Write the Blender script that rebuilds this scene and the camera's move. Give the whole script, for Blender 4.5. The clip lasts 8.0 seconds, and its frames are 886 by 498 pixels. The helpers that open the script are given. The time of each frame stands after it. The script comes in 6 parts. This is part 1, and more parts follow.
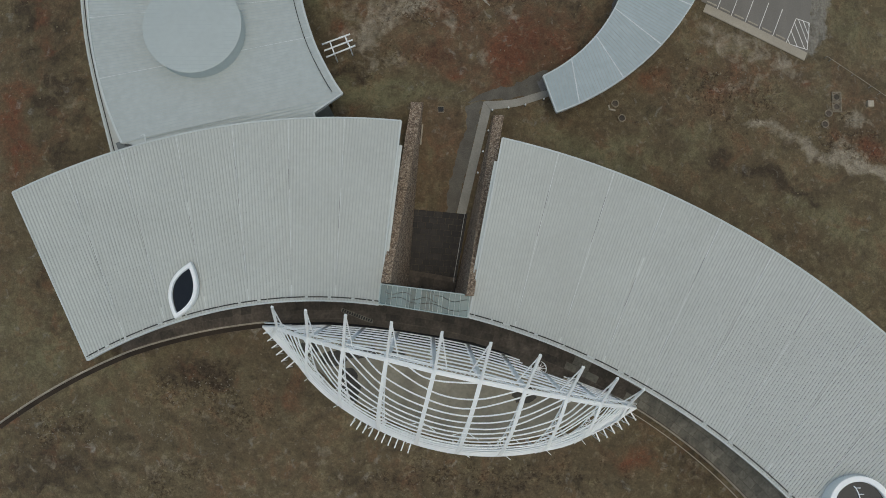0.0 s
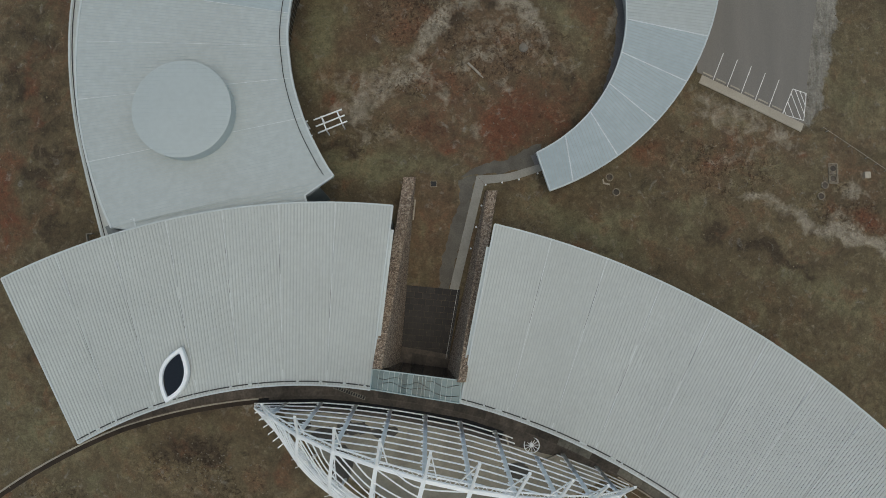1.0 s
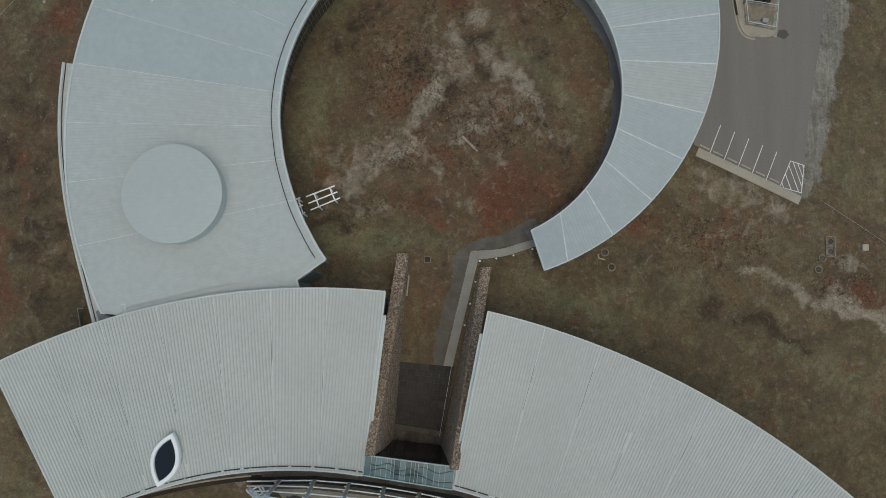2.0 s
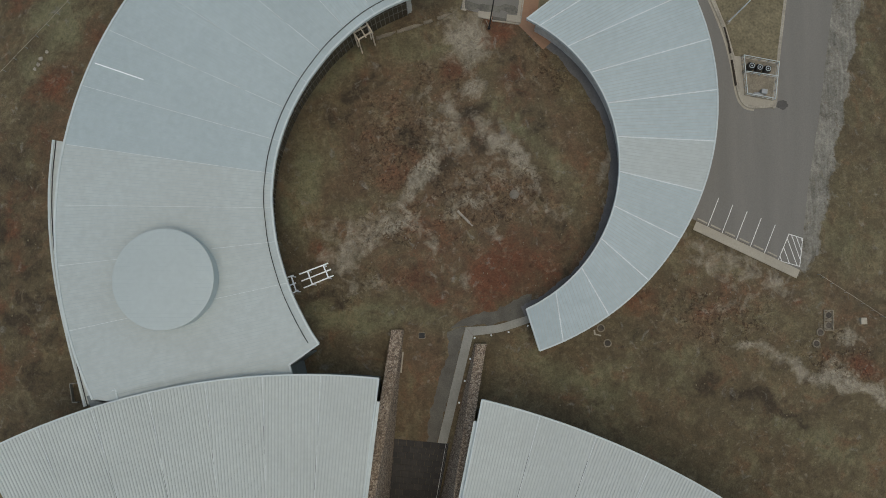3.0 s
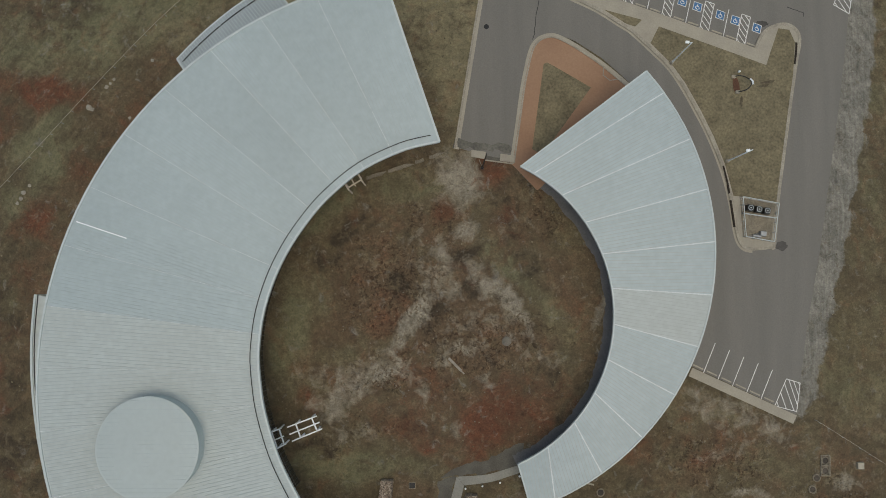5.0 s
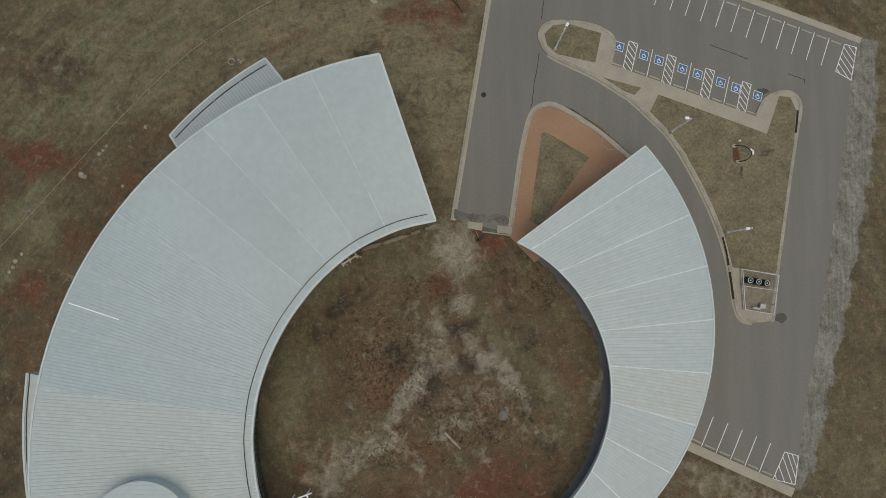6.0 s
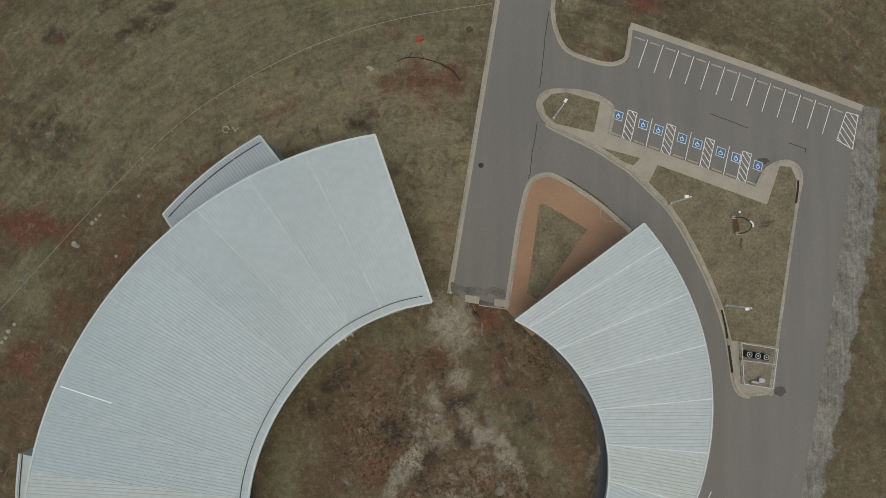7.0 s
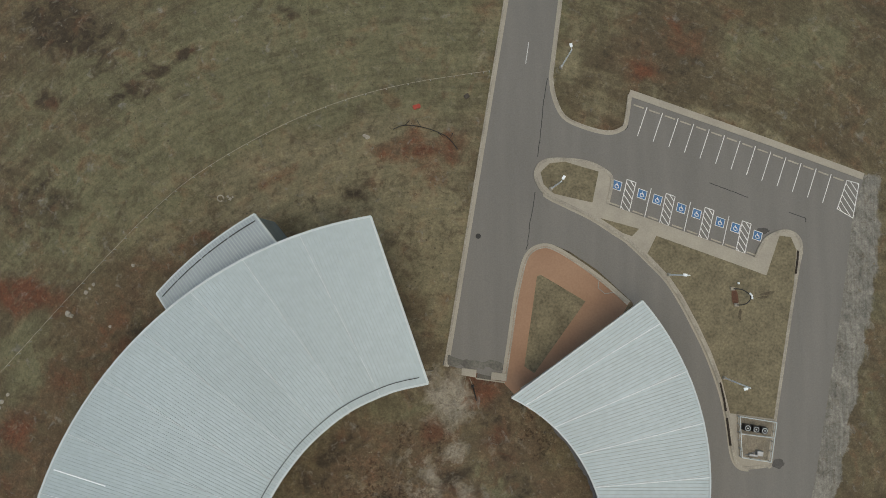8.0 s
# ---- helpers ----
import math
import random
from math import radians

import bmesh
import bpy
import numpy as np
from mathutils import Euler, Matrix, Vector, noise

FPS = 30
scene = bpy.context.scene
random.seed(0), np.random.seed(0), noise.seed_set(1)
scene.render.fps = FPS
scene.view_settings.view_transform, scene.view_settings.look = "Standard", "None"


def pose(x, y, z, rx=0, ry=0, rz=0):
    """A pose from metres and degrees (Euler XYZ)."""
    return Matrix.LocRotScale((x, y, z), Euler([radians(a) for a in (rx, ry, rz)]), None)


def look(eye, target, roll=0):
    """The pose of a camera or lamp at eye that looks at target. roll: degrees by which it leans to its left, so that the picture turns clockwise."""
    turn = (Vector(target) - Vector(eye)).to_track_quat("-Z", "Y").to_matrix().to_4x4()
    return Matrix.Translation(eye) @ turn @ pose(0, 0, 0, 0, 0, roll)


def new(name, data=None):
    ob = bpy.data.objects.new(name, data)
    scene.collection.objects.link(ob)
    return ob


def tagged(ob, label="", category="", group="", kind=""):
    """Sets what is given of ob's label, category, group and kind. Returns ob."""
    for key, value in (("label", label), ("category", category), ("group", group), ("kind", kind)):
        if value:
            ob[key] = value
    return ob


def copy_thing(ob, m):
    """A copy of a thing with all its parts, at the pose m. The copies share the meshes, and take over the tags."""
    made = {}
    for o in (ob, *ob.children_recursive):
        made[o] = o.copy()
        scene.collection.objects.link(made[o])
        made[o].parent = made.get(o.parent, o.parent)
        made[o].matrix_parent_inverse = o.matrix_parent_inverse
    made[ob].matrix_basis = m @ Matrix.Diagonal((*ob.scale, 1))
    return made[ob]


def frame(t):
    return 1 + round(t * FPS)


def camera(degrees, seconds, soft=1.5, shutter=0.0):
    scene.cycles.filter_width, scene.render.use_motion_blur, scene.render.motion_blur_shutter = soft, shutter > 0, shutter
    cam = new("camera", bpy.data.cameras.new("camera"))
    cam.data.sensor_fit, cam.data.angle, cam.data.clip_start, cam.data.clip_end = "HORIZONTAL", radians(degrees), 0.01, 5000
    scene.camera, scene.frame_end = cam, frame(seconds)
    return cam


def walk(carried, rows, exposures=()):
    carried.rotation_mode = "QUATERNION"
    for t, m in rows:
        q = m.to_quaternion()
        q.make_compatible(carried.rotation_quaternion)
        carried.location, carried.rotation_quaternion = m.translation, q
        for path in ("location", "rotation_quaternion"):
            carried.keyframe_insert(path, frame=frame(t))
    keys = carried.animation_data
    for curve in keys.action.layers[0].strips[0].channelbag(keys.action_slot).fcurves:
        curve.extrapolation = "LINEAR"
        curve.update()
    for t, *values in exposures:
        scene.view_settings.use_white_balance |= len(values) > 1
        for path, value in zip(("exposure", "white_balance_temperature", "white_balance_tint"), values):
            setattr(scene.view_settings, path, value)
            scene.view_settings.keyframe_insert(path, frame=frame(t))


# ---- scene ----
from mathutils.geometry import tessellate_polygon

# ------------------------------------------------------------------ camera
cam = camera(66.01, 8.0, soft=0.9)
PATH = [
    (0.0, -4.214, -3.831, 111.632, 6.807, -0.083, -0.314),
    (0.5, -3.512, 2.663, 112.116, 6.441, -0.061, -0.302),
    (1.0, -2.866, 10.044, 112.499, 6.080, -0.042, -0.279),
    (1.5, -2.271, 16.612, 112.789, 5.724, -0.026, -0.248),
    (2.0, -1.726, 23.880, 112.999, 5.371, -0.013, -0.208),
    (2.5, -1.229, 30.400, 113.127, 5.025, -0.004, -0.162),
    (3.0, -0.778, 37.586, 113.170, 4.686, 0.002, -0.112),
    (3.5, -0.369, 43.903, 113.159, 4.350, 0.004, -0.057),
    (4.0, -0.000, 50.849, 113.090, 4.018, 0.001, 0.000),
    (4.5, 0.331, 57.000, 112.970, 3.691, -0.005, 0.059),
    (5.0, 0.627, 63.930, 112.808, 3.368, -0.017, 0.118),
    (5.5, 0.890, 70.040, 112.610, 3.050, -0.033, 0.176),
    (6.0, 1.124, 76.881, 112.384, 2.736, -0.052, 0.231),
    (6.5, 1.330, 82.982, 112.136, 2.427, -0.078, 0.283),
    (7.0, 1.510, 89.854, 111.874, 2.122, -0.108, 0.331),
    (7.5, 1.667, 95.966, 111.605, 1.821, -0.144, 0.372),
    (8.0, 1.804, 102.564, 111.336, 1.524, -0.186, 0.406),
]
walk(cam, [(t, pose(x, y, z, rx, ry, rz)) for t, x, y, z, rx, ry, rz in PATH], exposures=[(0.0, 0.06, 7450, 1), (1.5, 0.06, 7450, 1), (3.5, 0.12, 7600, 1), (6.5, 0.16, 7850, 1), (8.0, 0.30, 7850, 1)])

# ------------------------------------------------------------------ light: overcast winter day
world = bpy.data.worlds.new("overcast_sky")
scene.world = world
world.use_nodes = True
wn = world.node_tree.nodes
sky = wn.new("ShaderNodeTexSky")
sky.sky_type = "NISHITA"
sky.sun_disc = False
sky.sun_elevation = radians(77)
sky.sun_rotation = radians(150)
sky.altitude = 300
sky.air_density = 1.2
sky.dust_density = 3.0
wn["Background"].inputs["Strength"].default_value = 0.118
world.node_tree.links.new(sky.outputs["Color"], wn["Background"].inputs["Color"])
sun = new("sun", bpy.data.lights.new("sun", "SUN"))
sun.data.energy = 0.45
sun.data.angle = radians(50)
sun.data.color = (1.0, 0.97, 0.92)
sun.matrix_world = look((14, -24, 120), (0, 0, 0))


# ------------------------------------------------------------------ helpers
def ground_z(x, y):
    """Height of the ground: a low mound under the round court, shaped to fit the camera's view."""
    x = min(max(x, -105.0), 105.0)
    y = min(max(y, -45.0), 165.0)
    return -1.011 - 0.0272 * x + 0.1112 * y - 0.000765 * x * x - 0.000825 * y * y + 0.000375 * x * y


def mesh_object(name, verts, faces, material, parent=None, smooth=False):
    me = bpy.data.meshes.new(name)
    me.from_pydata([tuple(v) for v in verts], [], faces)
    me.validate()
    if material:
        me.materials.append(material)
    if smooth:
        for p in me.polygons:
            p.use_smooth = True
    ob = new(name, me)
    if parent:
        ob.parent = parent
    return ob


def part(name, bm, material, parent, label=""):
    me = bpy.data.meshes.new(name)
    bm.to_mesh(me)
    bm.free()
    me.materials.append(material)
    ob = new(name, me)
    ob.parent = parent
    if label:
        tagged(ob, label)
    return ob


def thing(name, label, category, group="", kind=""):
    return tagged(new(name), label, category, group, kind)


def add_box(bm, p, q, w, h, up=(0, 0, 1)):
    """A bar of width w and height h from p to q."""
    p, q = Vector(p), Vector(q)
    d = (q - p).normalized()
    side = d.cross(Vector(up))
    if side.length < 1e-4:
        side = d.cross(Vector((1, 0, 0)))
    side.normalize()
    top = side.cross(d).normalized()
    vs = [bm.verts.new(e + side * a * w / 2 + top * b * h / 2) for e in (p, q) for a, b in ((-1, -1), (1, -1), (1, 1), (-1, 1))]
    for f in ((3, 2, 1, 0), (4, 5, 6, 7), (0, 1, 5, 4), (1, 2, 6, 5), (2, 3, 7, 6), (3, 0, 4, 7)):
        bm.faces.new([vs[k] for k in f])


def add_tube(bm, pts, r, n=6):
    """A round tube along a line of points."""
    pts = [Vector(p) for p in pts]
    rings = []
    for k, p in enumerate(pts):
        d = (pts[min(k + 1, len(pts) - 1)] - pts[max(k - 1, 0)]).normalized()
        side = d.cross(Vector((0, 0, 1)))
        if side.length < 1e-3:
            side = d.cross(Vector((1, 0, 0)))
        side.normalize()
        top = side.cross(d)
        rings.append([bm.verts.new(p + r * (math.cos(a) * side + math.sin(a) * top)) for a in (2 * math.pi * j / n for j in range(n))])
    for a, b in zip(rings, rings[1:]):
        for j in range(n):
            bm.faces.new((a[j], a[(j + 1) % n], b[(j + 1) % n], b[j]))
    bm.faces.new(rings[0][::-1])
    bm.faces.new(rings[-1])


def sweep(pts, width, low, high, closed=False):
    """An upright band along (x, y) points, from the heights low to the heights high, in a bmesh."""
    bm = bmesh.new()
    n = len(pts)
    P2 = [Vector(p[:2]) for p in pts]
    rings = []
    for k in range(n):
        a = P2[(k - 1) % n] if closed else P2[max(k - 1, 0)]
        b = P2[(k + 1) % n] if closed else P2[min(k + 1, n - 1)]
        d1 = (P2[k] - a).normalized() if (P2[k] - a).length > 1e-6 else None
        d2 = (b - P2[k]).normalized() if (b - P2[k]).length > 1e-6 else None
        d = ((d1 or d2) + (d2 or d1)).normalized()
        m = 1.0 if not (d1 and d2) else 1 / max(0.5, d.dot(d1))
        s = Vector((-d.y, d.x)) * width / 2 * m
        rings.append([bm.verts.new((*(P2[k] + e * s), z)) for e, z in ((-1, low[k]), (1, low[k]), (1, high[k]), (-1, high[k]))])
    pairs = list(zip(rings, rings[1:])) + ([(rings[-1], rings[0])] if closed else [])
    for a, b in pairs:
        for j in range(4):
            bm.faces.new((a[j], b[j], b[(j + 1) % 4], a[(j + 1) % 4]))
    if not closed:
        bm.faces.new(rings[0])
        bm.faces.new(rings[-1][::-1])
    bmesh.ops.recalc_face_normals(bm, faces=bm.faces)
    return bm


def dense(pts, step=3.0, closed=False):
    """The points of a line, with more between them."""
    out = []
    n = len(pts)
    for k in range(n if closed else n - 1):
        a, b = Vector(pts[k]), Vector(pts[(k + 1) % n])
        m = max(1, math.ceil((b - a).length / step))
        out += [tuple(a.lerp(b, j / m)) for j in range(m)]
    if not closed:
        out.append(tuple(pts[-1]))
    return out


def rounded(pts, closed=False, times=2):
    """Corner cutting, for smooth lines."""
    for _ in range(times):
        out = [] if closed else [tuple(pts[0])]
        n = len(pts)
        for k in range(n if closed else n - 1):
            a, b = Vector(pts[k]), Vector(pts[(k + 1) % n])
            out += [tuple(a.lerp(b, 0.25)), tuple(a.lerp(b, 0.75))]
        if not closed:
            out.append(tuple(pts[-1]))
        pts = out
    return pts


def slab_bm(poly, bottom, top, step=4.0):
    """A flat-laid slab that follows the ground; bottom and top are heights over the ground."""
    bm = bmesh.new()
    vs = [bm.verts.new((x, y, 0)) for x, y in poly]
    for tri in tessellate_polygon([[Vector((x, y, 0)) for x, y in poly]]):
        try:
            bm.faces.new([vs[k] for k in tri])
        except ValueError:
            pass
    xs, ys = [p[0] for p in poly], [p[1] for p in poly]
    for axis, lo, hi in ((0, min(xs), max(xs)), (1, min(ys), max(ys))):
        v = math.floor(lo / step) * step + step
        while v < hi:
            co, no = [0, 0, 0], [0, 0, 0]
            co[axis], no[axis] = v, 1
            bmesh.ops.bisect_plane(bm, geom=bm.verts[:] + bm.edges[:] + bm.faces[:], dist=1e-5, plane_co=co, plane_no=no)
            v += step
    bmesh.ops.recalc_face_normals(bm, faces=bm.faces)
    base = bm.faces[:]
    for f in base:
        if f.normal.z < 0:
            f.normal_flip()
    lower = bm.verts[:]
    top_geo = bmesh.ops.extrude_face_region(bm, geom=base)
    upper = [v for v in top_geo["geom"] if isinstance(v, bmesh.types.BMVert)]
    up = set(upper)
    for v in upper:
        v.co.z = ground_z(v.co.x, v.co.y) + top
    for v in lower:
        if v not in up:
            v.co.z = ground_z(v.co.x, v.co.y) + bottom
    bmesh.ops.recalc_face_normals(bm, faces=bm.faces)
    return bm


def curved(pts, steps=4):
    """A smooth line through the points."""
    out = []
    v = [Vector(p) for p in pts]
    for j in range(len(v) - 1):
        p0, p1, p2, p3 = v[max(j - 1, 0)], v[j], v[j + 1], v[min(j + 2, len(v) - 1)]
        for k in range(steps):
            t = k / steps
            out.append(tuple(0.5 * (2 * p1 + (p2 - p0) * t + (2 * p0 - 5 * p1 + 4 * p2 - p3) * t * t + (3 * p1 - p0 - 3 * p2 + p3) * t ** 3)))
    return out + [tuple(v[-1])]


def ragged(poly, amount, seed=1, step=0.7):
    """An outline with a worn, uneven edge."""
    rng = random.Random(seed)
    out = []
    for (x0, y0), (x1, y1) in zip(poly, list(poly[1:]) + [poly[0]]):
        n = max(1, int(math.hypot(x1 - x0, y1 - y0) / step))
        out += [(x0 + (x1 - x0) * k / n + rng.uniform(-amount, amount), y0 + (y1 - y0) * k / n + rng.uniform(-amount, amount)) for k in range(n)]
    return out


def beside(pts, d):
    """A line that runs beside another, d to its left."""
    out = []
    for k, p in enumerate(pts):
        a, b = Vector(pts[max(k - 1, 0)][:2]), Vector(pts[min(k + 1, len(pts) - 1)][:2])
        t = (b - a).normalized()
        out.append((p[0] - t.y * d, p[1] + t.x * d))
    return out


def slab(name, poly, bottom, top, material, label, category, kind="structure", parent=None):
    me = bpy.data.meshes.new(name)
    bm = slab_bm(poly, bottom, top)
    bm.to_mesh(me)
    bm.free()
    me.materials.append(material)
    ob = new(name, me)
    if parent:
        ob.parent = parent
        return tagged(ob, label)
    return tagged(ob, label, category, kind=kind)


def ribbon(name, pts, width, bottom, top, material, label="", category="", kind="structure", closed=False, parent=None):
    """A kerb, path edge or painted line along the ground."""
    pts = dense(pts, 3.0, closed)
    g = [ground_z(*p[:2]) for p in pts]
    bm = sweep(pts, width, [z + bottom for z in g], [z + top for z in g], closed)
    me = bpy.data.meshes.new(name)
    bm.to_mesh(me)
    bm.free()
    me.materials.append(material)
    ob = new(name, me)
    if parent:
        ob.parent = parent
        return ob
    return tagged(ob, label, category, kind=kind)


# ------------------------------------------------------------------ materials
def material(name, color, rough=0.6, metal=0.0, vary=0.25, big=0.15, fine=4.0, bump=0.0, tint=None, streak=None, random=0.0, weathered=0.9):
    """A surface with stains at a large scale, grain at a small one, and fine relief."""
    m = bpy.data.materials.new(name)
    m.use_nodes = True
    nt = m.node_tree
    N, L = nt.nodes, nt.links
    b = N["Principled BSDF"]
    b.inputs["Roughness"].default_value = rough
    b.inputs["Metallic"].default_value = metal
    geo = N.new("ShaderNodeNewGeometry")
    vec = geo.outputs["Position"]
    if streak:
        mp = N.new("ShaderNodeMapping")
        mp.inputs["Scale"].default_value = streak
        L.new(vec, mp.inputs["Vector"])
        vec = mp.outputs["Vector"]
    n1, n2 = N.new("ShaderNodeTexNoise"), N.new("ShaderNodeTexNoise")
    n1.inputs["Scale"].default_value, n1.inputs["Detail"].default_value = big, 5
    n2.inputs["Scale"].default_value, n2.inputs["Detail"].default_value = fine, 4
    L.new(vec, n1.inputs["Vector"])
    L.new(geo.outputs["Position"], n2.inputs["Vector"])
    ramp = N.new("ShaderNodeValToRGB")
    ramp.color_ramp.elements[0].position, ramp.color_ramp.elements[1].position = 0.32, 0.68
    # even scale on the base colour, so full-strength whites stand out
    color = tuple(v * weathered for v in color)
    c = Vector(color)
    t = Vector(tint) * weathered if tint else c * (1 - vary)
    ramp.color_ramp.elements[0].color = (*t, 1)
    ramp.color_ramp.elements[1].color = (*color, 1)
    L.new(n1.outputs["Fac"], ramp.inputs["Fac"])
    mul = N.new("ShaderNodeMixRGB")
    mul.blend_type = "MULTIPLY"
    mul.inputs["Fac"].default_value = 1.0
    mr = N.new("ShaderNodeMapRange")
    mr.inputs["From Min"].default_value, mr.inputs["From Max"].default_value = 0.3, 0.7
    mr.inputs["To Min"].default_value, mr.inputs["To Max"].default_value = 1 - vary * 0.7, 1 + vary * 0.35
    L.new(n2.outputs["Fac"], mr.inputs["Value"])
    L.new(ramp.outputs["Color"], mul.inputs["Color1"])
    L.new(mr.outputs["Result"], mul.inputs["Color2"])
    last = mul.outputs["Color"]
    if random:
        info = N.new("ShaderNodeObjectInfo")
        m2 = N.new("ShaderNodeMapRange")
        m2.inputs["To Min"].default_value, m2.inputs["To Max"].default_value = 1 - random, 1 + random
        L.new(info.outputs["Random"], m2.inputs["Value"])
        mm = N.new("ShaderNodeMixRGB")
        mm.blend_type = "MULTIPLY"
        mm.inputs["Fac"].default_value = 1.0
        L.new(last, mm.inputs["Color1"])
        L.new(m2.outputs["Result"], mm.inputs["Color2"])
        last = mm.outputs["Color"]
    L.new(last, b.inputs["Base Color"])
    if bump:
        bp = N.new("ShaderNodeBump")
        bp.inputs["Strength"].default_value = bump
        bp.inputs["Distance"].default_value = 0.05
        L.new(n2.outputs["Fac"], bp.inputs["Height"])
        L.new(bp.outputs["Normal"], b.inputs["Normal"])
    return m


def rubble_material(name):
    """Split field stone: uneven stones of many browns with dark joints."""
    m = bpy.data.materials.new(name)
    m.use_nodes = True
    N, L = m.node_tree.nodes, m.node_tree.links
    b = N["Principled BSDF"]
    b.inputs["Roughness"].default_value = 0.9
    geo = N.new("ShaderNodeNewGeometry")
    cells, joints, grain = N.new("ShaderNodeTexVoronoi"), N.new("ShaderNodeTexVoronoi"), N.new("ShaderNodeTexNoise")
    joints.feature = "DISTANCE_TO_EDGE"
    grain.inputs["Scale"].default_value, grain.inputs["Detail"].default_value = 7.0, 6
    for n in (cells, joints):
        n.inputs["Scale"].default_value = 4.6
        L.new(geo.outputs["Position"], n.inputs["Vector"])
    L.new(geo.outputs["Position"], grain.inputs["Vector"])
    sep = N.new("ShaderNodeSeparateColor")
    L.new(cells.outputs["Color"], sep.inputs["Color"])
    ramp = N.new("ShaderNodeValToRGB")
    r = ramp.color_ramp
    r.elements[0].color, r.elements[1].color = (0.17, 0.125, 0.097, 1), (0.62, 0.51, 0.40, 1)
    r.elements.new(0.5).color = (0.38, 0.28, 0.205, 1)
    L.new(sep.outputs["Red"], ramp.inputs["Fac"])
    edge, fine, m1, m2 = N.new("ShaderNodeMapRange"), N.new("ShaderNodeMapRange"), N.new("ShaderNodeMixRGB"), N.new("ShaderNodeMixRGB")
    edge.inputs["From Max"].default_value, edge.inputs["To Min"].default_value = 0.07, 0.35
    fine.inputs["From Min"].default_value, fine.inputs["From Max"].default_value = 0.3, 0.7
    fine.inputs["To Min"].default_value, fine.inputs["To Max"].default_value = 0.55, 1.22
    L.new(joints.outputs["Distance"], edge.inputs["Value"])
    L.new(grain.outputs["Fac"], fine.inputs["Value"])
    for n, c1, c2 in ((m1, ramp.outputs["Color"], edge.outputs["Result"]), (m2, m1.outputs["Color"], fine.outputs["Result"])):
        n.blend_type = "MULTIPLY"
        n.inputs["Fac"].default_value = 1.0
        L.new(c1, n.inputs["Color1"])
        L.new(c2, n.inputs["Color2"])
    L.new(m2.outputs["Color"], b.inputs["Base Color"])
    bp = N.new("ShaderNodeBump")
    bp.inputs["Strength"].default_value, bp.inputs["Distance"].default_value = 0.7, 0.12
    L.new(edge.outputs["Result"], bp.inputs["Height"])
    L.new(bp.outputs["Normal"], b.inputs["Normal"])
    return m


ROOF = material("white_roof_metal", (0.60, 0.635, 0.615), 0.55, 0.0, 0.10, 0.09, 1.2, random=0.02)
ROOF_WING = material("pale_blue_roof_metal", (0.50, 0.585, 0.61), 0.36, 0.0, 0.10, 0.05, 1.0, random=0.04)
# warmer tone for some bays of the wings
ROOF_CREAM = material("cream_roof_metal", (0.535, 0.59, 0.59), 0.42, 0.0, 0.12, 0.07, 1.0, tint=(0.512, 0.552, 0.543), random=0.03)
JOINT = material("white_joint_cap", (0.78, 0.82, 0.83), 0.4, 0.0, 0.12, 0.5, 2.0)
ROOF_DRUM = material("drum_roof_metal", (0.53, 0.592, 0.595), 0.42, 0.0, 0.06, 0.1, 1.2)
SOIL_DARK = material("dark_soil", (0.052, 0.037, 0.026), 0.95, 0.0, 0.4, 0.4, 4.0, 0.5)
LINK_BAR = material("pale_teal_bar", (0.42, 0.54, 0.56), 0.4, 0.0, 0.1, 0.5, 3.0)
PEBBLE = material("soil_pebble", (0.25, 0.22, 0.18), 0.9, 0.0, 0.3, 1.0, 5.0)
HALL_WALL = material("blue_grey_wall_panel", (0.20, 0.23, 0.238), 0.5, 0.0, 0.2, 0.4, 3.0)
SEAM_SHADE = material("seam_shade_grey", (0.13, 0.14, 0.142), 0.7, 0.0, 0.2, 0.4, 3.0)
# darker than the sheets: the seams' shaded sides are in this colour
ROOF_RIB = material("shaded_seam_metal", (0.50, 0.535, 0.53), 0.45, 0.0, 0.10, 0.2, 2.0)
ROOF_RIB_SOFT = material("roof_seam_metal_pale", (0.49, 0.56, 0.575), 0.42, 0.0, 0.08, 0.2, 2.0)
ROOF_EDGE = material("roof_edge_metal", (0.65, 0.705, 0.71), 0.4, 0.0, 0.08, 0.2, 2.0)
GUTTER = material("gutter_dark", (0.05, 0.05, 0.05), 0.6, 0.0, 0.4, 1.1, 3.0)
WHITE = material("white_steel_paint", (0.94, 0.965, 0.985), 0.35, 0.0, 0.03, 0.4, 3.0, weathered=1.0)
BODY = material("facade_panel", (0.66, 0.64, 0.60), 0.7, 0.0, 0.3, 0.3, 2.0, 0.2)
STONE = rubble_material("split_stone")
ASPHALT = material("asphalt", (0.240, 0.221, 0.197), 0.85, 0.0, 0.16, 0.45, 5.0, 0.3, tint=(0.208, 0.192, 0.172), streak=(0.9, 0.07, 0.9))
CONCRETE = material("concrete", (0.475, 0.42, 0.34), 0.8, 0.0, 0.14, 0.35, 4.0, 0.2)
PAINT = material("road_paint_white", (0.82, 0.81, 0.78), 0.7, 0.0, 0.2, 0.8, 6.0, weathered=1.0)
BLUE = material("road_paint_blue", (0.075, 0.215, 0.43), 0.7, 0.0, 0.2, 0.8, 6.0)
PLAZA = material("red_concrete", (0.43, 0.255, 0.16), 0.8, 0.0, 0.12, 0.12, 3.0, 0.2, tint=(0.35, 0.195, 0.12))
GRASS = material("dry_turf", (0.272, 0.226, 0.140), 0.95, 0.0, 0.5, 0.4, 2.6, 0.9, tint=(0.185, 0.152, 0.094))
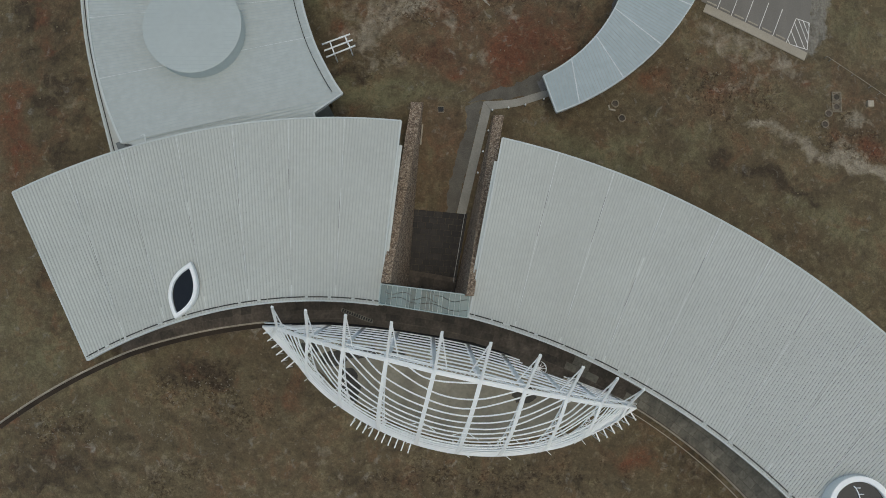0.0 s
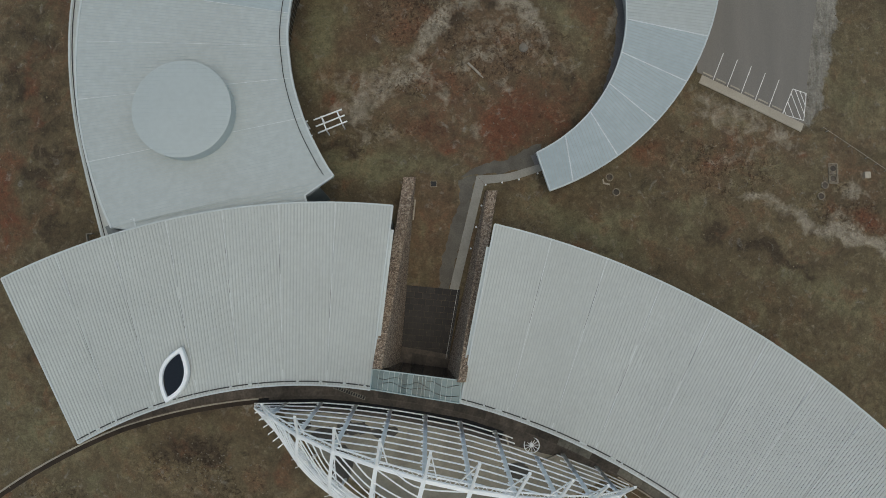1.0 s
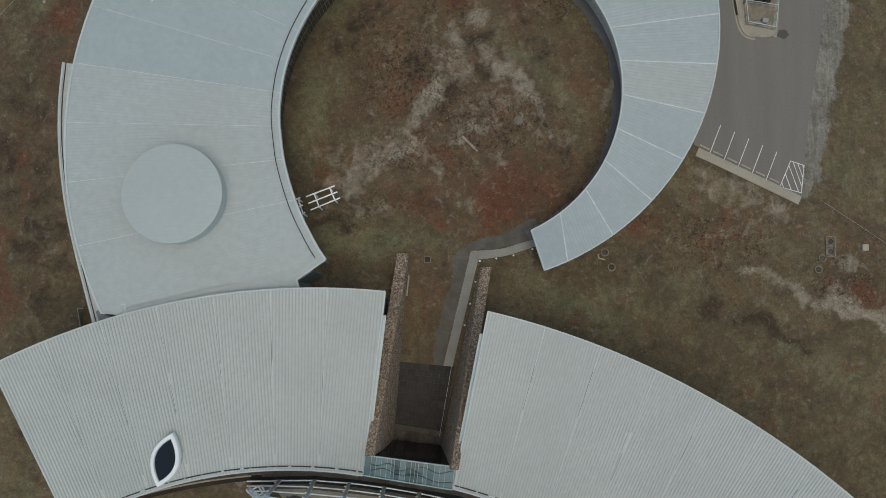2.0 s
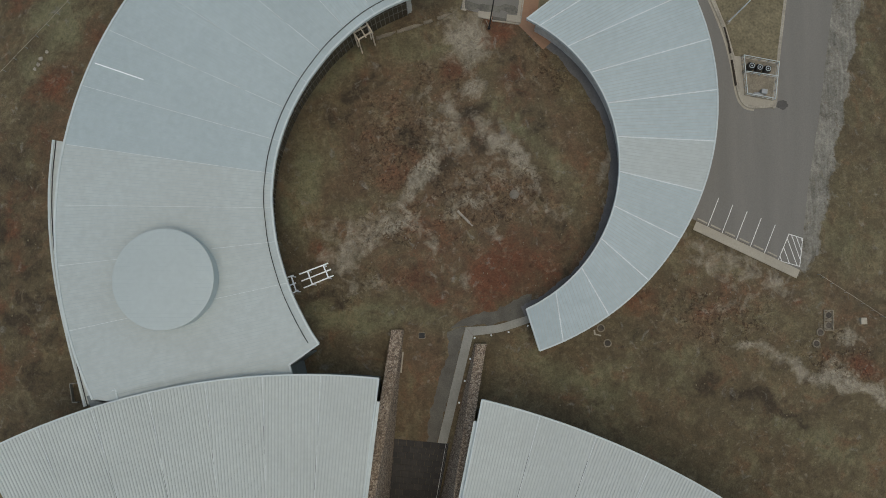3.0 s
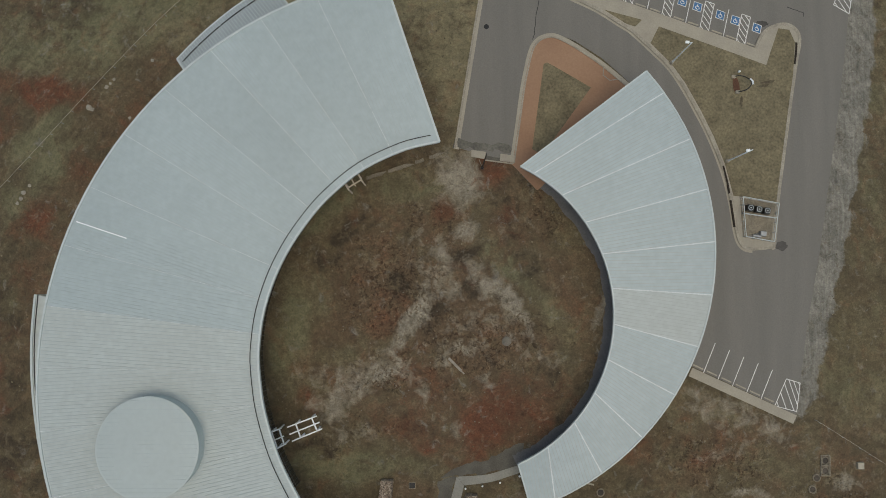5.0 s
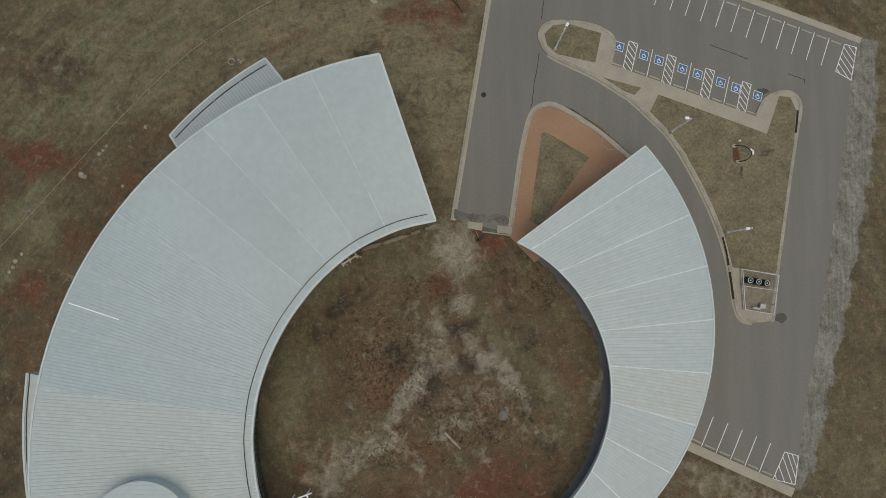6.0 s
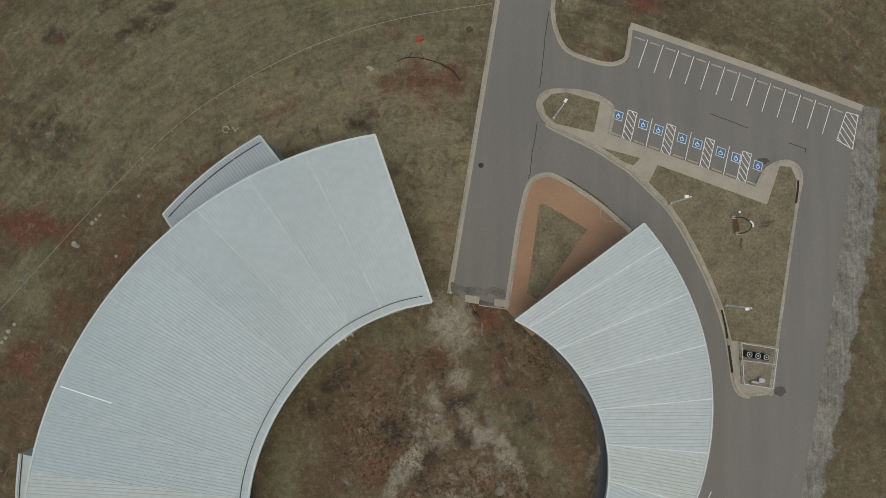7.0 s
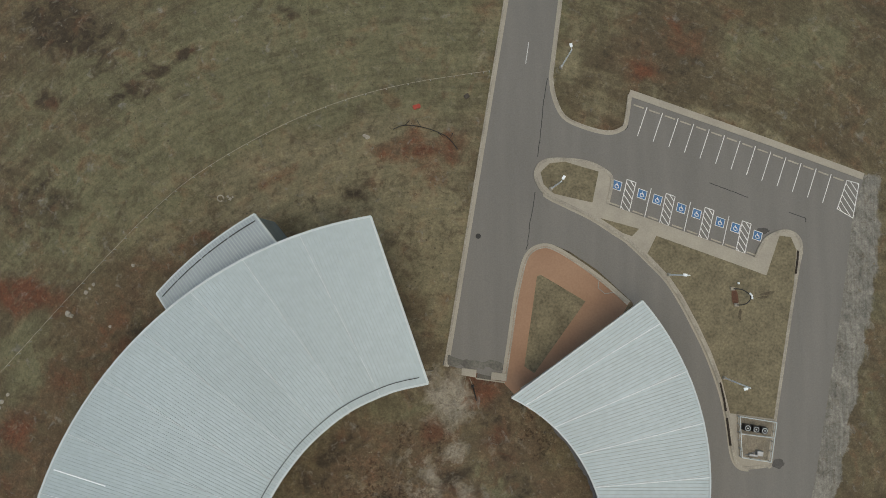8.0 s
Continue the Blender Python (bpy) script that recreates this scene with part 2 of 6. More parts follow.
PAVER = material("brown_paving", (0.128, 0.102, 0.080), 0.75, 0.0, 0.5, 0.5, 2.5, 0.3, random=0.3)
PAVER_GREY = material("grey_paving", (0.265, 0.245, 0.20), 0.75, 0.0, 0.4, 0.5, 2.5, 0.3, random=0.2)
PAVER_DARK = material("dark_stone_slabs", (0.032, 0.025, 0.022), 0.65, 0.0, 0.6, 0.6, 2.5, 0.3, random=0.6)
WELL_SHADE = material("well_shade_black", (0.012, 0.012, 0.013), 0.9, 0.0, 0.3, 0.5, 4.0)
KERB = material("kerb_concrete", (0.49, 0.435, 0.355), 0.8, 0.0, 0.3, 0.5, 4.0, 0.2)
YARD = material("yard_concrete", (0.20, 0.185, 0.155), 0.8, 0.0, 0.4, 0.5, 3.0, 0.2)
OIL = material("oily_asphalt", (0.105, 0.095, 0.085), 0.7, 0.0, 0.3, 0.6, 4.0)
ROOF_ANNEX = material("grey_roof_metal", (0.42, 0.475, 0.51), 0.4, 0.0, 0.1, 0.1, 1.0, random=0.02)
PATH_MAT = material("path_concrete", (0.36, 0.345, 0.305), 0.8, 0.0, 0.2, 0.4, 4.0, 0.2)
STOP_MAT = material("wheel_stop_concrete", (0.52, 0.46, 0.37), 0.8, 0.0, 0.2, 0.6, 4.0, 0.2)
PIT_MAT = material("stained_concrete", (0.35, 0.295, 0.22), 0.85, 0.0, 0.4, 0.8, 5.0, 0.3)
STAGE = material("tan_stage_floor", (0.40, 0.36, 0.28), 0.8, 0.0, 0.2, 0.22, 2.0, 0.2, tint=(0.27, 0.24, 0.185))
DARK = material("dark_metal", (0.03, 0.03, 0.032), 0.5, 0.3, 0.3, 0.5, 4.0)
GALV = material("galvanised_metal", (0.42, 0.43, 0.44), 0.45, 0.4, 0.15, 0.6, 4.0)


def glass_material(name, tint, rough=0.06):
    m = bpy.data.materials.new(name)
    m.use_nodes = True
    b = m.node_tree.nodes["Principled BSDF"]
    b.inputs["Base Color"].default_value = (*tint, 1)
    b.inputs["Roughness"].default_value = rough
    b.inputs["IOR"].default_value = 1.5
    return m


GLASS = glass_material("dark_glazing", (0.006, 0.008, 0.011))
# the brown base colour paints ground mirrored in this glass
GLASS_BROWN = glass_material("brown_glazing", (0.075, 0.062, 0.046), 0.25)
GLASS_BLUE = glass_material("blue_glazing", (0.075, 0.145, 0.165), 0.15)
GLASS_PALE = glass_material("pale_blue_glazing", (0.12, 0.205, 0.225), 0.2)
GLASS_DEEP = glass_material("deep_blue_glazing", (0.04, 0.095, 0.11), 0.12)


def ground_material():
    """Winter turf, with bare red soil, grey gravel and tan mown grass where the masks on the mesh say."""
    m = bpy.data.materials.new("winter_ground")
    m.use_nodes = True
    nt = m.node_tree
    N, L = nt.nodes, nt.links
    b = N["Principled BSDF"]
    b.inputs["Roughness"].default_value = 0.95
    geo = N.new("ShaderNodeNewGeometry")

    def noise_node(scale, detail=6, rough=0.6, bend=0.0):
        n = N.new("ShaderNodeTexNoise")
        n.inputs["Distortion"].default_value = bend
        n.inputs["Scale"].default_value, n.inputs["Detail"].default_value, n.inputs["Roughness"].default_value = scale, detail, rough
        L.new(geo.outputs["Position"], n.inputs["Vector"])
        return n.outputs["Fac"]

    def mix(fac, c1, c2, mode="MIX"):
        n = N.new("ShaderNodeMixRGB")
        n.blend_type = mode
        for sock, v in (("Fac", fac), ("Color1", c1), ("Color2", c2)):
            if isinstance(v, tuple):
                n.inputs[sock].default_value = (*v, 1)
            elif isinstance(v, float):
                n.inputs[sock].default_value = v
            else:
                L.new(v, n.inputs[sock])
        return n.outputs["Color"]

    def ranged(v, a, b2, lo=0.0, hi=1.0):
        n = N.new("ShaderNodeMapRange")
        for sock, x in (("From Min", a), ("From Max", b2), ("To Min", lo), ("To Max", hi)):
            n.inputs[sock].default_value = x
        L.new(v, n.inputs["Value"])
        return n.outputs["Result"]

    def mask(name, scale, lo=0.25, hi=0.65):
        a = N.new("ShaderNodeAttribute")
        a.attribute_name = name
        s = N.new("ShaderNodeMath")
        s.operation = "ADD"
        L.new(a.outputs["Fac"], s.inputs[0])
        L.new(ranged(noise_node(scale, 9, 0.6, 0.7), 0.25, 0.75, -0.6, 0.6), s.inputs[1])
        return ranged(s.outputs["Value"], lo, hi)

    # streaks left by mowing and wheels, curved round the building
    sep = N.new("ShaderNodeSeparateXYZ")
    L.new(geo.outputs["Position"], sep.inputs["Vector"])

    def calc(op, a, b=0.0):
        n = N.new("ShaderNodeMath")
        n.operation = op
        for k, v in enumerate((a, b)):
            if isinstance(v, float):
                n.inputs[k].default_value = v
            else:
                L.new(v, n.inputs[k])
        return n.outputs["Value"]

    dx, dy = calc("SUBTRACT", sep.outputs["X"], 2.5), calc("SUBTRACT", sep.outputs["Y"], 51.0)
    radius = calc("SQRT", calc("ADD", calc("MULTIPLY", dx, dx), calc("MULTIPLY", dy, dy)))
    comb = N.new("ShaderNodeCombineXYZ")
    L.new(calc("MULTIPLY", radius, 0.85), comb.inputs["X"])
    L.new(calc("MULTIPLY", calc("ARCTAN2", dy, dx), 7.0), comb.inputs["Y"])
    streaks = N.new("ShaderNodeTexNoise")
    streaks.inputs["Scale"].default_value, streaks.inputs["Detail"].default_value, streaks.inputs["Roughness"].default_value = 1.0, 7, 0.7
    L.new(comb.outputs["Vector"], streaks.inputs["Vector"])
    outside = calc("MULTIPLY", ranged(radius, 55.0, 62.0), ranged(sep.outputs["Y"], 60.0, 95.0, 0.25, 1.0))
    rows = N.new("ShaderNodeMapping")
    rows.inputs["Scale"].default_value = (1.0, 0.09, 1.0)
    L.new(geo.outputs["Position"], rows.inputs["Vector"])
    washed = N.new("ShaderNodeTexNoise")
    washed.inputs["Scale"].default_value, washed.inputs["Detail"].default_value, washed.inputs["Roughness"].default_value = 2.2, 6, 0.65
    L.new(rows.outputs["Vector"], washed.inputs["Vector"])
    col = mix(ranged(noise_node(0.045, 5, 0.5, 0.8), 0.38, 0.62), (0.108, 0.085, 0.054), (0.136, 0.110, 0.068))
    col = mix(ranged(noise_node(0.10, 5, 0.5, 0.6), 0.5, 0.68, 0.0, 0.35), col, (0.108, 0.078, 0.049))
    col = mix(ranged(noise_node(0.13, 5, 0.5, 0.6), 0.52, 0.70, 0.0, 0.4), col, (0.168, 0.140, 0.090))
    col = mix(mask("brown", 0.12), col, (0.127, 0.088, 0.057))
    lush = mask("green", 0.12, 0.1, 0.8)
    col = mix(lush, col, (0.157, 0.143, 0.088))
    calm = ranged(lush, 0.0, 1.0, 1.0, 0.35)
    col = mix(mask("tan", 0.15, 0.1, 0.9), col, (0.205, 0.176, 0.114))
    col = mix(mask("dark", 0.3, 0.2, 0.75), col, (0.062, 0.046, 0.030))
    col = mix(mask("red", 0.25, 0.1, 0.95), col, (0.130, 0.061, 0.039))
    pale = mask("pale", 0.45, 0.25, 0.9)
    col = mix(pale, col, (0.275, 0.240, 0.190))
    gravel = mask("gravel", 0.5)
    col = mix(gravel, col, (0.222, 0.207, 0.180))
    col = mix(gravel, col, mix(1.0, col, ranged(washed.outputs["Fac"], 0.36, 0.64, 0.82, 1.16), "MULTIPLY"))
    streak_mul = mix(outside, (1.0, 1.0, 1.0), ranged(streaks.outputs["Fac"], 0.3, 0.7, 0.76, 1.24))
    col = mix(1.0, col, streak_mul, "MULTIPLY")
    # soft stains a few metres wide, then clods and clumps where the soil is broken
    col = mix(calc("MULTIPLY", calm, ranged(noise_node(0.42, 8, 0.62, 0.6), 0.54, 0.66, 0.0, 0.55)), col, (0.070, 0.050, 0.033))
    col = mix(calc("MULTIPLY", calm, ranged(noise_node(0.6, 8, 0.62, 0.8), 0.57, 0.70, 0.0, 0.42)), col, (0.225, 0.190, 0.136))
    col = mix(1.0, col, ranged(noise_node(0.25, 5, 0.5, 0.9), 0.36, 0.64, 0.86, 1.14), "MULTIPLY")
    rough_soil = mask("clods", 0.35, 0.1, 0.8)
    lumps = mix(ranged(noise_node(1.5, 5, 0.62, 0.9), 0.52, 0.58, 0.0, 0.9), (1.0, 1.0, 1.0), (0.46, 0.40, 0.35))
    col = mix(rough_soil, col, mix(1.0, col, lumps, "MULTIPLY"))
    col = mix(rough_soil, col, mix(1.0, col, ranged(noise_node(1.9, 5, 0.7, 0.4), 0.36, 0.66, 0.76, 1.34), "MULTIPLY"))
    col = mix(ranged(noise_node(1.3, 5, 0.66, 0.5), 0.62, 0.70, 0.0, 0.5), col, (0.050, 0.038, 0.026))
    col = mix(1.0, col, ranged(noise_node(1.1, 7, 0.66), 0.34, 0.66, 0.80, 1.20), "MULTIPLY")
    col = mix(1.0, col, ranged(noise_node(3.4, 5, 0.75), 0.34, 0.66, 0.76, 1.24), "MULTIPLY")
    hsv = N.new("ShaderNodeHueSaturation")
    hsv.inputs["Saturation"].default_value, hsv.inputs["Value"].default_value = 1.12, 1.03
    L.new(col, hsv.inputs["Color"])
    L.new(hsv.outputs["Color"], b.inputs["Base Color"])
    bp = N.new("ShaderNodeBump")
    bp.inputs["Strength"].default_value, bp.inputs["Distance"].default_value = 1.0, 0.16
    L.new(noise_node(3.0, 6, 0.7), bp.inputs["Height"])
    L.new(bp.outputs["Normal"], b.inputs["Normal"])
    return m


GROUND = ground_material()

# ------------------------------------------------------------------ ground
# patches: x, y, half axes, turn in degrees, strength
PALE_COURT = [(2.9, 82.3, 2.9, 3.4, 0, 1.1), (5.1, 86.6, 2.7, 1.1, 0, 0.9), (4.4, 74.4, 2, 1.3, 30, 0.8), (0.9, 70.6, 2.3, 2.3, 0, 0.55), (-0, 66, 3.2, 2.7, 0, 0.6),
    (-4.2, 72.5, 1.6, 2.3, 0, 0.35), (-4.8, 58.3, 5.6, 1.2, 62, 1), (10, 62.4, 6.3, 1.2, -57, 0.95), (8.4, 64.4, 2.3, 1.4, -40, 0.7), (5, 58.7, 3.6, 2.9, 0, 0.42),
    (3.6, 55.5, 4.5, 1.6, -10, 0.45), (0.9, 53.7, 2.7, 0.7, -35, 0.6), (11.4, 55.4, 0.7, 0.8, 0, 1)]
PALE_COURT_SOUTH = [(-8.2, 50.4, 3.3, 2.3, -20, 0.9), (-13.2, 49.4, 3.6, 2, 20, 0.8), (-16.4, 46.7, 4.1, 1.6, 25, 0.85), (-18.2, 44.2, 2.3, 1.6, 10, 0.7),
    (-19.1, 50.1, 2.3, 1.3, 0, 0.65), (-14.1, 41.5, 3.6, 1.6, 10, 0.45), (-2.7, 47.8, 1.1, 2.3, 0, 0.4), (15, 53.3, 2.7, 1.1, -25, 0.5), (18.7, 52.7, 1.8, 0.9, 0, 0.35),
    (9.1, 49.5, 2.3, 1.4, 0, 0.35), (25.5, 60.6, 0.7, 2.7, -10, 0.8), (1.8, 42.4, 0.9, 2.4, 35, 0.55), (-20.8, 71.1, 2.3, 0.7, -10, 0.4)]
RED_COURT = [(9.2, 83.8, 2.7, 2, 0, 0.8), (5.5, 82.8, 0.9, 1.6, 0, 0.8), (0.4, 77, 1.6, 1.6, 0, 1), (10.1, 75.7, 1.8, 1.4, 0, 0.6), (9.1, 43.1, 5.6, 4.4, 10, 1),
    (16.4, 46, 4.6, 2.3, 35, 0.7), (7.4, 38.1, 4.1, 1.4, 15, 0.8), (-1.8, 49.6, 3.6, 4.1, 0, 0.35), (-7.3, 42.2, 4.1, 2.7, 0, 0.6), (-1.8, 38.1, 3.6, 1.5, 0, 0.5),
    (-14.7, 65.6, 2.3, 1.6, 0, 0.45), (-20.5, 46, 1.1, 1.8, 0, 0.6), (11, 69.7, 2.7, 3.6, 40, 0.35), (-8.2, 59.6, 2.7, 3.6, 0, 0.35)]
DARK_COURT = [(-16.6, 71.1, 6.8, 1.6, 58, 0.6), (-6.3, 64.6, 1.4, 1.8, 0, 0.65), (5, 69.9, 2.7, 1.3, 35, 0.95), (5.6, 65.1, 1.6, 2.3, 0, 0.85), (10.1, 77.2, 2.3, 2.7, 0, 0.5),
    (11.1, 80.7, 2.3, 1.4, 0, 0.5), (-1.9, 60.7, 1.3, 2.7, 0, 0.55), (0.6, 61.3, 1.1, 1.1, 0, 0.7), (13.7, 67.9, 5.4, 1.4, -45, 0.5), (-20.9, 38.8, 2.2, 0.8, 45, 1),
    (-17.4, 38.6, 0.7, 0.9, 0, 0.9), (-3.6, 40.6, 5.5, 2.3, 0, 0.35), (18.2, 41.5, 4.6, 1.5, 35, 0.6), (21, 49.6, 2.3, 2.3, 0, 0.4), (-7.3, 35.9, 5.5, 0.9, 0, 0.3)]
GREEN_COURT = [(-23.8, 56, 2.3, 7.3, -5, 0.9), (-18.6, 77.2, 7.3, 1.8, 48, 0.8), (-19.3, 64.2, 1.8, 5.4, -20, 0.5), (12.8, 66.1, 8.6, 1.8, -52, 0.9), (16.5, 60.4, 3.6, 2.3, -45, 0.6),
    (-12.7, 35.9, 10, 2, -3, 0.95), (0, 34.3, 5.5, 0.9, 0, 0.4), (21, 55.1, 1.8, 3.6, 0, 0.4), (-4.7, 80, 5.4, 2.3, 5, 0.55), (-14.6, 54.2, 2.7, 1.8, 0, 0.45)]
CLODS = [(-7.4, 63.3, 7.2, 8.1, 0, 0.9), (7.3, 54.6, 10, 5, 0, 0.85), (-8.2, 49.6, 3.8, 2.5, 0, 1.1), (16.6, 76.3, 4.5, 4.1, 0, 0.6), (-1.9, 74.4, 5.4, 3.6, 0, 0.6),
    (-12.7, 41.5, 4.1, 2.3, 0, 0.6)]
CLODS_SOUTH = [(-44.5, -13.3, 7.1, 2.7, 0, 1), (-67.5, -19.3, 4.8, 2.7, 0, 0.9), (-37, -17, 7.6, 3.8, 0, 0.6), (-49.3, -27.7, 6.8, 2.9, 0, 0.6), (4.8, -28, 17.4, 2.9, 0, 0.7),
    (44.7, 35.5, 10.2, 4.7, -15, 0.7), (66, 28.2, 6.7, 3.8, -20, 0.8)]
RED_SOUTH = [(-76.9, -18.2, 2.4, 0.5, 30, 1), (-28.6, -13.4, 2.4, 3.8, -50, 0.35), (27.7, -25.6, 3.9, 2.2, 0, 0.6), (69.1, 26.8, 4.3, 1.3, -25, 0.85), (32, 37.1, 2.8, 1.7, 0, 0.55),
    (45.8, 37.4, 5.6, 1.9, -15, 0.5), (63.4, 30.5, 1.3, 1.3, 0, 0.5), (58.5, 38.8, 0.8, 0.5, 0, 0.8), (-76.6, 30.1, 3, 7.1, 0, 0.8), (-72.4, 47.4, 0.9, 7, -5, 0.5)]
PALE_SOUTH = [(50.6, 30, 3.3, 0.8, -8, 1.1), (57.6, 27.5, 4.3, 0.9, -28, 1.15), (65.9, 24.5, 5.3, 1.1, -22, 1.25), (72.2, 22.3, 3.9, 1, -18, 1.15), (53.9, 40.4, 2.3, 1.4, -20, 0.7),
    (47, 43.8, 9.7, 2.2, -24, 0.5), (43.6, 46.4, 4.6, 1.3, -20, 0.5), (44.8, 37.8, 1.9, 1.1, 0, 0.5), (68.2, 31.6, 2.4, 1, -10, 0.75), (63.9, 28.6, 1, 1, 0, 0.85),
    (48.3, 37.3, 2.8, 1.1, 0, 0.4), (-54.1, -25.4, 5.8, 2.4, 0, 0.25), (-24.1, -26.5, 2.4, 3.4, 0, 0.3)]
DARK_SOUTH = [(-70.5, -26.4, 11.7, 5.9, 0, 0.55), (-56.9, -21.6, 5.8, 1.9, 0, 0.35), (42.3, 25.6, 1.7, 2.1, 0, 0.85), (52.4, 21, 6.1, 1.1, -20, 1), (47.9, 22.2, 1.9, 0.9, 0, 0.9), (58.5, 19.2, 3.8, 0.9, -25, 0.7), (33.8, 31.9, 5.6, 1.9, 0, 0.4),
    (-44.5, -11.3, 5.7, 2.5, 0, 0.75), (-67.5, -19.8, 4.8, 2.7, 0, 0.4), (-16.6, -28.2, 7.2, 1.7, 0, 0.55), (-54, -4.9, 10.4, 0.9, 22, 0.5), (6.7, -29.5, 14.6, 1.7, 0, 0.4),
    (38.4, -26.3, 4.9, 4.4, 0, 0.45), (-69.8, 12.1, 3.8, 11.3, 0, 0.5), (-69.8, 38.2, 4.2, 14, 3, 0.55)]
GREEN_SOUTH = [(24.1, 25.4, 11.1, 2.6, -18, 0.7), (37.7, 28.6, 7.4, 2.6, -10, 0.4), (61.6, 15.3, 8.6, 2.7, -25, 0.6), (55.8, 34.6, 7.5, 2.1, -15, 0.4), (69.8, 47.2, 3.8, 5.7, 0, 0.4),
    (-72.5, -4.9, 6.7, 5.3, 0, 0.5), (-63.6, -16.1, 5.8, 2.9, 10, 0.45), (-37.9, -8.7, 5.7, 1.7, -10, 0.4), (-15.5, 38.8, 4.6, 2.7, 0, 0.4), (-58.8, -10.5, 8.6, 1.3, 22, 0.4)]
DARK_WEST = [(-74.4, 56.8, 4.7, 14.1, 0, 0.55), (-69, 32.2, 3.7, 10.3, -8, 0.55)]
DARK_NORTH = [(-64.6, 143.3, 8.9, 3.9, -20, 0.85), (-49.3, 133.7, 5.8, 1.5, 25, 0.75), (-41.2, 138, 1.3, 0.9, 0, 1.1), (-45.9, 134.9, 1.7, 1.2, 0, 1), (-49.1, 131.4, 2.5, 0.7, 20, 0.8),
    (-25.3, 144.6, 3.1, 1, 0, 0.6), (-66.4, 130.3, 2.5, 1.2, 0, 0.8), (-66.6, 111.9, 7.2, 4.3, -30, 0.5), (-11.2, 115.2, 5.5, 1.7, 0, 0.4), (-5.5, 103.2, 3.7, 3.7, 0, 0.35),
    (-48.5, 89.7, 4.6, 2.8, 40, 0.4), (-69.8, 101.4, 2.9, 2.4, 0, 0.3)]
GREEN_NORTH = [(-21, 138.5, 34, 11, 10, 1.25), (-46, 121, 24, 8.5, 28, 1.15), (-60, 109, 12, 6, 35, 0.9), (-65.7, 123.5, 8.7, 3.9, 0, 0.6), (53.9, 140.4, 4.7, 3.4, -40, 0.7),
    (65.8, 139.7, 9.5, 5.7, 0, 0.75), (72.6, 82, 1.5, 16.9, 0, 0.35), (-63.1, 106.2, 6.6, 4.7, 30, 0.45), (-0.3, 138.6, 2.4, 2.1, 0, 0.7)]
RED_NORTH = [(-1.6, 121.8, 4.8, 1.9, 10, 1), (3.5, 123.2, 2.2, 2.2, 0, 0.9), (0.8, 118.3, 2.8, 1.8, 0, 0.55), (-25.1, 115.8, 5.1, 0.7, 25, 0.5), (-38.4, 106.4, 4.6, 1.1, 35, 0.6),
    (36.3, 135.1, 2.3, 1.9, 0, 0.85), (42.3, 141.6, 3.8, 2.4, -25, 0.5), (44.6, 138.9, 2.8, 1.5, 0, 0.35), (-48.9, 88.3, 2.3, 5.6, -40, 0.5)]
RED_WEST = [(-69.3, 97.9, 7.4, 2.3, -15, 1.05), (-75.2, 92.8, 2.4, 3.6, 0, 0.7), (-68.6, 74.7, 3.2, 2.6, 20, 0.85), (-69.1, 67.7, 1.2, 5.1, 5, 0.65), (-58.6, 83.9, 2.2, 3, -40, 0.6),
    (-52.8, 92.9, 4.7, 1.3, 48, 0.4), (-73.4, 53.1, 0.9, 5.6, 0, 0.6)]
GREEN_WEST = [(-71.2, 105.9, 7.6, 2.3, 0, 0.8), (-66.5, 101.5, 4.7, 2.1, -20, 0.6), (-67.6, 89.5, 4.2, 2.3, 30, 0.85), (-66.1, 83.4, 5.6, 2.1, 40, 0.75),
    (-72.4, 78.8, 2.4, 2.4, 0, 0.5), (-72, 64.4, 1.3, 5.6, 0, 0.4)]
TAN = [(-18.6, 116.6, 22.2, 5.1, 20, 1.15), (-5.6, 112.9, 10, 8, 0, 1.25), (-35.2, 109.1, 11.1, 2.3, 35, 0.6), (-15, 122, 18.6, 3.2, 15, 0.9), (1.8, 107.4, 5.5, 13, 0, 1.2), (51.3, 126.2, 17.8, 0.8, -19, 1), (23.7, 138.3, 1.1, 6.6, 0, 0.8), (27.7, 129.1, 3.7, 2.8, -20, 0.7),
    (-31.5, 109.5, 5.6, 1.3, 38, 0.4), (-57.9, 139, 4.4, 1.9, 0, 0.4), (-46, 129.4, 4, 1.1, 0, 0.35), (9.1, 141.6, 1.3, 8.5, 0, 0.6)]
BROWN = [(1.5, 60.0, 24.0, 24.5, 0, 0.7), (-3.5, 25.0, 5.5, 11.0, 0, 0.7), (-64.0, 66.0, 4.0, 16.0, -15, 0.7), (-40.0, 103.0, 20.0, 5.0, 35, 0.6), (48.0, 36.0, 16.0, 8.0, -18, 0.55), (-3.0, -26.0, 40.0, 10.0, 0, 0.3),
         (38.0, 139.0, 14.0, 5.0, 10, 0.35), (70.0, 36.0, 12.0, 9.0, 0, 0.5), (0.0, 105.0, 7.0, 16.0, 0, 0.4)]
RED = RED_COURT + RED_SOUTH + RED_NORTH + RED_WEST
PALE = PALE_COURT + PALE_COURT_SOUTH + PALE_SOUTH
DARKS = DARK_COURT + DARK_SOUTH + DARK_NORTH + DARK_WEST
GREEN = GREEN_COURT + GREEN_SOUTH + GREEN_NORTH + GREEN_WEST
ROUGH = CLODS + CLODS_SOUTH
VERGE = [(72.3, 117.7), (70.1, 111.3), (67.8, 96.8), (65.2, 82.1), (63.2, 70.0), (60.9, 58.3), (59.5, 47.9), (58.8, 43.4)]


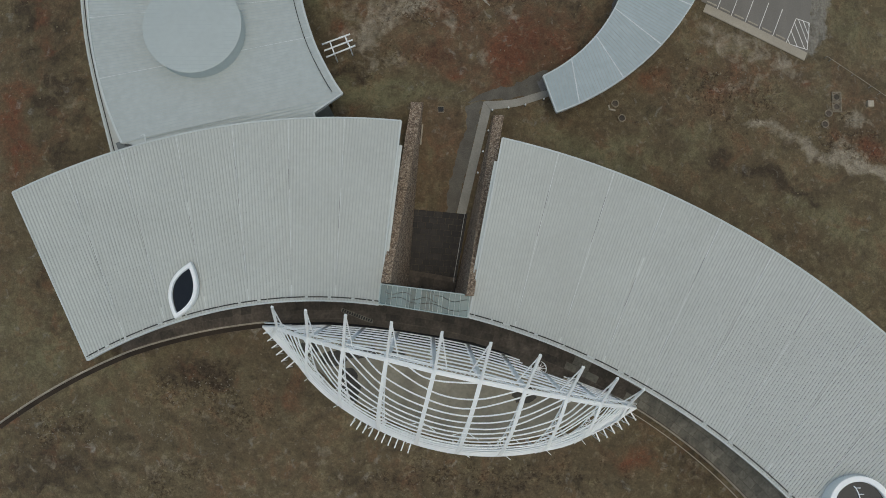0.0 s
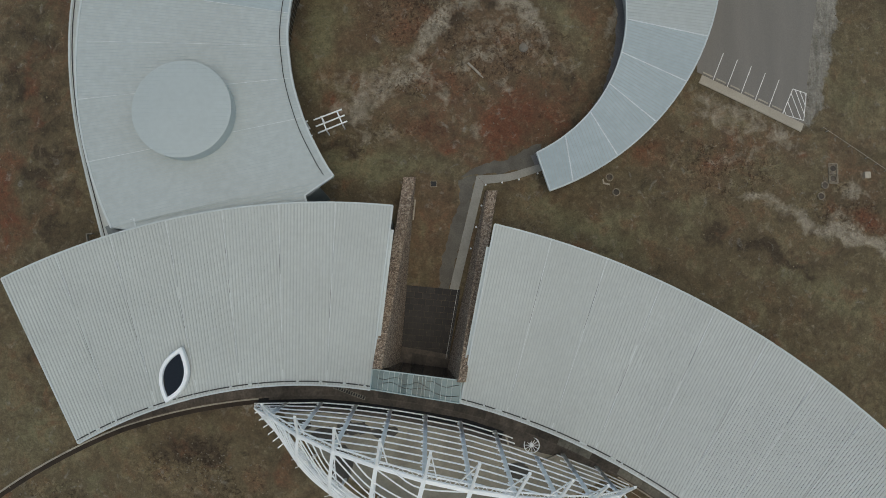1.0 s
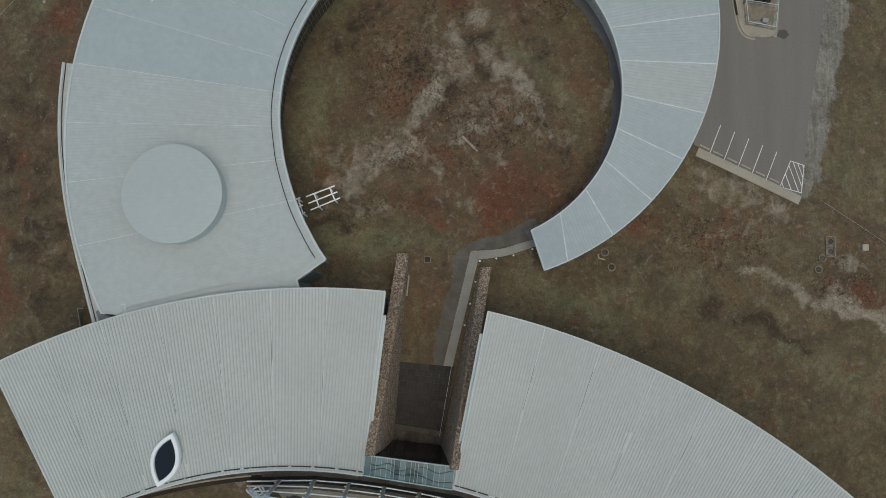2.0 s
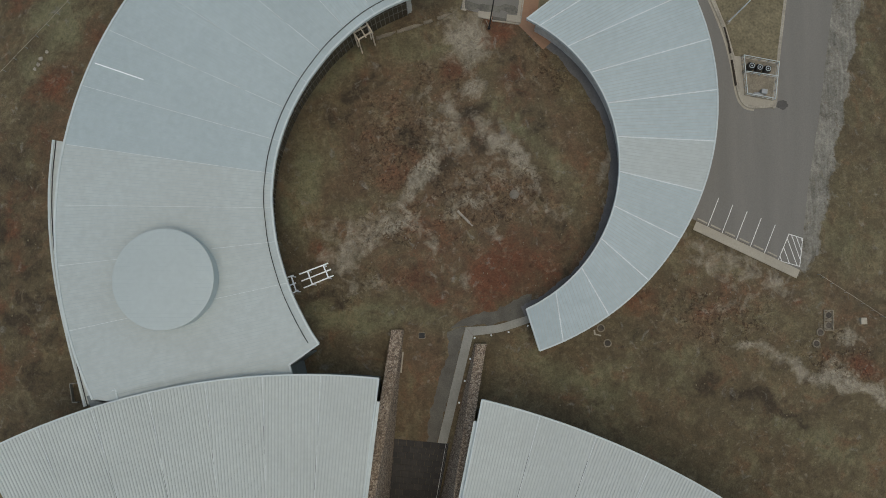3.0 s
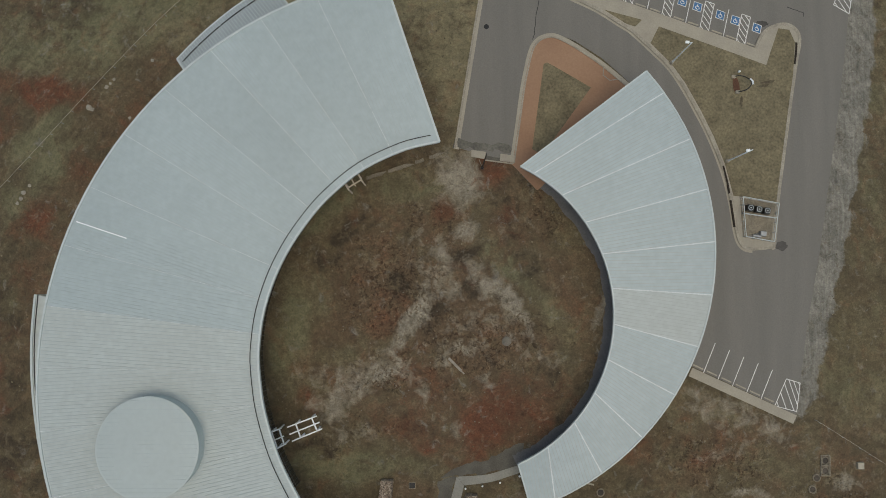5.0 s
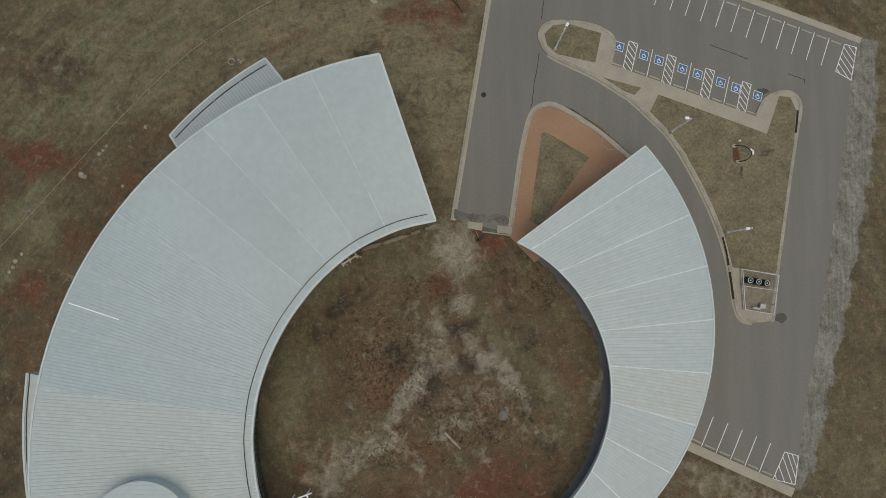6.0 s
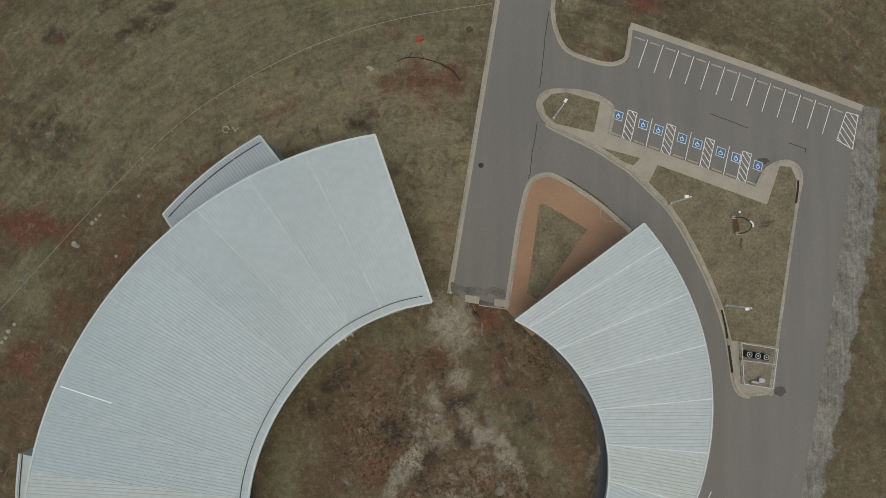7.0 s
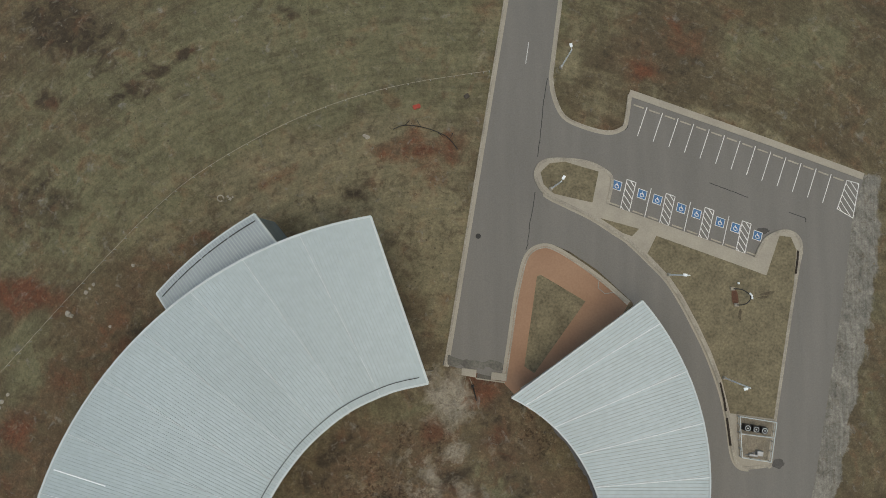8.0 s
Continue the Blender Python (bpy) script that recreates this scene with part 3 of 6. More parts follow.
def patch_values(X, Y, patches):
    m = np.zeros_like(X)
    for x, y, a, b, turn, s in patches:
        c, sn = math.cos(radians(turn)), math.sin(radians(turn))
        u, v = (X - x) * c + (Y - y) * sn, -(X - x) * sn + (Y - y) * c
        d = np.sqrt((u / a) ** 2 + (v / b) ** 2)
        m = np.maximum(m, s * np.clip(1.35 - 0.75 * d, 0, 1))
    return m


def build_ground():
    far = np.array([180, 300, 600, 1200, 2400, 4000.0])
    xs = np.concatenate([-far[::-1], np.arange(-130, 131, 1.0), far])
    ys = np.concatenate([-far[::-1], np.arange(-90, 221, 1.0), far + 100])
    X, Y = np.meshgrid(xs, ys)
    xc, yc = np.clip(X, -105, 105), np.clip(Y, -45, 165)
    Z = -1.011 - 0.0272 * xc + 0.1112 * yc - 0.000765 * xc * xc - 0.000825 * yc * yc + 0.000375 * xc * yc
    nx, ny = len(xs), len(ys)
    verts = np.stack([X.ravel(), Y.ravel(), Z.ravel()], 1)
    idx = np.arange(nx * ny).reshape(ny, nx)
    faces = np.stack([idx[:-1, :-1].ravel(), idx[:-1, 1:].ravel(), idx[1:, 1:].ravel(), idx[1:, :-1].ravel()], 1)
    me = bpy.data.meshes.new("ground")
    me.from_pydata(verts.tolist(), [], faces.tolist())
    me.materials.append(GROUND)
    for p in me.polygons:
        p.use_smooth = True
    wx = X + 0.8 * np.sin(Y * 0.37 + 1.3) + 0.5 * np.sin(X * 0.81 + Y * 0.53)
    wy = Y + 0.8 * np.sin(X * 0.33 + 0.4) + 0.5 * np.sin(Y * 0.77 - X * 0.61)
    masks = {"brown": BROWN, "red": RED, "pale": PALE, "dark": DARKS, "green": GREEN, "tan": TAN, "clods": ROUGH}
    for name, patches in masks.items():
        me.attributes.new(name, "FLOAT", "POINT").data.foreach_set("value", patch_values(wx, wy, patches).ravel().astype(np.float32))
    gx = np.interp(Y.ravel(), [p[1] for p in VERGE][::-1], [p[0] for p in VERGE][::-1])
    off = X.ravel() + 0.35 * np.sin(Y.ravel() * 0.9) - gx
    wide = np.interp(Y.ravel(), [42, 55, 80, 105, 112, 118], [2.4, 3.4, 4.6, 5.2, 4.6, 2.4])
    v = np.clip(1.0 - (off - wide + 0.6) / 1.2, 0, 1) * (off > -1.5) * np.clip((Y.ravel() - 41.0) / 5.0, 0, 1) * (Y.ravel() < 118.5)
    me.attributes.new("gravel", "FLOAT", "POINT").data.foreach_set("value", (1.25 * v).astype(np.float32))
    return tagged(new("ground", me), "brown winter turf with bare red soil and gravel", "ground", kind="structure")


build_ground()

# ------------------------------------------------------------------ roads and parking
E_RING_SIDE = [(40.4, 51.8), (40.6, 60.0), (41.3, 70.0), (40.5, 80.0), (37.5, 89.0), (32.5, 97.3)]
ASPHALT_AREA = [(2.9, 87.0), (12.6, 147.6), (24.0, 240.0), (33.0, 240.0), (21.5, 147.7), (19.7, 134.3), (20.1, 131.0), (21.6, 127.6), (24.8, 125.8), (29.0, 124.7), (31.4, 125.4),
                (32.2, 126.8), (33.0, 131.0), (72.3, 117.7), (70.1, 111.3), (67.8, 96.8), (65.2, 82.1), (63.2, 70.0), (60.9, 58.3), (59.5, 47.9), (58.8, 43.4),
                *E_RING_SIDE, (27.0, 102.3), (22.6, 105.2), (20.4, 106.1), (18.0, 106.3), (16.1, 105.1), (15.0, 102.8), (13.9, 95.9), (12.7, 87.3), (12.2, 84.6)]
slab("road", ASPHALT_AREA, -0.3, 0.05, ASPHALT, "worn grey asphalt drive and car park", "road")

PLAZA_EDGE = curved([(11.55, 84.6), (11.74, 85.96), (12.55, 91.44), (13.33, 96.98), (14.08, 100.7), (14.84, 103.7), (15.77, 105.3), (17.17, 106.25), (19.03, 106.5), (21.06, 105.72), (23.36, 104.33), (25.93, 102.58),
                     (28.69, 100.45), (32.3, 97.3)], 3)
slab("plaza", PLAZA_EDGE + [(29.0, 92.0), (16.0, 80.0)], -0.3, 0.10, PLAZA, "red-brown coloured concrete forecourt", "pavement")
slab("plaza_turf", [(17.25, 101.2), (17.8, 101.45), (19.0, 100.8), (25.05, 97.25), (16.8, 85.8), (15.2, 86.9)], 0.0, 0.14, GRASS, "triangle of dry turf in the forecourt", "lawn")
ribbon("gutter_pan", beside(PLAZA_EDGE, -0.24), 0.5, -0.2, 0.115, CONCRETE, "pale concrete gutter round the forecourt", "gutter")
ribbon("kerb_plaza", beside(PLAZA_EDGE, -0.66), 0.26, -0.2, 0.22, KERB, "pale concrete kerb round the forecourt", "kerb")
ribbon("inspection_frame", [(27.3, 101.0), (27.1, 99.4), (28.2, 98.5), (30.3, 98.8)], 0.12, 0.0, 0.125, PATH_MAT, "pale angular joint round a cover in the forecourt", "paving joint")

ISLAND = [(17.1, 117.4), (17.5, 119.1), (18.9, 120.1), (21.7, 120.3), (25.4, 119.9), (28.2, 118.7), (29.6, 117.0), (28.8, 113.0), (53.2, 104.5), (54.6, 107.2), (56.6, 108.5),
          (58.6, 108.9), (60.3, 108.1), (61.0, 106.2), (60.1, 101.9), (58.7, 94.4), (57.3, 86.1), (56.1, 78.6), (55.3, 71.4), (54.65, 70.95), (53.19, 70.75), (51.14, 70.65), (49.8, 71.28), (49.0, 73.19), (48.39, 77.39), (47.67, 81.09), (46.67, 84.52), (44.94, 89.06),
          (42.93, 93.24), (40.37, 97.99), (38.2, 101.15), (35.7, 103.68), (32.27, 106.96), (30.09, 108.4), (26.34, 110.82), (21.69, 113.07), (19.2, 114.33), (17.92, 115.5)]
turn = ISLAND.index((53.2, 104.5))
ISLAND = curved(ISLAND[turn:] + ISLAND[:ISLAND.index((28.8, 113.0)) + 1])
slab("pavement", ISLAND, -0.2, 0.18, CONCRETE, "pale concrete traffic island with raised kerb", "pavement")
ribbon("kerb_island", ISLAND, 0.5, -0.1, 0.26, KERB, "pale concrete kerb round the traffic island", "kerb")
slab("island_turf", [(17.9, 118.1), (19.4, 119.6), (21.9, 119.9), (27.4, 118.3), (26.3, 113.2), (20.1, 114.6), (18.4, 116.1)], 0.0, 0.22, GRASS, "dry turf on the traffic island", "lawn")
slab("island_turf", [(27.5, 110.7), (33.9, 109.0), (32.7, 107.8), (31.2, 108.3)], 0.0, 0.22, GRASS, "small wedge of dry turf beside the path", "lawn")
slab("island_turf", [(35.2, 105.0), (36.7, 107.9), (54.9, 101.6), (57.3, 108.1), (59.2, 107.9), (60.1, 105.8), (59.5, 100.2), (55.9, 78.4), (49.4, 79.3), (48.5, 79.4), (47.2, 84.6), (45.45, 89.25),
                     (43.45, 93.45), (40.9, 98.2), (38.7, 101.4), (36.2, 104.0)], 0.0, 0.22, GRASS, "large triangle of dry turf with worn spots", "lawn")
DRIVE_EDGE = [(2.75, 86.8), (12.45, 147.6), (23.85, 240.0)]
ribbon("kerb_road", beside(dense(DRIVE_EDGE, 6.0), 0.22), 0.3, -0.2, 0.2, KERB, "pale concrete kerb along the drive", "kerb")
ribbon("gutter_pan", beside(dense(DRIVE_EDGE, 6.0), -0.2), 0.5, -0.2, 0.07, CONCRETE, "pale concrete gutter along the drive", "gutter")
LAWN_EDGE = [(33.2, 240.0), (21.7, 147.7)] + curved([(19.9, 134.3), (20.3, 131.0), (21.8, 127.6), (24.9, 125.9), (29.0, 124.9), (31.4, 125.6), (32.1, 126.9), (32.8, 131.3)])
ribbon("kerb_road", beside(LAWN_EDGE, 0.12), 0.3, -0.2, 0.2, KERB, "pale concrete kerb round the lawn corner", "kerb")
ribbon("gutter_pan", beside(LAWN_EDGE, -0.24), 0.42, -0.2, 0.07, CONCRETE, "pale concrete gutter round the lawn corner", "gutter")
ISLAND_SWEEP = [p for p in ISLAND if p[1] < 115.0 and p[0] < 52.0 and p[0] + 0.35 * p[1] < 77.0 and p != ISLAND[-1]]
ISLAND_SWEEP = [p for k, p in enumerate(ISLAND_SWEEP) if k == 0 or math.dist(p, ISLAND_SWEEP[k - 1]) < 6.0]
ribbon("gutter_pan", beside(ISLAND_SWEEP, 0.42), 0.4, -0.2, 0.08, CONCRETE, "pale concrete gutter round the traffic island", "gutter")
for pts in ([(46.85, 84.35), (47.5, 81.55), (47.8, 79.75)], [(47.95, 78.65), (48.2, 77.0), (48.55, 74.25)], [(60.35, 105.7), (60.25, 104.4), (59.85, 101.9)]):
    ribbon("dark_kerb_strip", pts, 0.3, 0.1, 0.29, SOIL_DARK, "dark strip along the kerb", "soil")
ribbon("kerb_north", [(32.8, 131.6), (72.3, 118.2)], 1.1, -0.2, 0.18, CONCRETE, "wide concrete kerb along the parking bays", "kerb")
ribbon("kerb_south", [(40.9, 50.6), (58.65, 42.6)], 1.5, -0.2, 0.18, CONCRETE, "wide concrete kerb along the parking bays", "kerb")


def line(name, a, b, w=0.13, mat=PAINT, label="white painted bay line", cat="road marking"):
    return ribbon(name, [a, b], w, 0.03, 0.062, mat, label, cat)


def hatched(corners, n, label, slant=0.35):
    """A no-parking area: an outline and slanting bars."""
    a, b, c, d = (Vector(p) for p in corners)  # a-b and d-c are the long sides
    own = tagged(new("hatched_area"), label, "road marking", kind="structure")
    for p, q in ((a, b), (b, c), (c, d), (d, a)):
        ribbon("border_line", [p, q], 0.13, 0.03, 0.062, PAINT, parent=own)
    for j in range(-n, 2 * n):
        t = (j + 0.5) / n
        ends = [0.0, 1.0] + ([-t / slant, (1 - t) / slant] if slant else [])
        span = [q for q in sorted(ends) if 0 <= q <= 1 and -1e-6 <= t + slant * q <= 1 + 1e-6]
        if len(span) > 1 and span[-1] - span[0] > 0.12:
            p, q = (a.lerp(b, t + slant * q).lerp(d.lerp(c, t + slant * q), q) for q in (span[0], span[-1]))
            ribbon("hatch_line", [p, q], 0.13, 0.03, 0.062, PAINT, parent=own)


def wheelchair_sign(c, u, v):
    """A blue square with a white wheelchair sign; u and v are its unit axes."""
    own = tagged(new("accessible_bay_sign"), "blue square with white wheelchair sign painted on asphalt", "road marking", kind="structure")
    c, u, v = Vector(c), Vector(u), Vector(v)
    rim = [c + u * 0.72 * a + v * 0.72 * b for a, b in ((-1, -1), (1, -1), (1, 1), (-1, 1))]
    ribbon("sign_border", [tuple(p) for p in rim], 0.1, 0.03, 0.07, PAINT, closed=True, parent=own)
    sq = [c + u * 0.66 * a + v * 0.66 * b for a, b in ((-1, -1), (1, -1), (1, 1), (-1, 1))]
    me = bpy.data.meshes.new("blue_square")
    bm = slab_bm([tuple(p) for p in sq], 0.03, 0.064)
    bm.to_mesh(me)
    bm.free()
    me.materials.append(BLUE)
    new("blue_square", me).parent = own
    ring = [c + u * 0.30 * math.cos(t) + v * (0.30 * math.sin(t) - 0.14) for t in (2 * math.pi * j / 14 for j in range(2, 14))]
    ribbon("wheel_mark", [tuple(p) for p in ring], 0.11, 0.05, 0.078, PAINT, parent=own)
    body = [c + v * 0.42 - u * 0.05, c + v * 0.05 - u * 0.05, c + u * 0.25 + v * 0.02, c + u * 0.38 - v * 0.32]
    ribbon("figure_mark", [tuple(p) for p in body], 0.11, 0.05, 0.080, PAINT, parent=own)


def build_stalls():
    def stop(m, u):
        ribbon("wheel_stop", [m - u * 0.9, m + u * 0.9], 0.22, 0.03, 0.17, STOP_MAT, "low concrete wheel stop", "wheel stop", kind="thing")["group"] = "wheel stops"

    # north row
    a, b = Vector((35.7, 129.2)), Vector((66.7, 118.5))
    d = Vector((-1.75, -4.9)).normalized() * 5.15
    step = (b - a) / 12
    u = step.normalized()
    for k in range(13):
        p = a + step * k
        line("bay_line", p, p + d)
        stop(p - step * 0.5 + d * 0.07, u)
    stop(b + step * 0.5 + d * 0.07, u)
    hatched([(69.4, 117.5), (67.5, 112.7), (70.2, 111.2), (71.5, 117.0)], 5, "white hatched corner of the car park")
    # accessible row
    o = Vector((28.8, 112.75))
    u = Vector((24.4, -8.45)).normalized()
    v = Vector((-u.y, u.x))
    lean = (Vector((1.25, 5.0))).normalized()
    for x in (0.75, 5.1, 7.75, 11.9, 14.6, 18.7, 21.4, 25.3):
        c = o + u * x + lean * 3.7
        wheelchair_sign(c, u, lean)
    for x in (2.15, 8.95, 15.75, 22.3):
        a, b = o + u * x + lean * 0.2, o + u * x + lean * 5.2
        hatched([a, b, b + u * 1.55, a + u * 1.55], 5, "white hatched aisle between accessible bays", -0.27)
    for x in (6.35, 13.2, 19.95):
        line("bay_line", o + u * x + lean * 0.2, o + u * x + lean * 5.2)
    for x in (1.0, 5.1, 7.7, 11.9, 14.5, 18.7, 21.2, 25.0):
        stop(o + u * x + lean * 0.55, u)
    # south row
    a, b = Vector((43.1, 50.4)), Vector((52.8, 46.0))
    d = Vector((2.0, 4.8))
    step = (b - a) / 4
    u = step.normalized()
    for k in range(5):
        p = a + step * k
        line("bay_line", p, p + d)
        stop(p + step * 0.5 + d * 0.1, u)
    stop(a - step * 0.45 + d * 0.1, u)
    hatched([(55.2, 44.9), (57.2, 49.3), (59.6, 48.6), (59.0, 43.9)], 3, "white hatched corner of the lower car park", -0.95)


line("lane_line", (16.2, 140.2), (15.65, 136.4), 0.1, PAINT, "worn white lane line on the drive")
build_stalls()


# ------------------------------------------------------------------ buildings
def arc(c, k, u):
    """A point of the circle (cx, cy, r, angle0, angle1, z0, z1) at u; an eighth entry makes it uneven: how far it swells at even steps."""
    cx, cy, r, a0, a1, z0, z1 = c[:7]
    if len(c) > 7:
        v = min(max(u, 0.0), 1.0) * (len(c[7]) - 1)
        j = min(int(v), len(c[7]) - 2)
        f = v - j
        r += c[7][j] + (c[7][j + 1] - c[7][j]) * f * f * (3 - 2 * f)
    a = radians(a0 + (a1 - a0) * u)
    return Vector((cx + (r + k) * math.cos(a), cy + (r + k) * math.sin(a), z0 + (z1 - z0) * u))


def line_in_polygon(poly, p, d):
    """The span of the line p + t d inside a polygon."""
    ts = []
    for a, b in zip(poly, poly[1:] + poly[:1]):
        e = b - a
        det = d.x * -e.y + e.x * d.y
        if abs(det) < 1e-9:
            continue
        w = a - p
        t = (w.x * -e.y + e.x * w.y) / det
        s = (d.x * w.y - d.y * w.x) / det
        if -1e-6 <= s <= 1 + 1e-6:
            ts.append(t)
    return (min(ts), max(ts)) if len(ts) > 1 else None


def sheet_height(inn, out, p):
    """The height of the roof sheet between its two edges at a point."""
    def edge(c):
        d = p - Vector(c[:2])
        turned = (math.degrees(math.atan2(d.y, d.x)) - c[3] + 180) % 360 - 180
        u = min(max(turned / (c[4] - c[3]), 0.0), 1.0) if abs(turned) < 150 else 0.5
        return abs(d.length - c[2]), c[5] + (c[6] - c[5]) * u
    (di, zi), (do, zo) = edge(inn), edge(out)
    return zi + (zo - zi) * di / (di + do)


def roof(owner, inn, out, bays, gap=0.47, thick=0.3, rib_h=0.06, rib_w=0.13, rib_mat=None, joint=None, joint_w=0.2, skin=None, joint_shade=False, skins=()):
    """A fan-shaped metal roof of bays with standing seams that run parallel within a bay."""
    cuts = bays if isinstance(bays, list) else [(k / bays, k / bays) for k in range(bays + 1)]
    for k, ((i0, o0), (i1, o1)) in enumerate(zip(cuts, cuts[1:])):
        a = [arc(inn, 0, i0 + (i1 - i0) * j / 6) for j in range(7)]
        b = [arc(out, 0, o0 + (o1 - o0) * j / 6) for j in range(7)]
        verts, faces = [], []
        for p, q in zip(a, b):
            verts += [p, q, p - Vector((0, 0, thick)), q - Vector((0, 0, thick))]
        for j in range(6):
            o, n = 4 * j, 4 * j + 4
            faces += [(o, o + 1, n + 1, n), (o + 2, n + 2, n + 3, o + 3), (o, n, n + 2, o + 2), (o + 1, o + 3, n + 3, n + 1)]
        faces += [(0, 2, 3, 1), (24, 25, 27, 26)]
        mesh_object("roof_sheet", verts, faces, dict(skins).get(k, skin or ROOF), owner)
        poly = [p.xy for p in a] + [q.xy for q in b[::-1]]
        mid_in, mid_out = a[3], b[3]
        d = (mid_out - mid_in).xy.normalized()
        lat = Vector((-d.y, d.x))
        half = max(abs((p - mid_in.xy).dot(lat)) for p in poly)
        n = int(half / gap)
        for j in range(-n, n + 1):
            p = mid_in.xy + lat * gap * j
            span = line_in_polygon(poly, p, d)
            if not span or span[1] - span[0] < 0.6:
                continue
            e = [p + d * (span[0] + 0.12), p + d * (span[1] - 0.12)]
            bm = bmesh.new()
            add_box(bm, *[(v.x, v.y, sheet_height(inn, out, v) + rib_h / 2 - 0.02) for v in e], rib_w, rib_h + 0.04)
            part("standing_seam", bm, rib_mat or ROOF_RIB, owner)
        if joint and k:
            bm = bmesh.new()
            add_box(bm, a[0] + Vector((0, 0, 0.03)), b[0] + Vector((0, 0, 0.03)), joint_w, 0.08)
            strip = part("bay_joint", bm, joint, owner)
            # a dark strip beside part of the joint paints its shade
            if joint_shade:
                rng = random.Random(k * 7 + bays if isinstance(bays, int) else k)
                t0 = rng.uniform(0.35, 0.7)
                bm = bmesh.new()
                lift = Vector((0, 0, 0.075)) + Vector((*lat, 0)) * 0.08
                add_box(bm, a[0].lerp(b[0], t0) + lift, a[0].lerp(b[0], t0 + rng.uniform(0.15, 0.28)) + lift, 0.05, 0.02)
                part("joint_shade_strip", bm, SEAM_SHADE, strip, "dark strip painting the joint's shade")


def along(c, k, dz, n=40, u0=0.0, u1=1.0):
    return [arc(c, k, u0 + (u1 - u0) * j / n) + Vector((0, 0, dz)) for j in range(n + 1)]


def band(owner, name, pts, width, below, above, mat, label=""):
    return part(name, sweep(pts, width, [p.z + below for p in pts], [p.z + above for p in pts]), mat, owner, label)


def walls(owner, inn, out, mat, inset_in=1.2, inset_out=1.2, end=0.6):
    """Four walls under a roof, from below the ground to the roof sheet."""
    m = 30
    si, so = inset_in, -inset_out
    if inn[2] > out[2]:
        si, so = -si, -so
    u0 = max(0.012, (end - 0.6) / (inn[2] * abs(radians(inn[4] - inn[3]))))
    u1 = 1 - u0
    A = along(inn, si, -0.3, m, u0, u1)
    B = along(out, so, -0.3, m, u0, u1)
    for pts in (A, B, [A[0].lerp(B[0], t) for t in (0, 0.5, 1)], [A[-1].lerp(B[-1], t) for t in (0, 0.5, 1)]):
        part("wall", sweep(pts, 0.4, [ground_z(p.x, p.y) - 0.4 for p in pts], [sheet_height(inn, out, p.xy) - 0.35 for p in pts]), mat, owner)


def fascia(owner, inn, out, w=0.3, below=-0.5, above=0.1, ends=(0.0, 1.0)):
    for c in (inn, out):
        band(owner, "fascia", along(c, 0, 0), w, below, above, ROOF_EDGE)
    for u in ends:
        p, q = arc(inn, 0, u), arc(out, 0, u)
        band(owner, "verge_trim", [p.lerp(q, t / 4) for t in range(5)], w, below, above, ROOF_EDGE)


# west wing of the ring
W_IN = (7.35, 52.77, 33.83, 102.39, 218.25, 12.8, 11.8, (0.0, 0.36, 0.55, 0.42, 0.25, 0.2, 0.15, 0.0, -0.3, -0.45, -0.38, -0.1))
W_OUT = (1.98, 50.67, 59.82, 99.72, 206.44, 15.5, 12.9)
west = thing("museum_wing", "wide curved wing with white standing-seam metal roof", "building")
W_BAYS = [(0.0, 0.0), (0.104, 0.0935), (0.173, 0.172), (0.243, 0.250), (0.315, 0.329), (0.387, 0.408), (0.459, 0.490), (0.531, 0.573), (0.604, 0.655), (0.680, 0.737), (0.755, 0.818), (0.850, 0.905), (1.0, 1.0)]
roof(west, W_IN, W_OUT, W_BAYS, gap=0.5, rib_mat=ROOF_RIB_SOFT, rib_h=0.045, rib_w=0.08, joint=JOINT, joint_w=0.05, skin=ROOF_WING, skins=((8, ROOF_CREAM), (9, ROOF_CREAM), (10, ROOF_CREAM), (11, ROOF_CREAM)))
fascia(west, W_IN, W_OUT, ends=(0.0,))
walls(west, W_IN, W_OUT, BODY, 2.3, 1.5, end=6.0)
band(west, "gutter", along(W_IN, 1.12, 0.22, 60, 0.015, 0.985), 0.1, -0.05, 0.05, GUTTER, "thin dark gutter slot")
# white bar paints the bright reflection along one joint
bm = bmesh.new()
p, q = arc(W_OUT, 0, 0.539), arc(W_IN, 0, 0.500)
add_box(bm, p.lerp(q, 0.02) + Vector((0, 0, 0.06)), p.lerp(q, 0.27) + Vector((0, 0, 0.06)), 0.17, 0.1)
part("joint_glint", bm, WHITE, west, "white bar painting a bright glint along a roof joint")


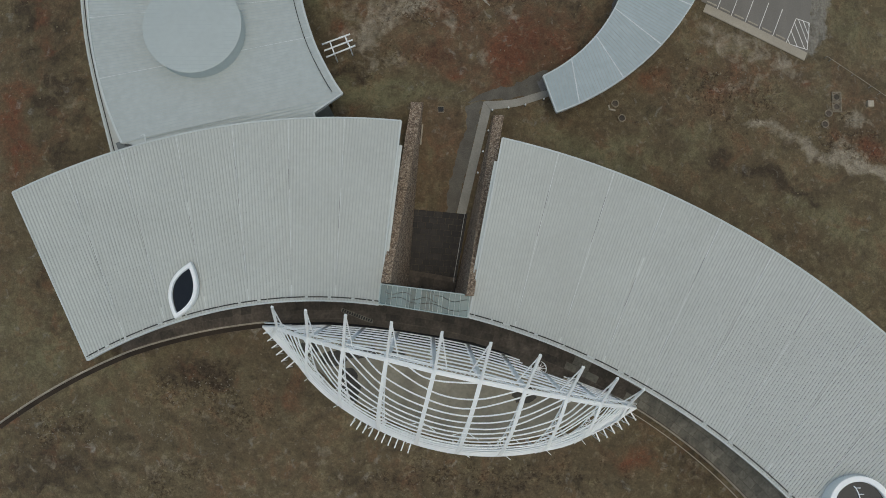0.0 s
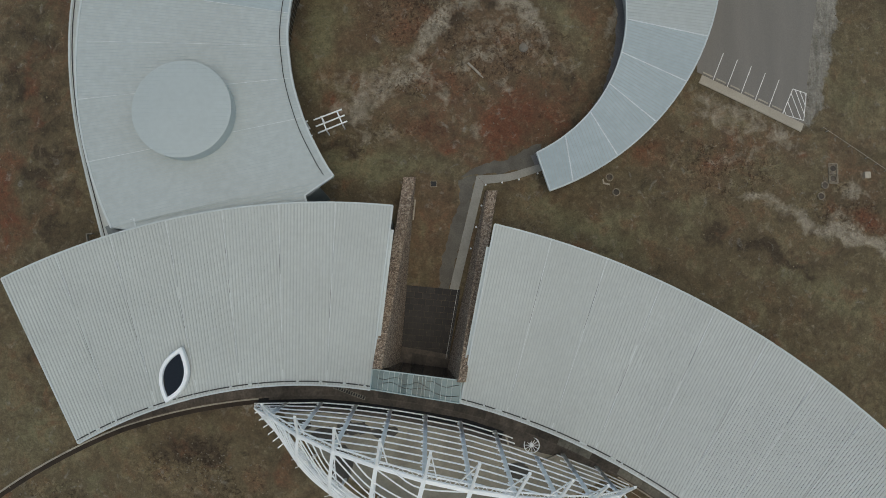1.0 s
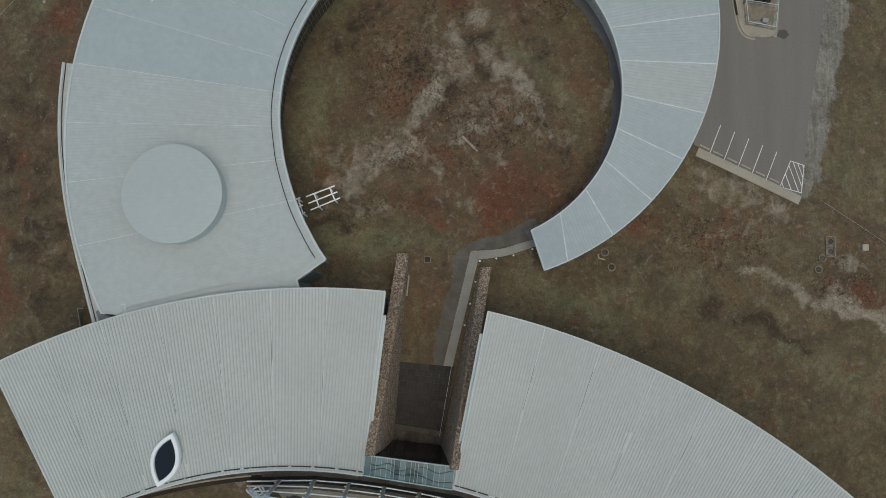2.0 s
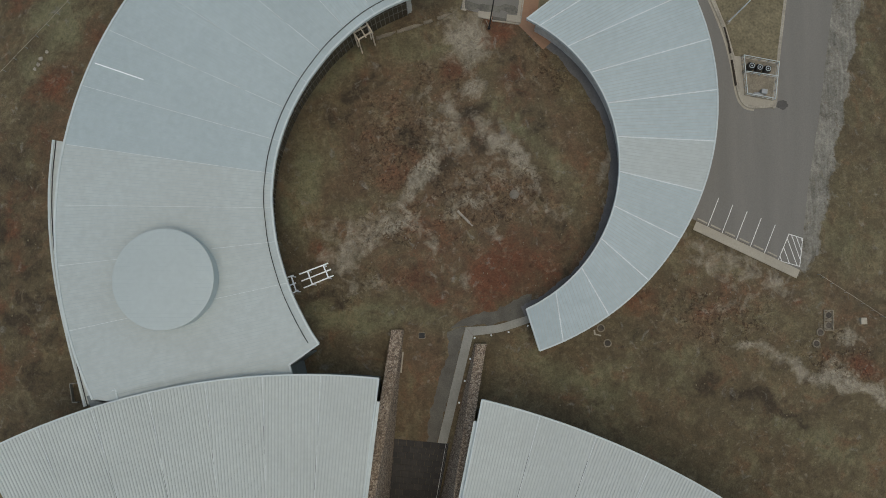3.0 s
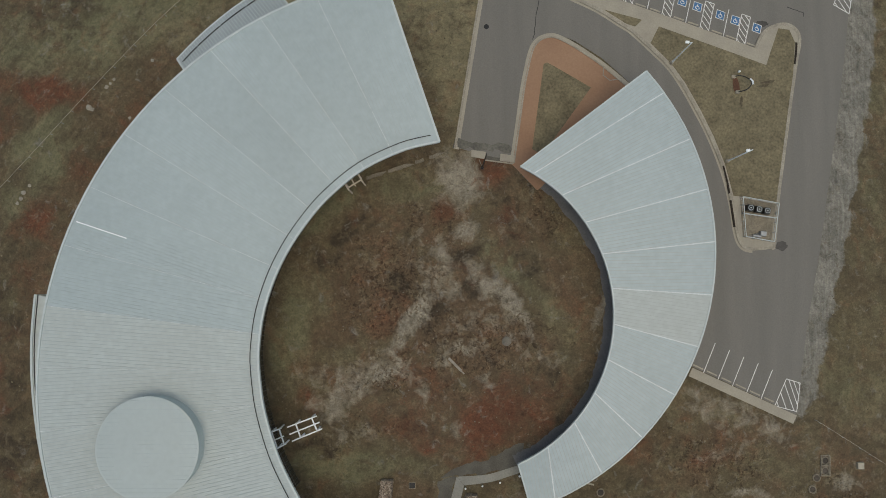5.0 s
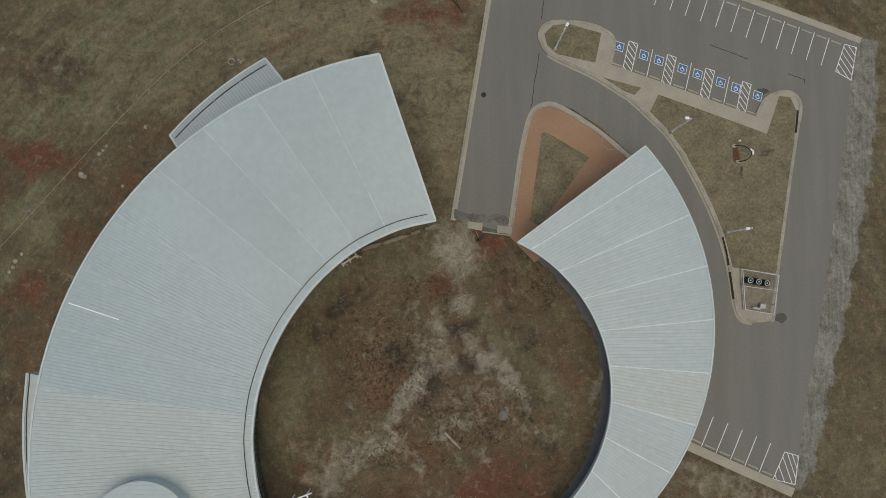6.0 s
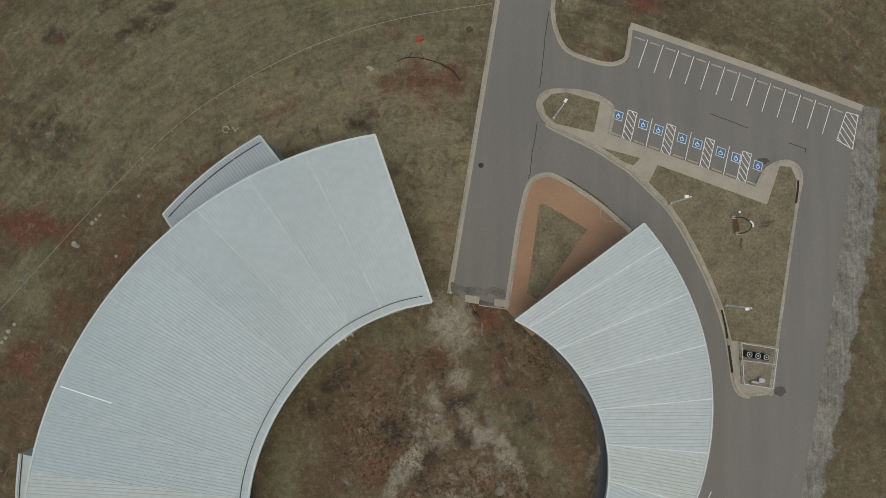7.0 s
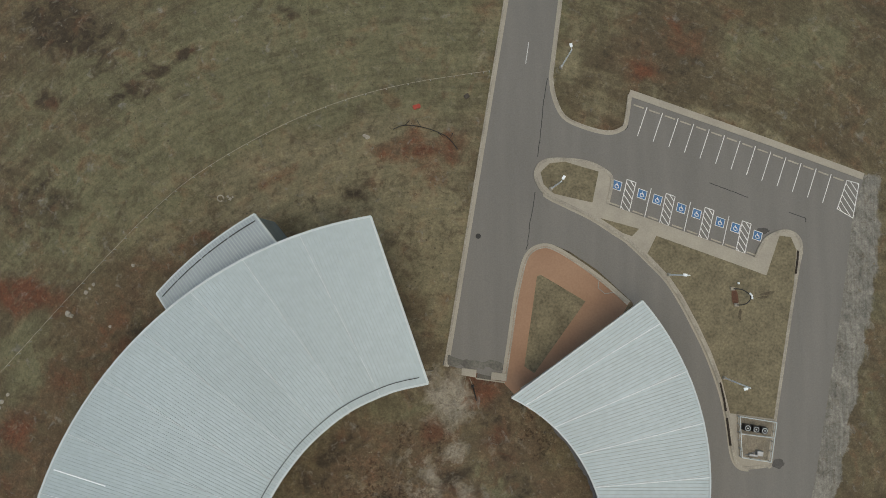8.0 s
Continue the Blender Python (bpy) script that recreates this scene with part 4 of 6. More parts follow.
def south_strip(owner):
    """The last piece of the wing's roof, which runs in under the hall, with its notched ends."""
    se, sw = arc(W_IN, 0, 1), arc(W_OUT, 0, 1)
    notch_e, notch_w = (-23.4, 28.9), (-48.4, 25.5)
    hall_side = [(x, -75.34 + math.sqrt(101.7 ** 2 - (x + 20.77) ** 2)) for x in np.linspace(-22.7, -47.7, 14)]
    poly = [Vector(p) for p in [se.xy, notch_e] + hall_side + [notch_w, sw.xy]]

    def height(p):
        return min(11.8 + 1.1 * (-19.2 - p.x) / 32.0, 12.7) + 0.012

    bm = bmesh.new()
    upper = [bm.verts.new((p.x, p.y, height(p))) for p in poly]
    lower = [bm.verts.new((p.x, p.y, height(p) - 0.25)) for p in poly]
    for tri in tessellate_polygon([[Vector((p.x, p.y, 0)) for p in poly]]):
        bm.faces.new([upper[k] for k in tri])
    n = len(poly)
    for j in range(n):
        bm.faces.new((upper[j], upper[(j + 1) % n], lower[(j + 1) % n], lower[j]))
    bmesh.ops.recalc_face_normals(bm, faces=bm.faces)
    part("roof_sheet", bm, ROOF_CREAM, owner)
    d = (arc(W_OUT, 0, 0.953) - arc(W_IN, 0, 0.925)).xy.normalized()
    lat = Vector((-d.y, d.x))
    for j in range(-19, 20):
        base = Vector((-36.0, 25.5)) + lat * 0.5 * j
        span = line_in_polygon(poly, base, d)
        if span and span[1] - span[0] > 0.8:
            e = [base + d * (span[0] + 0.15), base + d * (span[1] - 0.15)]
            bm = bmesh.new()
            add_box(bm, *[(v.x, v.y, height(v) + 0.02) for v in e], 0.1, 0.11)
            part("standing_seam", bm, ROOF_RIB_SOFT, owner)
    for a, b in ((se.xy, Vector(notch_e)), (Vector(notch_e), poly[2]), (poly[-3], Vector(notch_w)), (Vector(notch_w), sw.xy)):
        pts = [Vector((*a.lerp(b, t / 3), height(a.lerp(b, t / 3)))) for t in range(4)]
        band(owner, "verge_trim", pts, 0.24, -0.45, 0.1, ROOF_EDGE)
    for a, b in (((-23.5, 28.8), (-22.8, 26.0)), ((-21.3, 30.3), (-23.4, 28.8))):
        pts = [Vector(a).lerp(Vector(b), t / 2) for t in range(3)]
        part("wall", sweep(pts, 0.3, [ground_z(*p) - 0.4 for p in pts], [11.4] * 3), HALL_WALL, owner, "blue-grey metal wall panel")
    bm = bmesh.new()
    add_box(bm, (-52.2, 22.4, 11.7), (-47.0, 24.6, 11.7), 4.2, 0.3)
    part("valley_roof", bm, HALL_WALL, owner, "low blue-grey valley roof")


south_strip(west)

# east wing of the ring
E_IN = (1.75, 59.99, 25.42, 64.6, -65.33, 8.1, 5.6)
E_OUT = (0.7, 70.08, 41.82, 41.36, -71.22, 9.0, 6.7)
east = thing("museum_wing", "narrow crescent wing with pale metal roof", "building")
E_BAYS = [(0.0, 0.0)] + [(0.0403 + 0.0963 * k, 0.0524 + 0.1 * k) for k in range(10)] + [(1.0, 1.0)]
roof(east, E_IN, E_OUT, E_BAYS, gap=0.52, rib_h=0.06, rib_w=0.08, rib_mat=ROOF_RIB, joint=JOINT, joint_w=0.17, skin=ROOF_WING, skins=((5, ROOF_CREAM),))
fascia(east, E_IN, E_OUT, 0.22)
walls(east, E_IN, E_OUT, BODY, end=2.2)

# south halls
LH_IN = (-23.92, -70.12, 70.86, 118.89, 81.7, 6.5, 9.5)
LH_OUT = (-20.77, -75.34, 102.91, 116.72, 84.05, 13.3, 13.6)
hall_a = thing("exhibition_hall", "fan-shaped hall with ribbed white metal roof and eye-shaped skylight", "building")
roof(hall_a, LH_IN, LH_OUT, 7, gap=0.48, rib_w=0.15, rib_h=0.07, joint=JOINT, joint_w=0.07, joint_shade=True)
fascia(hall_a, LH_IN, LH_OUT, 0.22)
walls(hall_a, LH_IN, LH_OUT, HALL_WALL, inset_in=5.0)

RH_IN = (-25.72, -100.0, 101.33, 75.44, 36.0, 9.6, 9.6)
RH_OUT = (-23.22, -92.84, 120.22, 76.53, 36.0, 14.5, 14.5)
hall_b = thing("exhibition_hall", "long curved hall with ribbed white metal roof and porthole skylight", "building")
roof(hall_b, RH_IN, RH_OUT, 10, gap=0.44, rib_w=0.14, rib_h=0.07, joint=JOINT, joint_w=0.07, joint_shade=True)
fascia(hall_b, RH_IN, RH_OUT, 0.22)
walls(hall_b, RH_IN, RH_OUT, HALL_WALL, inset_in=5.0, inset_out=3.2)

# ---- roof details of the halls and wings
def facade_glass(owner, c, inset, u0, u1, step=0.75):
    """A glazed curtain wall with slim mullions under a roof edge."""
    length = c[2] * abs(radians(c[4] - c[3])) * (u1 - u0)
    pts = [arc(c, inset + 0.1, u0 + (u1 - u0) * j / 60) for j in range(61)]
    glass = part("curtain_glass", sweep(pts, 0.05, [ground_z(p.x, p.y) - 0.2 for p in pts], [p.z - 0.35 for p in pts]), GLASS_BROWN, owner, "curtain glazing coloured brown for mirrored ground")
    n = int(length / step)
    for j in range(n + 1):
        u = u0 + (u1 - u0) * j / n
        p = arc(c, inset, u)
        bm = bmesh.new()
        add_box(bm, (p.x, p.y, ground_z(p.x, p.y) - 0.2), (p.x, p.y, p.z - 0.35), 0.06, 0.1, up=(1, 0, 0))
        part("mullion", bm, YARD, glass)
    for lift in (0.25, 0.45, 0.72):
        pts = [arc(c, inset, u0 + (u1 - u0) * j / 60) for j in range(61)]
        zs = [ground_z(p.x, p.y) + (p.z - ground_z(p.x, p.y)) * lift for p in pts]
        part("transom", sweep(pts, 0.08, zs, [z + 0.08 for z in zs]), YARD, glass)


facade_glass(west, W_IN, 1.8, 0.09, 0.96)
for c, own in ((LH_IN, hall_a), (RH_IN, hall_b)):
    trough = band(own, "gutter", along(c, 0.55, 0.2), 0.18, -0.05, 0.03, GUTTER, "dark gutter with leaf litter")
    rng = random.Random(21)
    u = 0.01
    while u < 0.985:
        w = rng.choice((0.0015, 0.002, 0.004, 0.012)) * rng.uniform(0.6, 1.4)
        bm = bmesh.new()
        add_box(bm, arc(c, 0.55, u) + Vector((0, 0, 0.25)), arc(c, 0.55, u + w) + Vector((0, 0, 0.25)), 0.2, 0.04)
        part("gutter_cover", bm, ROOF_EDGE, trough)
        u += w + rng.uniform(0.01, 0.07)


for own, inn, out, u, sgn in ((hall_a, LH_IN, LH_OUT, 1.0, 1), (hall_b, RH_IN, RH_OUT, 0.0, -1)):
    p, q = arc(inn, 0, u), arc(out, 0, u)
    side = Vector(((q - p).y, -(q - p).x, 0)).normalized() * sgn
    pts = [p.lerp(q, t / 8) + side * 0.3 + Vector((0, 0, -0.6)) for t in range(8)]
    band(own, "side_flashing", pts, 0.5, -0.2, 0.05, ROOF_EDGE, "pale metal flashing beside the stone wall")


def drum(owner, cx, cy, r, z0, z1):
    """The raised round roof over the west wing."""
    bm = bmesh.new()
    n = 96
    prof = [(r, z0), (r, z1 - 0.25), (r + 0.12, z1 - 0.22), (r + 0.12, z1), (r - 0.1, z1 + 0.03), (r * 0.5, z1 + 0.16)]
    rings = [[bm.verts.new((cx + q * math.cos(2 * math.pi * j / n), cy + q * math.sin(2 * math.pi * j / n), z)) for j in range(n)] for q, z in prof]
    for a, b in zip(rings, rings[1:]):
        for j in range(n):
            bm.faces.new((a[j], a[(j + 1) % n], b[(j + 1) % n], b[j]))
    top = bm.verts.new((cx, cy, z1 + 0.22))
    for j in range(n):
        bm.faces.new((rings[-1][j], rings[-1][(j + 1) % n], top))
    top_drum = part("roof_drum", bm, ROOF_DRUM, owner, "round white raised roof")
    for j in range(-11, 12):
        w = math.sqrt(max(0.0, r * r - (j * 0.61) ** 2)) - 0.15
        if w > 0.8:
            bm = bmesh.new()
            y = cy + j * 0.61
            for x0, x1 in ((-w, 0), (0, w)):
                def top_z(x):
                    q = math.hypot(x, j * 0.61) / r
                    return z1 + 0.03 + 0.19 * (1 - q) + 0.01
                add_box(bm, (cx + x0, y, top_z(x0)), (cx + x1, y, top_z(x1)), 0.05, 0.04)
            part("drum_seam", bm, ROOF_RIB_SOFT, top_drum)


drum(west, -41.1, 41.35, 7.2, 12.0, 15.0)


def eye_skylight(owner):
    n_tip, s_tip = Vector((-41.55, 6.5, 10.2)), Vector((-44.5, -1.9, 7.75))
    mid, ax = (n_tip + s_tip) / 2, (n_tip - s_tip) / 2
    side = Vector((0.94, -0.34, 0.05))

    def loop(k, lift):
        out = []
        for sgn in (1, -1):
            for j in range(24):
                t = 1 - 2 * j / 24
                out.append(mid + sgn * (ax * t * k + side * 2.2 * (k - 0.25 * (1 - k)) * (1 - t * t)) + Vector((0, 0, lift)))
        return out

    rings = [loop(1.0, -0.5), loop(1.0, 0.45), loop(0.96, 0.6), loop(0.80, 0.6), loop(0.77, 0.2)]
    bm = bmesh.new()
    vs = [[bm.verts.new(p) for p in ring] for ring in rings]
    for a, b in zip(vs, vs[1:]):
        for j in range(48):
            bm.faces.new((a[j], a[(j + 1) % 48], b[(j + 1) % 48], b[j]))
    rim = part("skylight_rim", bm, WHITE, owner, "white eye-shaped skylight rim")
    bm = bmesh.new()
    bm.faces.new([bm.verts.new(p) for p in loop(0.78, 0.25)])
    bmesh.ops.recalc_face_normals(bm, faces=bm.faces)
    part("skylight_glass", bm, GLASS, rim, "dark skylight glass")


eye_skylight(hall_a)


def porthole(owner, cx, cy, r, z):
    bm = bmesh.new()
    n = 64
    prof = [(r + 0.1, z - 3.2), (r + 0.06, z - 0.1), (r, z), (r - 0.7, z), (r - 0.78, z - 0.12), (r - 0.8, z - 0.6)]
    rings = [[bm.verts.new((cx + q * math.cos(2 * math.pi * j / n), cy + q * math.sin(2 * math.pi * j / n), h)) for j in range(n)] for q, h in prof]
    for a, b in zip(rings, rings[1:]):
        for j in range(n):
            bm.faces.new((a[j], a[(j + 1) % n], b[(j + 1) % n], b[j]))
    rim = part("porthole_rim", bm, WHITE, owner, "wide white round skylight rim")
    bm = bmesh.new()
    bm.faces.new([bm.verts.new((cx + (r - 0.85) * math.cos(2 * math.pi * j / n), cy + (r - 0.85) * math.sin(2 * math.pi * j / n), z - 0.45)) for j in range(n)])
    part("porthole_glass", bm, GLASS, rim, "dark round skylight glass")
    pts = [(cx + 1.2 * math.cos(radians(a)) - 1.0, cy + 3.2 * math.sin(radians(a)), z - 0.36) for a in range(-70, 80, 12)]
    bm = bmesh.new()
    add_tube(bm, pts, 0.09)
    part("glazing_bar", bm, WHITE, rim)
    for p in pts[1::2]:
        bm = bmesh.new()
        add_box(bm, p, (p[0] + 0.7, p[1], p[2]), 0.1, 0.08)
        part("glazing_bar", bm, WHITE, rim)


porthole(hall_b, 54.6, -29.1, 4.5, 12.3)

# low annexes behind the west wing
AX_IN = (2.0, 50.7, 58.0, 113.0, 131.6, 12.2, 12.2)
AX_OUT = (2.32, 62.6, 55.05, 120.3, 139.4, 11.9, 11.9)
annex = thing("annex", "low curved annex with grey-white metal roof and dark gutter line", "building")
roof(annex, AX_IN, AX_OUT, 3, rib_mat=ROOF_RIB_SOFT, skin=ROOF_ANNEX)
fascia(annex, AX_IN, AX_OUT, 0.22)
walls(annex, AX_IN, AX_OUT, HALL_WALL, -0.5, -0.5)
for u0, u1 in ((0.02, 0.27), (0.285, 0.54), (0.555, 0.80), (0.81, 0.985)):
    band(annex, "gutter", along(AX_OUT, -0.95, 0.12, 14, u0, u1), 0.14, -0.05, 0.05, GUTTER)


def ledge():
    """The narrow lean-to roof along the outer west wall."""
    own = thing("lean_to", "narrow pale metal lean-to roof along the outer wall", "building")
    outer = rounded([(-60.7, 63.0), (-61.1, 56.0), (-60.6, 48.0), (-58.9, 38.2), (-54.2, 22.6)], times=2)
    bm = bmesh.new()
    tops, lows = [], []
    for x, y in outer:
        tops.append(bm.verts.new((x, y, 9.9)))
        lows.append(bm.verts.new((x, y, ground_z(x, y) - 0.3)))
    ins = []
    for x, y in outer:
        a = math.atan2(y - 51.05, x - 2.58)
        ins.append(bm.verts.new((2.58 + 57.0 * math.cos(a), 51.05 + 57.0 * math.sin(a), 10.4)))
    for j in range(len(outer) - 1):
        bm.faces.new((tops[j], tops[j + 1], ins[j + 1], ins[j]))
        bm.faces.new((tops[j + 1], tops[j], lows[j], lows[j + 1]))
    gl = bm.verts.new((ins[0].co.x, ins[0].co.y, 0))
    bm.faces.new((tops[0], ins[0], gl, lows[0]))
    bmesh.ops.recalc_face_normals(bm, faces=bm.faces)
    part("roof_sheet", bm, ROOF, own)
    pts = [Vector((x, y, 9.9)) for x, y in outer]
    band(own, "fascia", pts, 0.32, -0.4, 0.12, ROOF_EDGE)
    band(own, "gutter", [p + Vector((0.45, 0.0, 0.1)) for p in pts], 0.11, -0.05, 0.05, GUTTER)


ledge()

# ------------------------------------------------------------------ stone walls of the entrance passage
def stone_wall(inner, outer, foot, label):
    """A wedge that rises from the ground towards the halls; each argument: x, y at the low end and at the high end."""
    own = thing("stone_wall", label, "wall")
    n = 24
    bm = bmesh.new()
    rows = []
    rng = random.Random(5)
    for k in range(n + 1):
        t = k / n
        pi, po, pf = (Vector(q[0]).lerp(Vector(q[1]), t) for q in (inner, outer, foot))
        z = ground_z(*pi) + 0.25 + (11.3 - ground_z(*inner[0]) - 0.25) * t
        z = max(z, 2.75 + (11.3 - 2.75) * t) + rng.uniform(-0.06, 0.06)
        g = min(ground_z(*pi), ground_z(*po)) - 0.5
        rows.append([bm.verts.new((*pf, g)), bm.verts.new((*pi, z)), bm.verts.new((*po, z)), bm.verts.new((*po, g))])
    for a, b in zip(rows, rows[1:]):
        for j in range(4):
            bm.faces.new((a[j], a[(j + 1) % 4], b[(j + 1) % 4], b[j]))
    bm.faces.new(rows[0])
    bm.faces.new(rows[-1][::-1])
    bmesh.ops.recalc_face_normals(bm, faces=bm.faces)
    part("masonry", bm, STONE, own)
    # rough cap stones along both edges of the top
    for side in (0, 1):
        cuts = [0.0]
        while cuts[-1] < 0.985:
            cuts.append(cuts[-1] + rng.uniform(0.008, 0.02))
        for t0, t1 in zip(cuts, cuts[1:]):
            t0, t1 = t0 + 0.0015, min(t1, 1.0)
            base = (inner, outer)[side]
            p, q = (Vector(base[0]).lerp(Vector(base[1]), t) for t in (t0, t1))
            zz = [2.75 + 8.55 * t + rng.uniform(0.0, 0.1) for t in (t0, t1)]
            inw = (Vector((outer, inner)[side][0]) - Vector(base[0])).normalized() * rng.uniform(0.2, 0.34)
            bm = bmesh.new()
            add_box(bm, (*(p + inw), zz[0] + 0.02), (*(q + inw), zz[1] + 0.02), rng.uniform(0.25, 0.5), 0.2)
            part("cap_stone", bm, STONE, own)
    return own


stone_wall(((-7.15, 33.6), (-11.9, 3.2)), ((-9.1, 33.6), (-13.2, 3.2)), ((-7.1, 33.6), (-9.7, 3.0)), "tapering brown rubble-stone wall beside the passage")
stone_wall(((4.5, 31.3), (-0.65, 1.2)), ((6.2, 31.3), (0.5, 1.2)), ((4.2, 31.3), (-2.5, 1.2)), "tapering brown rubble-stone wall beside the path")

# link between the halls
def glass_link():
    own = thing("glass_link", "glazed link roof with white bars between the halls", "glass roof")
    A, B = Vector((-13.25, 3.1, 10.1)), Vector((-0.05, 1.35, 10.1))
    C, D = Vector((-13.6, 0.15, 9.8)), Vector((-0.4, -2.0, 9.8))
    for p, q in ((A, B), (C, D), (A, C), (B, D)):
        bm = bmesh.new()
        add_box(bm, p, q, 0.16, 0.3)
        part("edge_beam", bm, LINK_BAR, own)
    rng = random.Random(14)
    cuts = [0.0, 0.075, 0.13, 0.19, 0.25, 0.30, 0.335, 0.40, 0.46, 0.52, 0.565, 0.60, 0.66, 0.70, 0.78, 0.84, 0.90, 1.0]
    for a, b in zip(cuts, cuts[1:]):
        bm = bmesh.new()
        bm.faces.new([bm.verts.new(v - Vector((0, 0, 0.08))) for v in (A.lerp(B, a), C.lerp(D, a), C.lerp(D, b), A.lerp(B, b))])
        part("pane", bm, rng.choice((GLASS_BLUE, GLASS_BLUE, GLASS_PALE, GLASS_DEEP)), own)
    for a in cuts[1:-1]:
        bm = bmesh.new()
        add_box(bm, A.lerp(B, a) + Vector((0, 0, 0.05)), C.lerp(D, a) + Vector((0, 0, 0.05)), 0.06, 0.14)
        part("glazing_bar", bm, LINK_BAR, own)
    # dark wavy tubes stand in for reflections in the panes
    for f0, u0, u1, k in ((0.35, 0.05, 0.36, 0), (0.62, 0.08, 0.42, 2), (0.45, 0.36, 0.64, 1), (0.7, 0.44, 0.98, 3), (0.3, 0.62, 0.97, 4)):
        pts = []
        for j in range(13):
            u = u0 + (u1 - u0) * j / 12
            v = f0 + 0.09 * math.sin(j * 0.55 + k)
            pts.append(A.lerp(B, u).lerp(C.lerp(D, u), v) + Vector((0, 0, -0.02)))
        bm = bmesh.new()
        add_tube(bm, pts, 0.04, 5)
        part("pane_reflection", bm, DARK, own, "dark wavy tube standing in for a reflection in the glazing")
    bm = bmesh.new()
    lo = [A.lerp(B, 0.16), A.lerp(B, 0.86)]
    bm.faces.new([bm.verts.new(v) for v in ((A.x, A.y, A.z - 0.2), (B.x, B.y, B.z - 0.2), (lo[1].x, lo[1].y + 0.9, ground_z(0, 3)), (lo[0].x, lo[0].y + 0.9, ground_z(0, 3)))])
    part("front_glass", bm, GLASS, own, "tall dark entrance glazing")
    for a in (0.3, 0.42, 0.55, 0.68, 0.8):
        bm = bmesh.new()
        p = A.lerp(B, a)
        add_box(bm, (p.x, p.y + 0.1, p.z - 0.3), (p.x, p.y + 1.0, ground_z(0, 3)), 0.08, 0.1)
        part("mullion", bm, DARK, own)


glass_link()

# passage floor, path and terrace
def paver_field(name, label, corners, nu, nv, lift, mat):
    """A floor of separate slabs in a four-cornered field."""
    own = tagged(new(name), label, "pavement", kind="structure")
    a, b, c, d = (Vector(p) for p in corners)
    rng = random.Random(11)
    for j in range(nv):
        off = 0.5 if j % 2 else 0.0
        for i in range(nu + (1 if off else 0)):
            u0, u1 = max(0, (i - off) / nu), min(1, (i + 1 - off) / nu)
            v0, v1 = j / nv, (j + 1) / nv
            q = [a.lerp(b, u).lerp(d.lerp(c, u), v) for u, v in ((u0, v0), (u1, v0), (u1, v1), (u0, v1))]
            m = sum(q, Vector((0, 0))) / 4
            q = [m + (p - m) * 0.975 for p in q]
            h = lift + rng.uniform(-0.008, 0.008)
            verts = [(p.x, p.y, ground_z(p.x, p.y) + h) for p in q] + [(p.x, p.y, ground_z(p.x, p.y) - 0.2) for p in q]
            mesh_object("paving_slab", verts, [(0, 1, 2, 3), (0, 4, 5, 1), (1, 5, 6, 2), (2, 6, 7, 3), (3, 7, 4, 0)], mat, own)


slab("path", [(2.9, 34.0), (4.1, 32.6), (-0.2, 15.2), (-1.7, 15.3)], -0.2, 0.06, PATH_MAT, "pale concrete footpath beside the stone wall", "path")
slab("path", curved([(2.95, 34.0), (7.6, 34.3), (10.9, 35.2), (13.9, 36.1)]) + curved([(14.2, 35.0), (11.3, 34.0), (8.2, 33.1), (4.15, 32.6)]), -0.2, 0.065, PATH_MAT, "pale curved concrete footpath to the wing", "path")
GRIT = material("grey_grit", (0.165, 0.15, 0.125), 0.9, 0.0, 0.3, 0.5, 6.0, 0.5)
slab("grit_strip", ragged([(0.0, 33.4), (2.8, 34.1), (-1.75, 15.3), (-3.3, 15.5), (-3.0, 20.0), (-2.0, 23.2), (-1.4, 25.7), (0.2, 30.2)], 0.25, 4), -0.2, 0.03, GRIT, "grey grit strip along the path", "gravel")
slab("grit_strip", ragged([(0.2, 33.6), (3.2, 35.8), (8.0, 36.8), (13.5, 39.4), (14.2, 36.2), (10.9, 35.3), (7.6, 34.4), (2.9, 34.1)], 0.25, 5), -0.2, 0.034, GRIT, "grey grit strip along the curved path", "gravel")
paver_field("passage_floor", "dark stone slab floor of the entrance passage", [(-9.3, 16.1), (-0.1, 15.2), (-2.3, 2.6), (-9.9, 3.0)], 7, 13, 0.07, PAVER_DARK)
ribbon("low_wall", [(0.0, 15.3), (-2.0, 4.0)], 0.16, -0.2, 0.75, DARK, "dark low guard wall beside the floor", "wall")
ribbon("handrail", [(-0.35, 15.3), (-2.35, 4.0)], 0.07, 0.75, 0.83, GALV, "thin metal handrail along the passage", "handrail", kind="thing")
ribbon("bench_rail", [(-7.25, 30.0), (-7.6, 26.7)], 0.22, -0.1, 0.45, CONCRETE, "pale narrow bench against the stone wall", "bench", kind="thing")


def circle_at(c, r, a):
    return (c[0] + r * math.cos(radians(a)), c[1] + r * math.sin(radians(a)))


TC, TR = (-24.55, -102.07), 100.12
arc_a = [122.7 - (122.7 - 40.0) * k / 80 for k in range(81)]
slab("terrace", [circle_at(TC, TR, a) for a in arc_a if a < 109] + [circle_at(TC, TR + 9.0, a) for a in arc_a[::-1] if a < 109], -0.3, 0.30, PAVER, "brown stone terrace along the halls", "terrace")


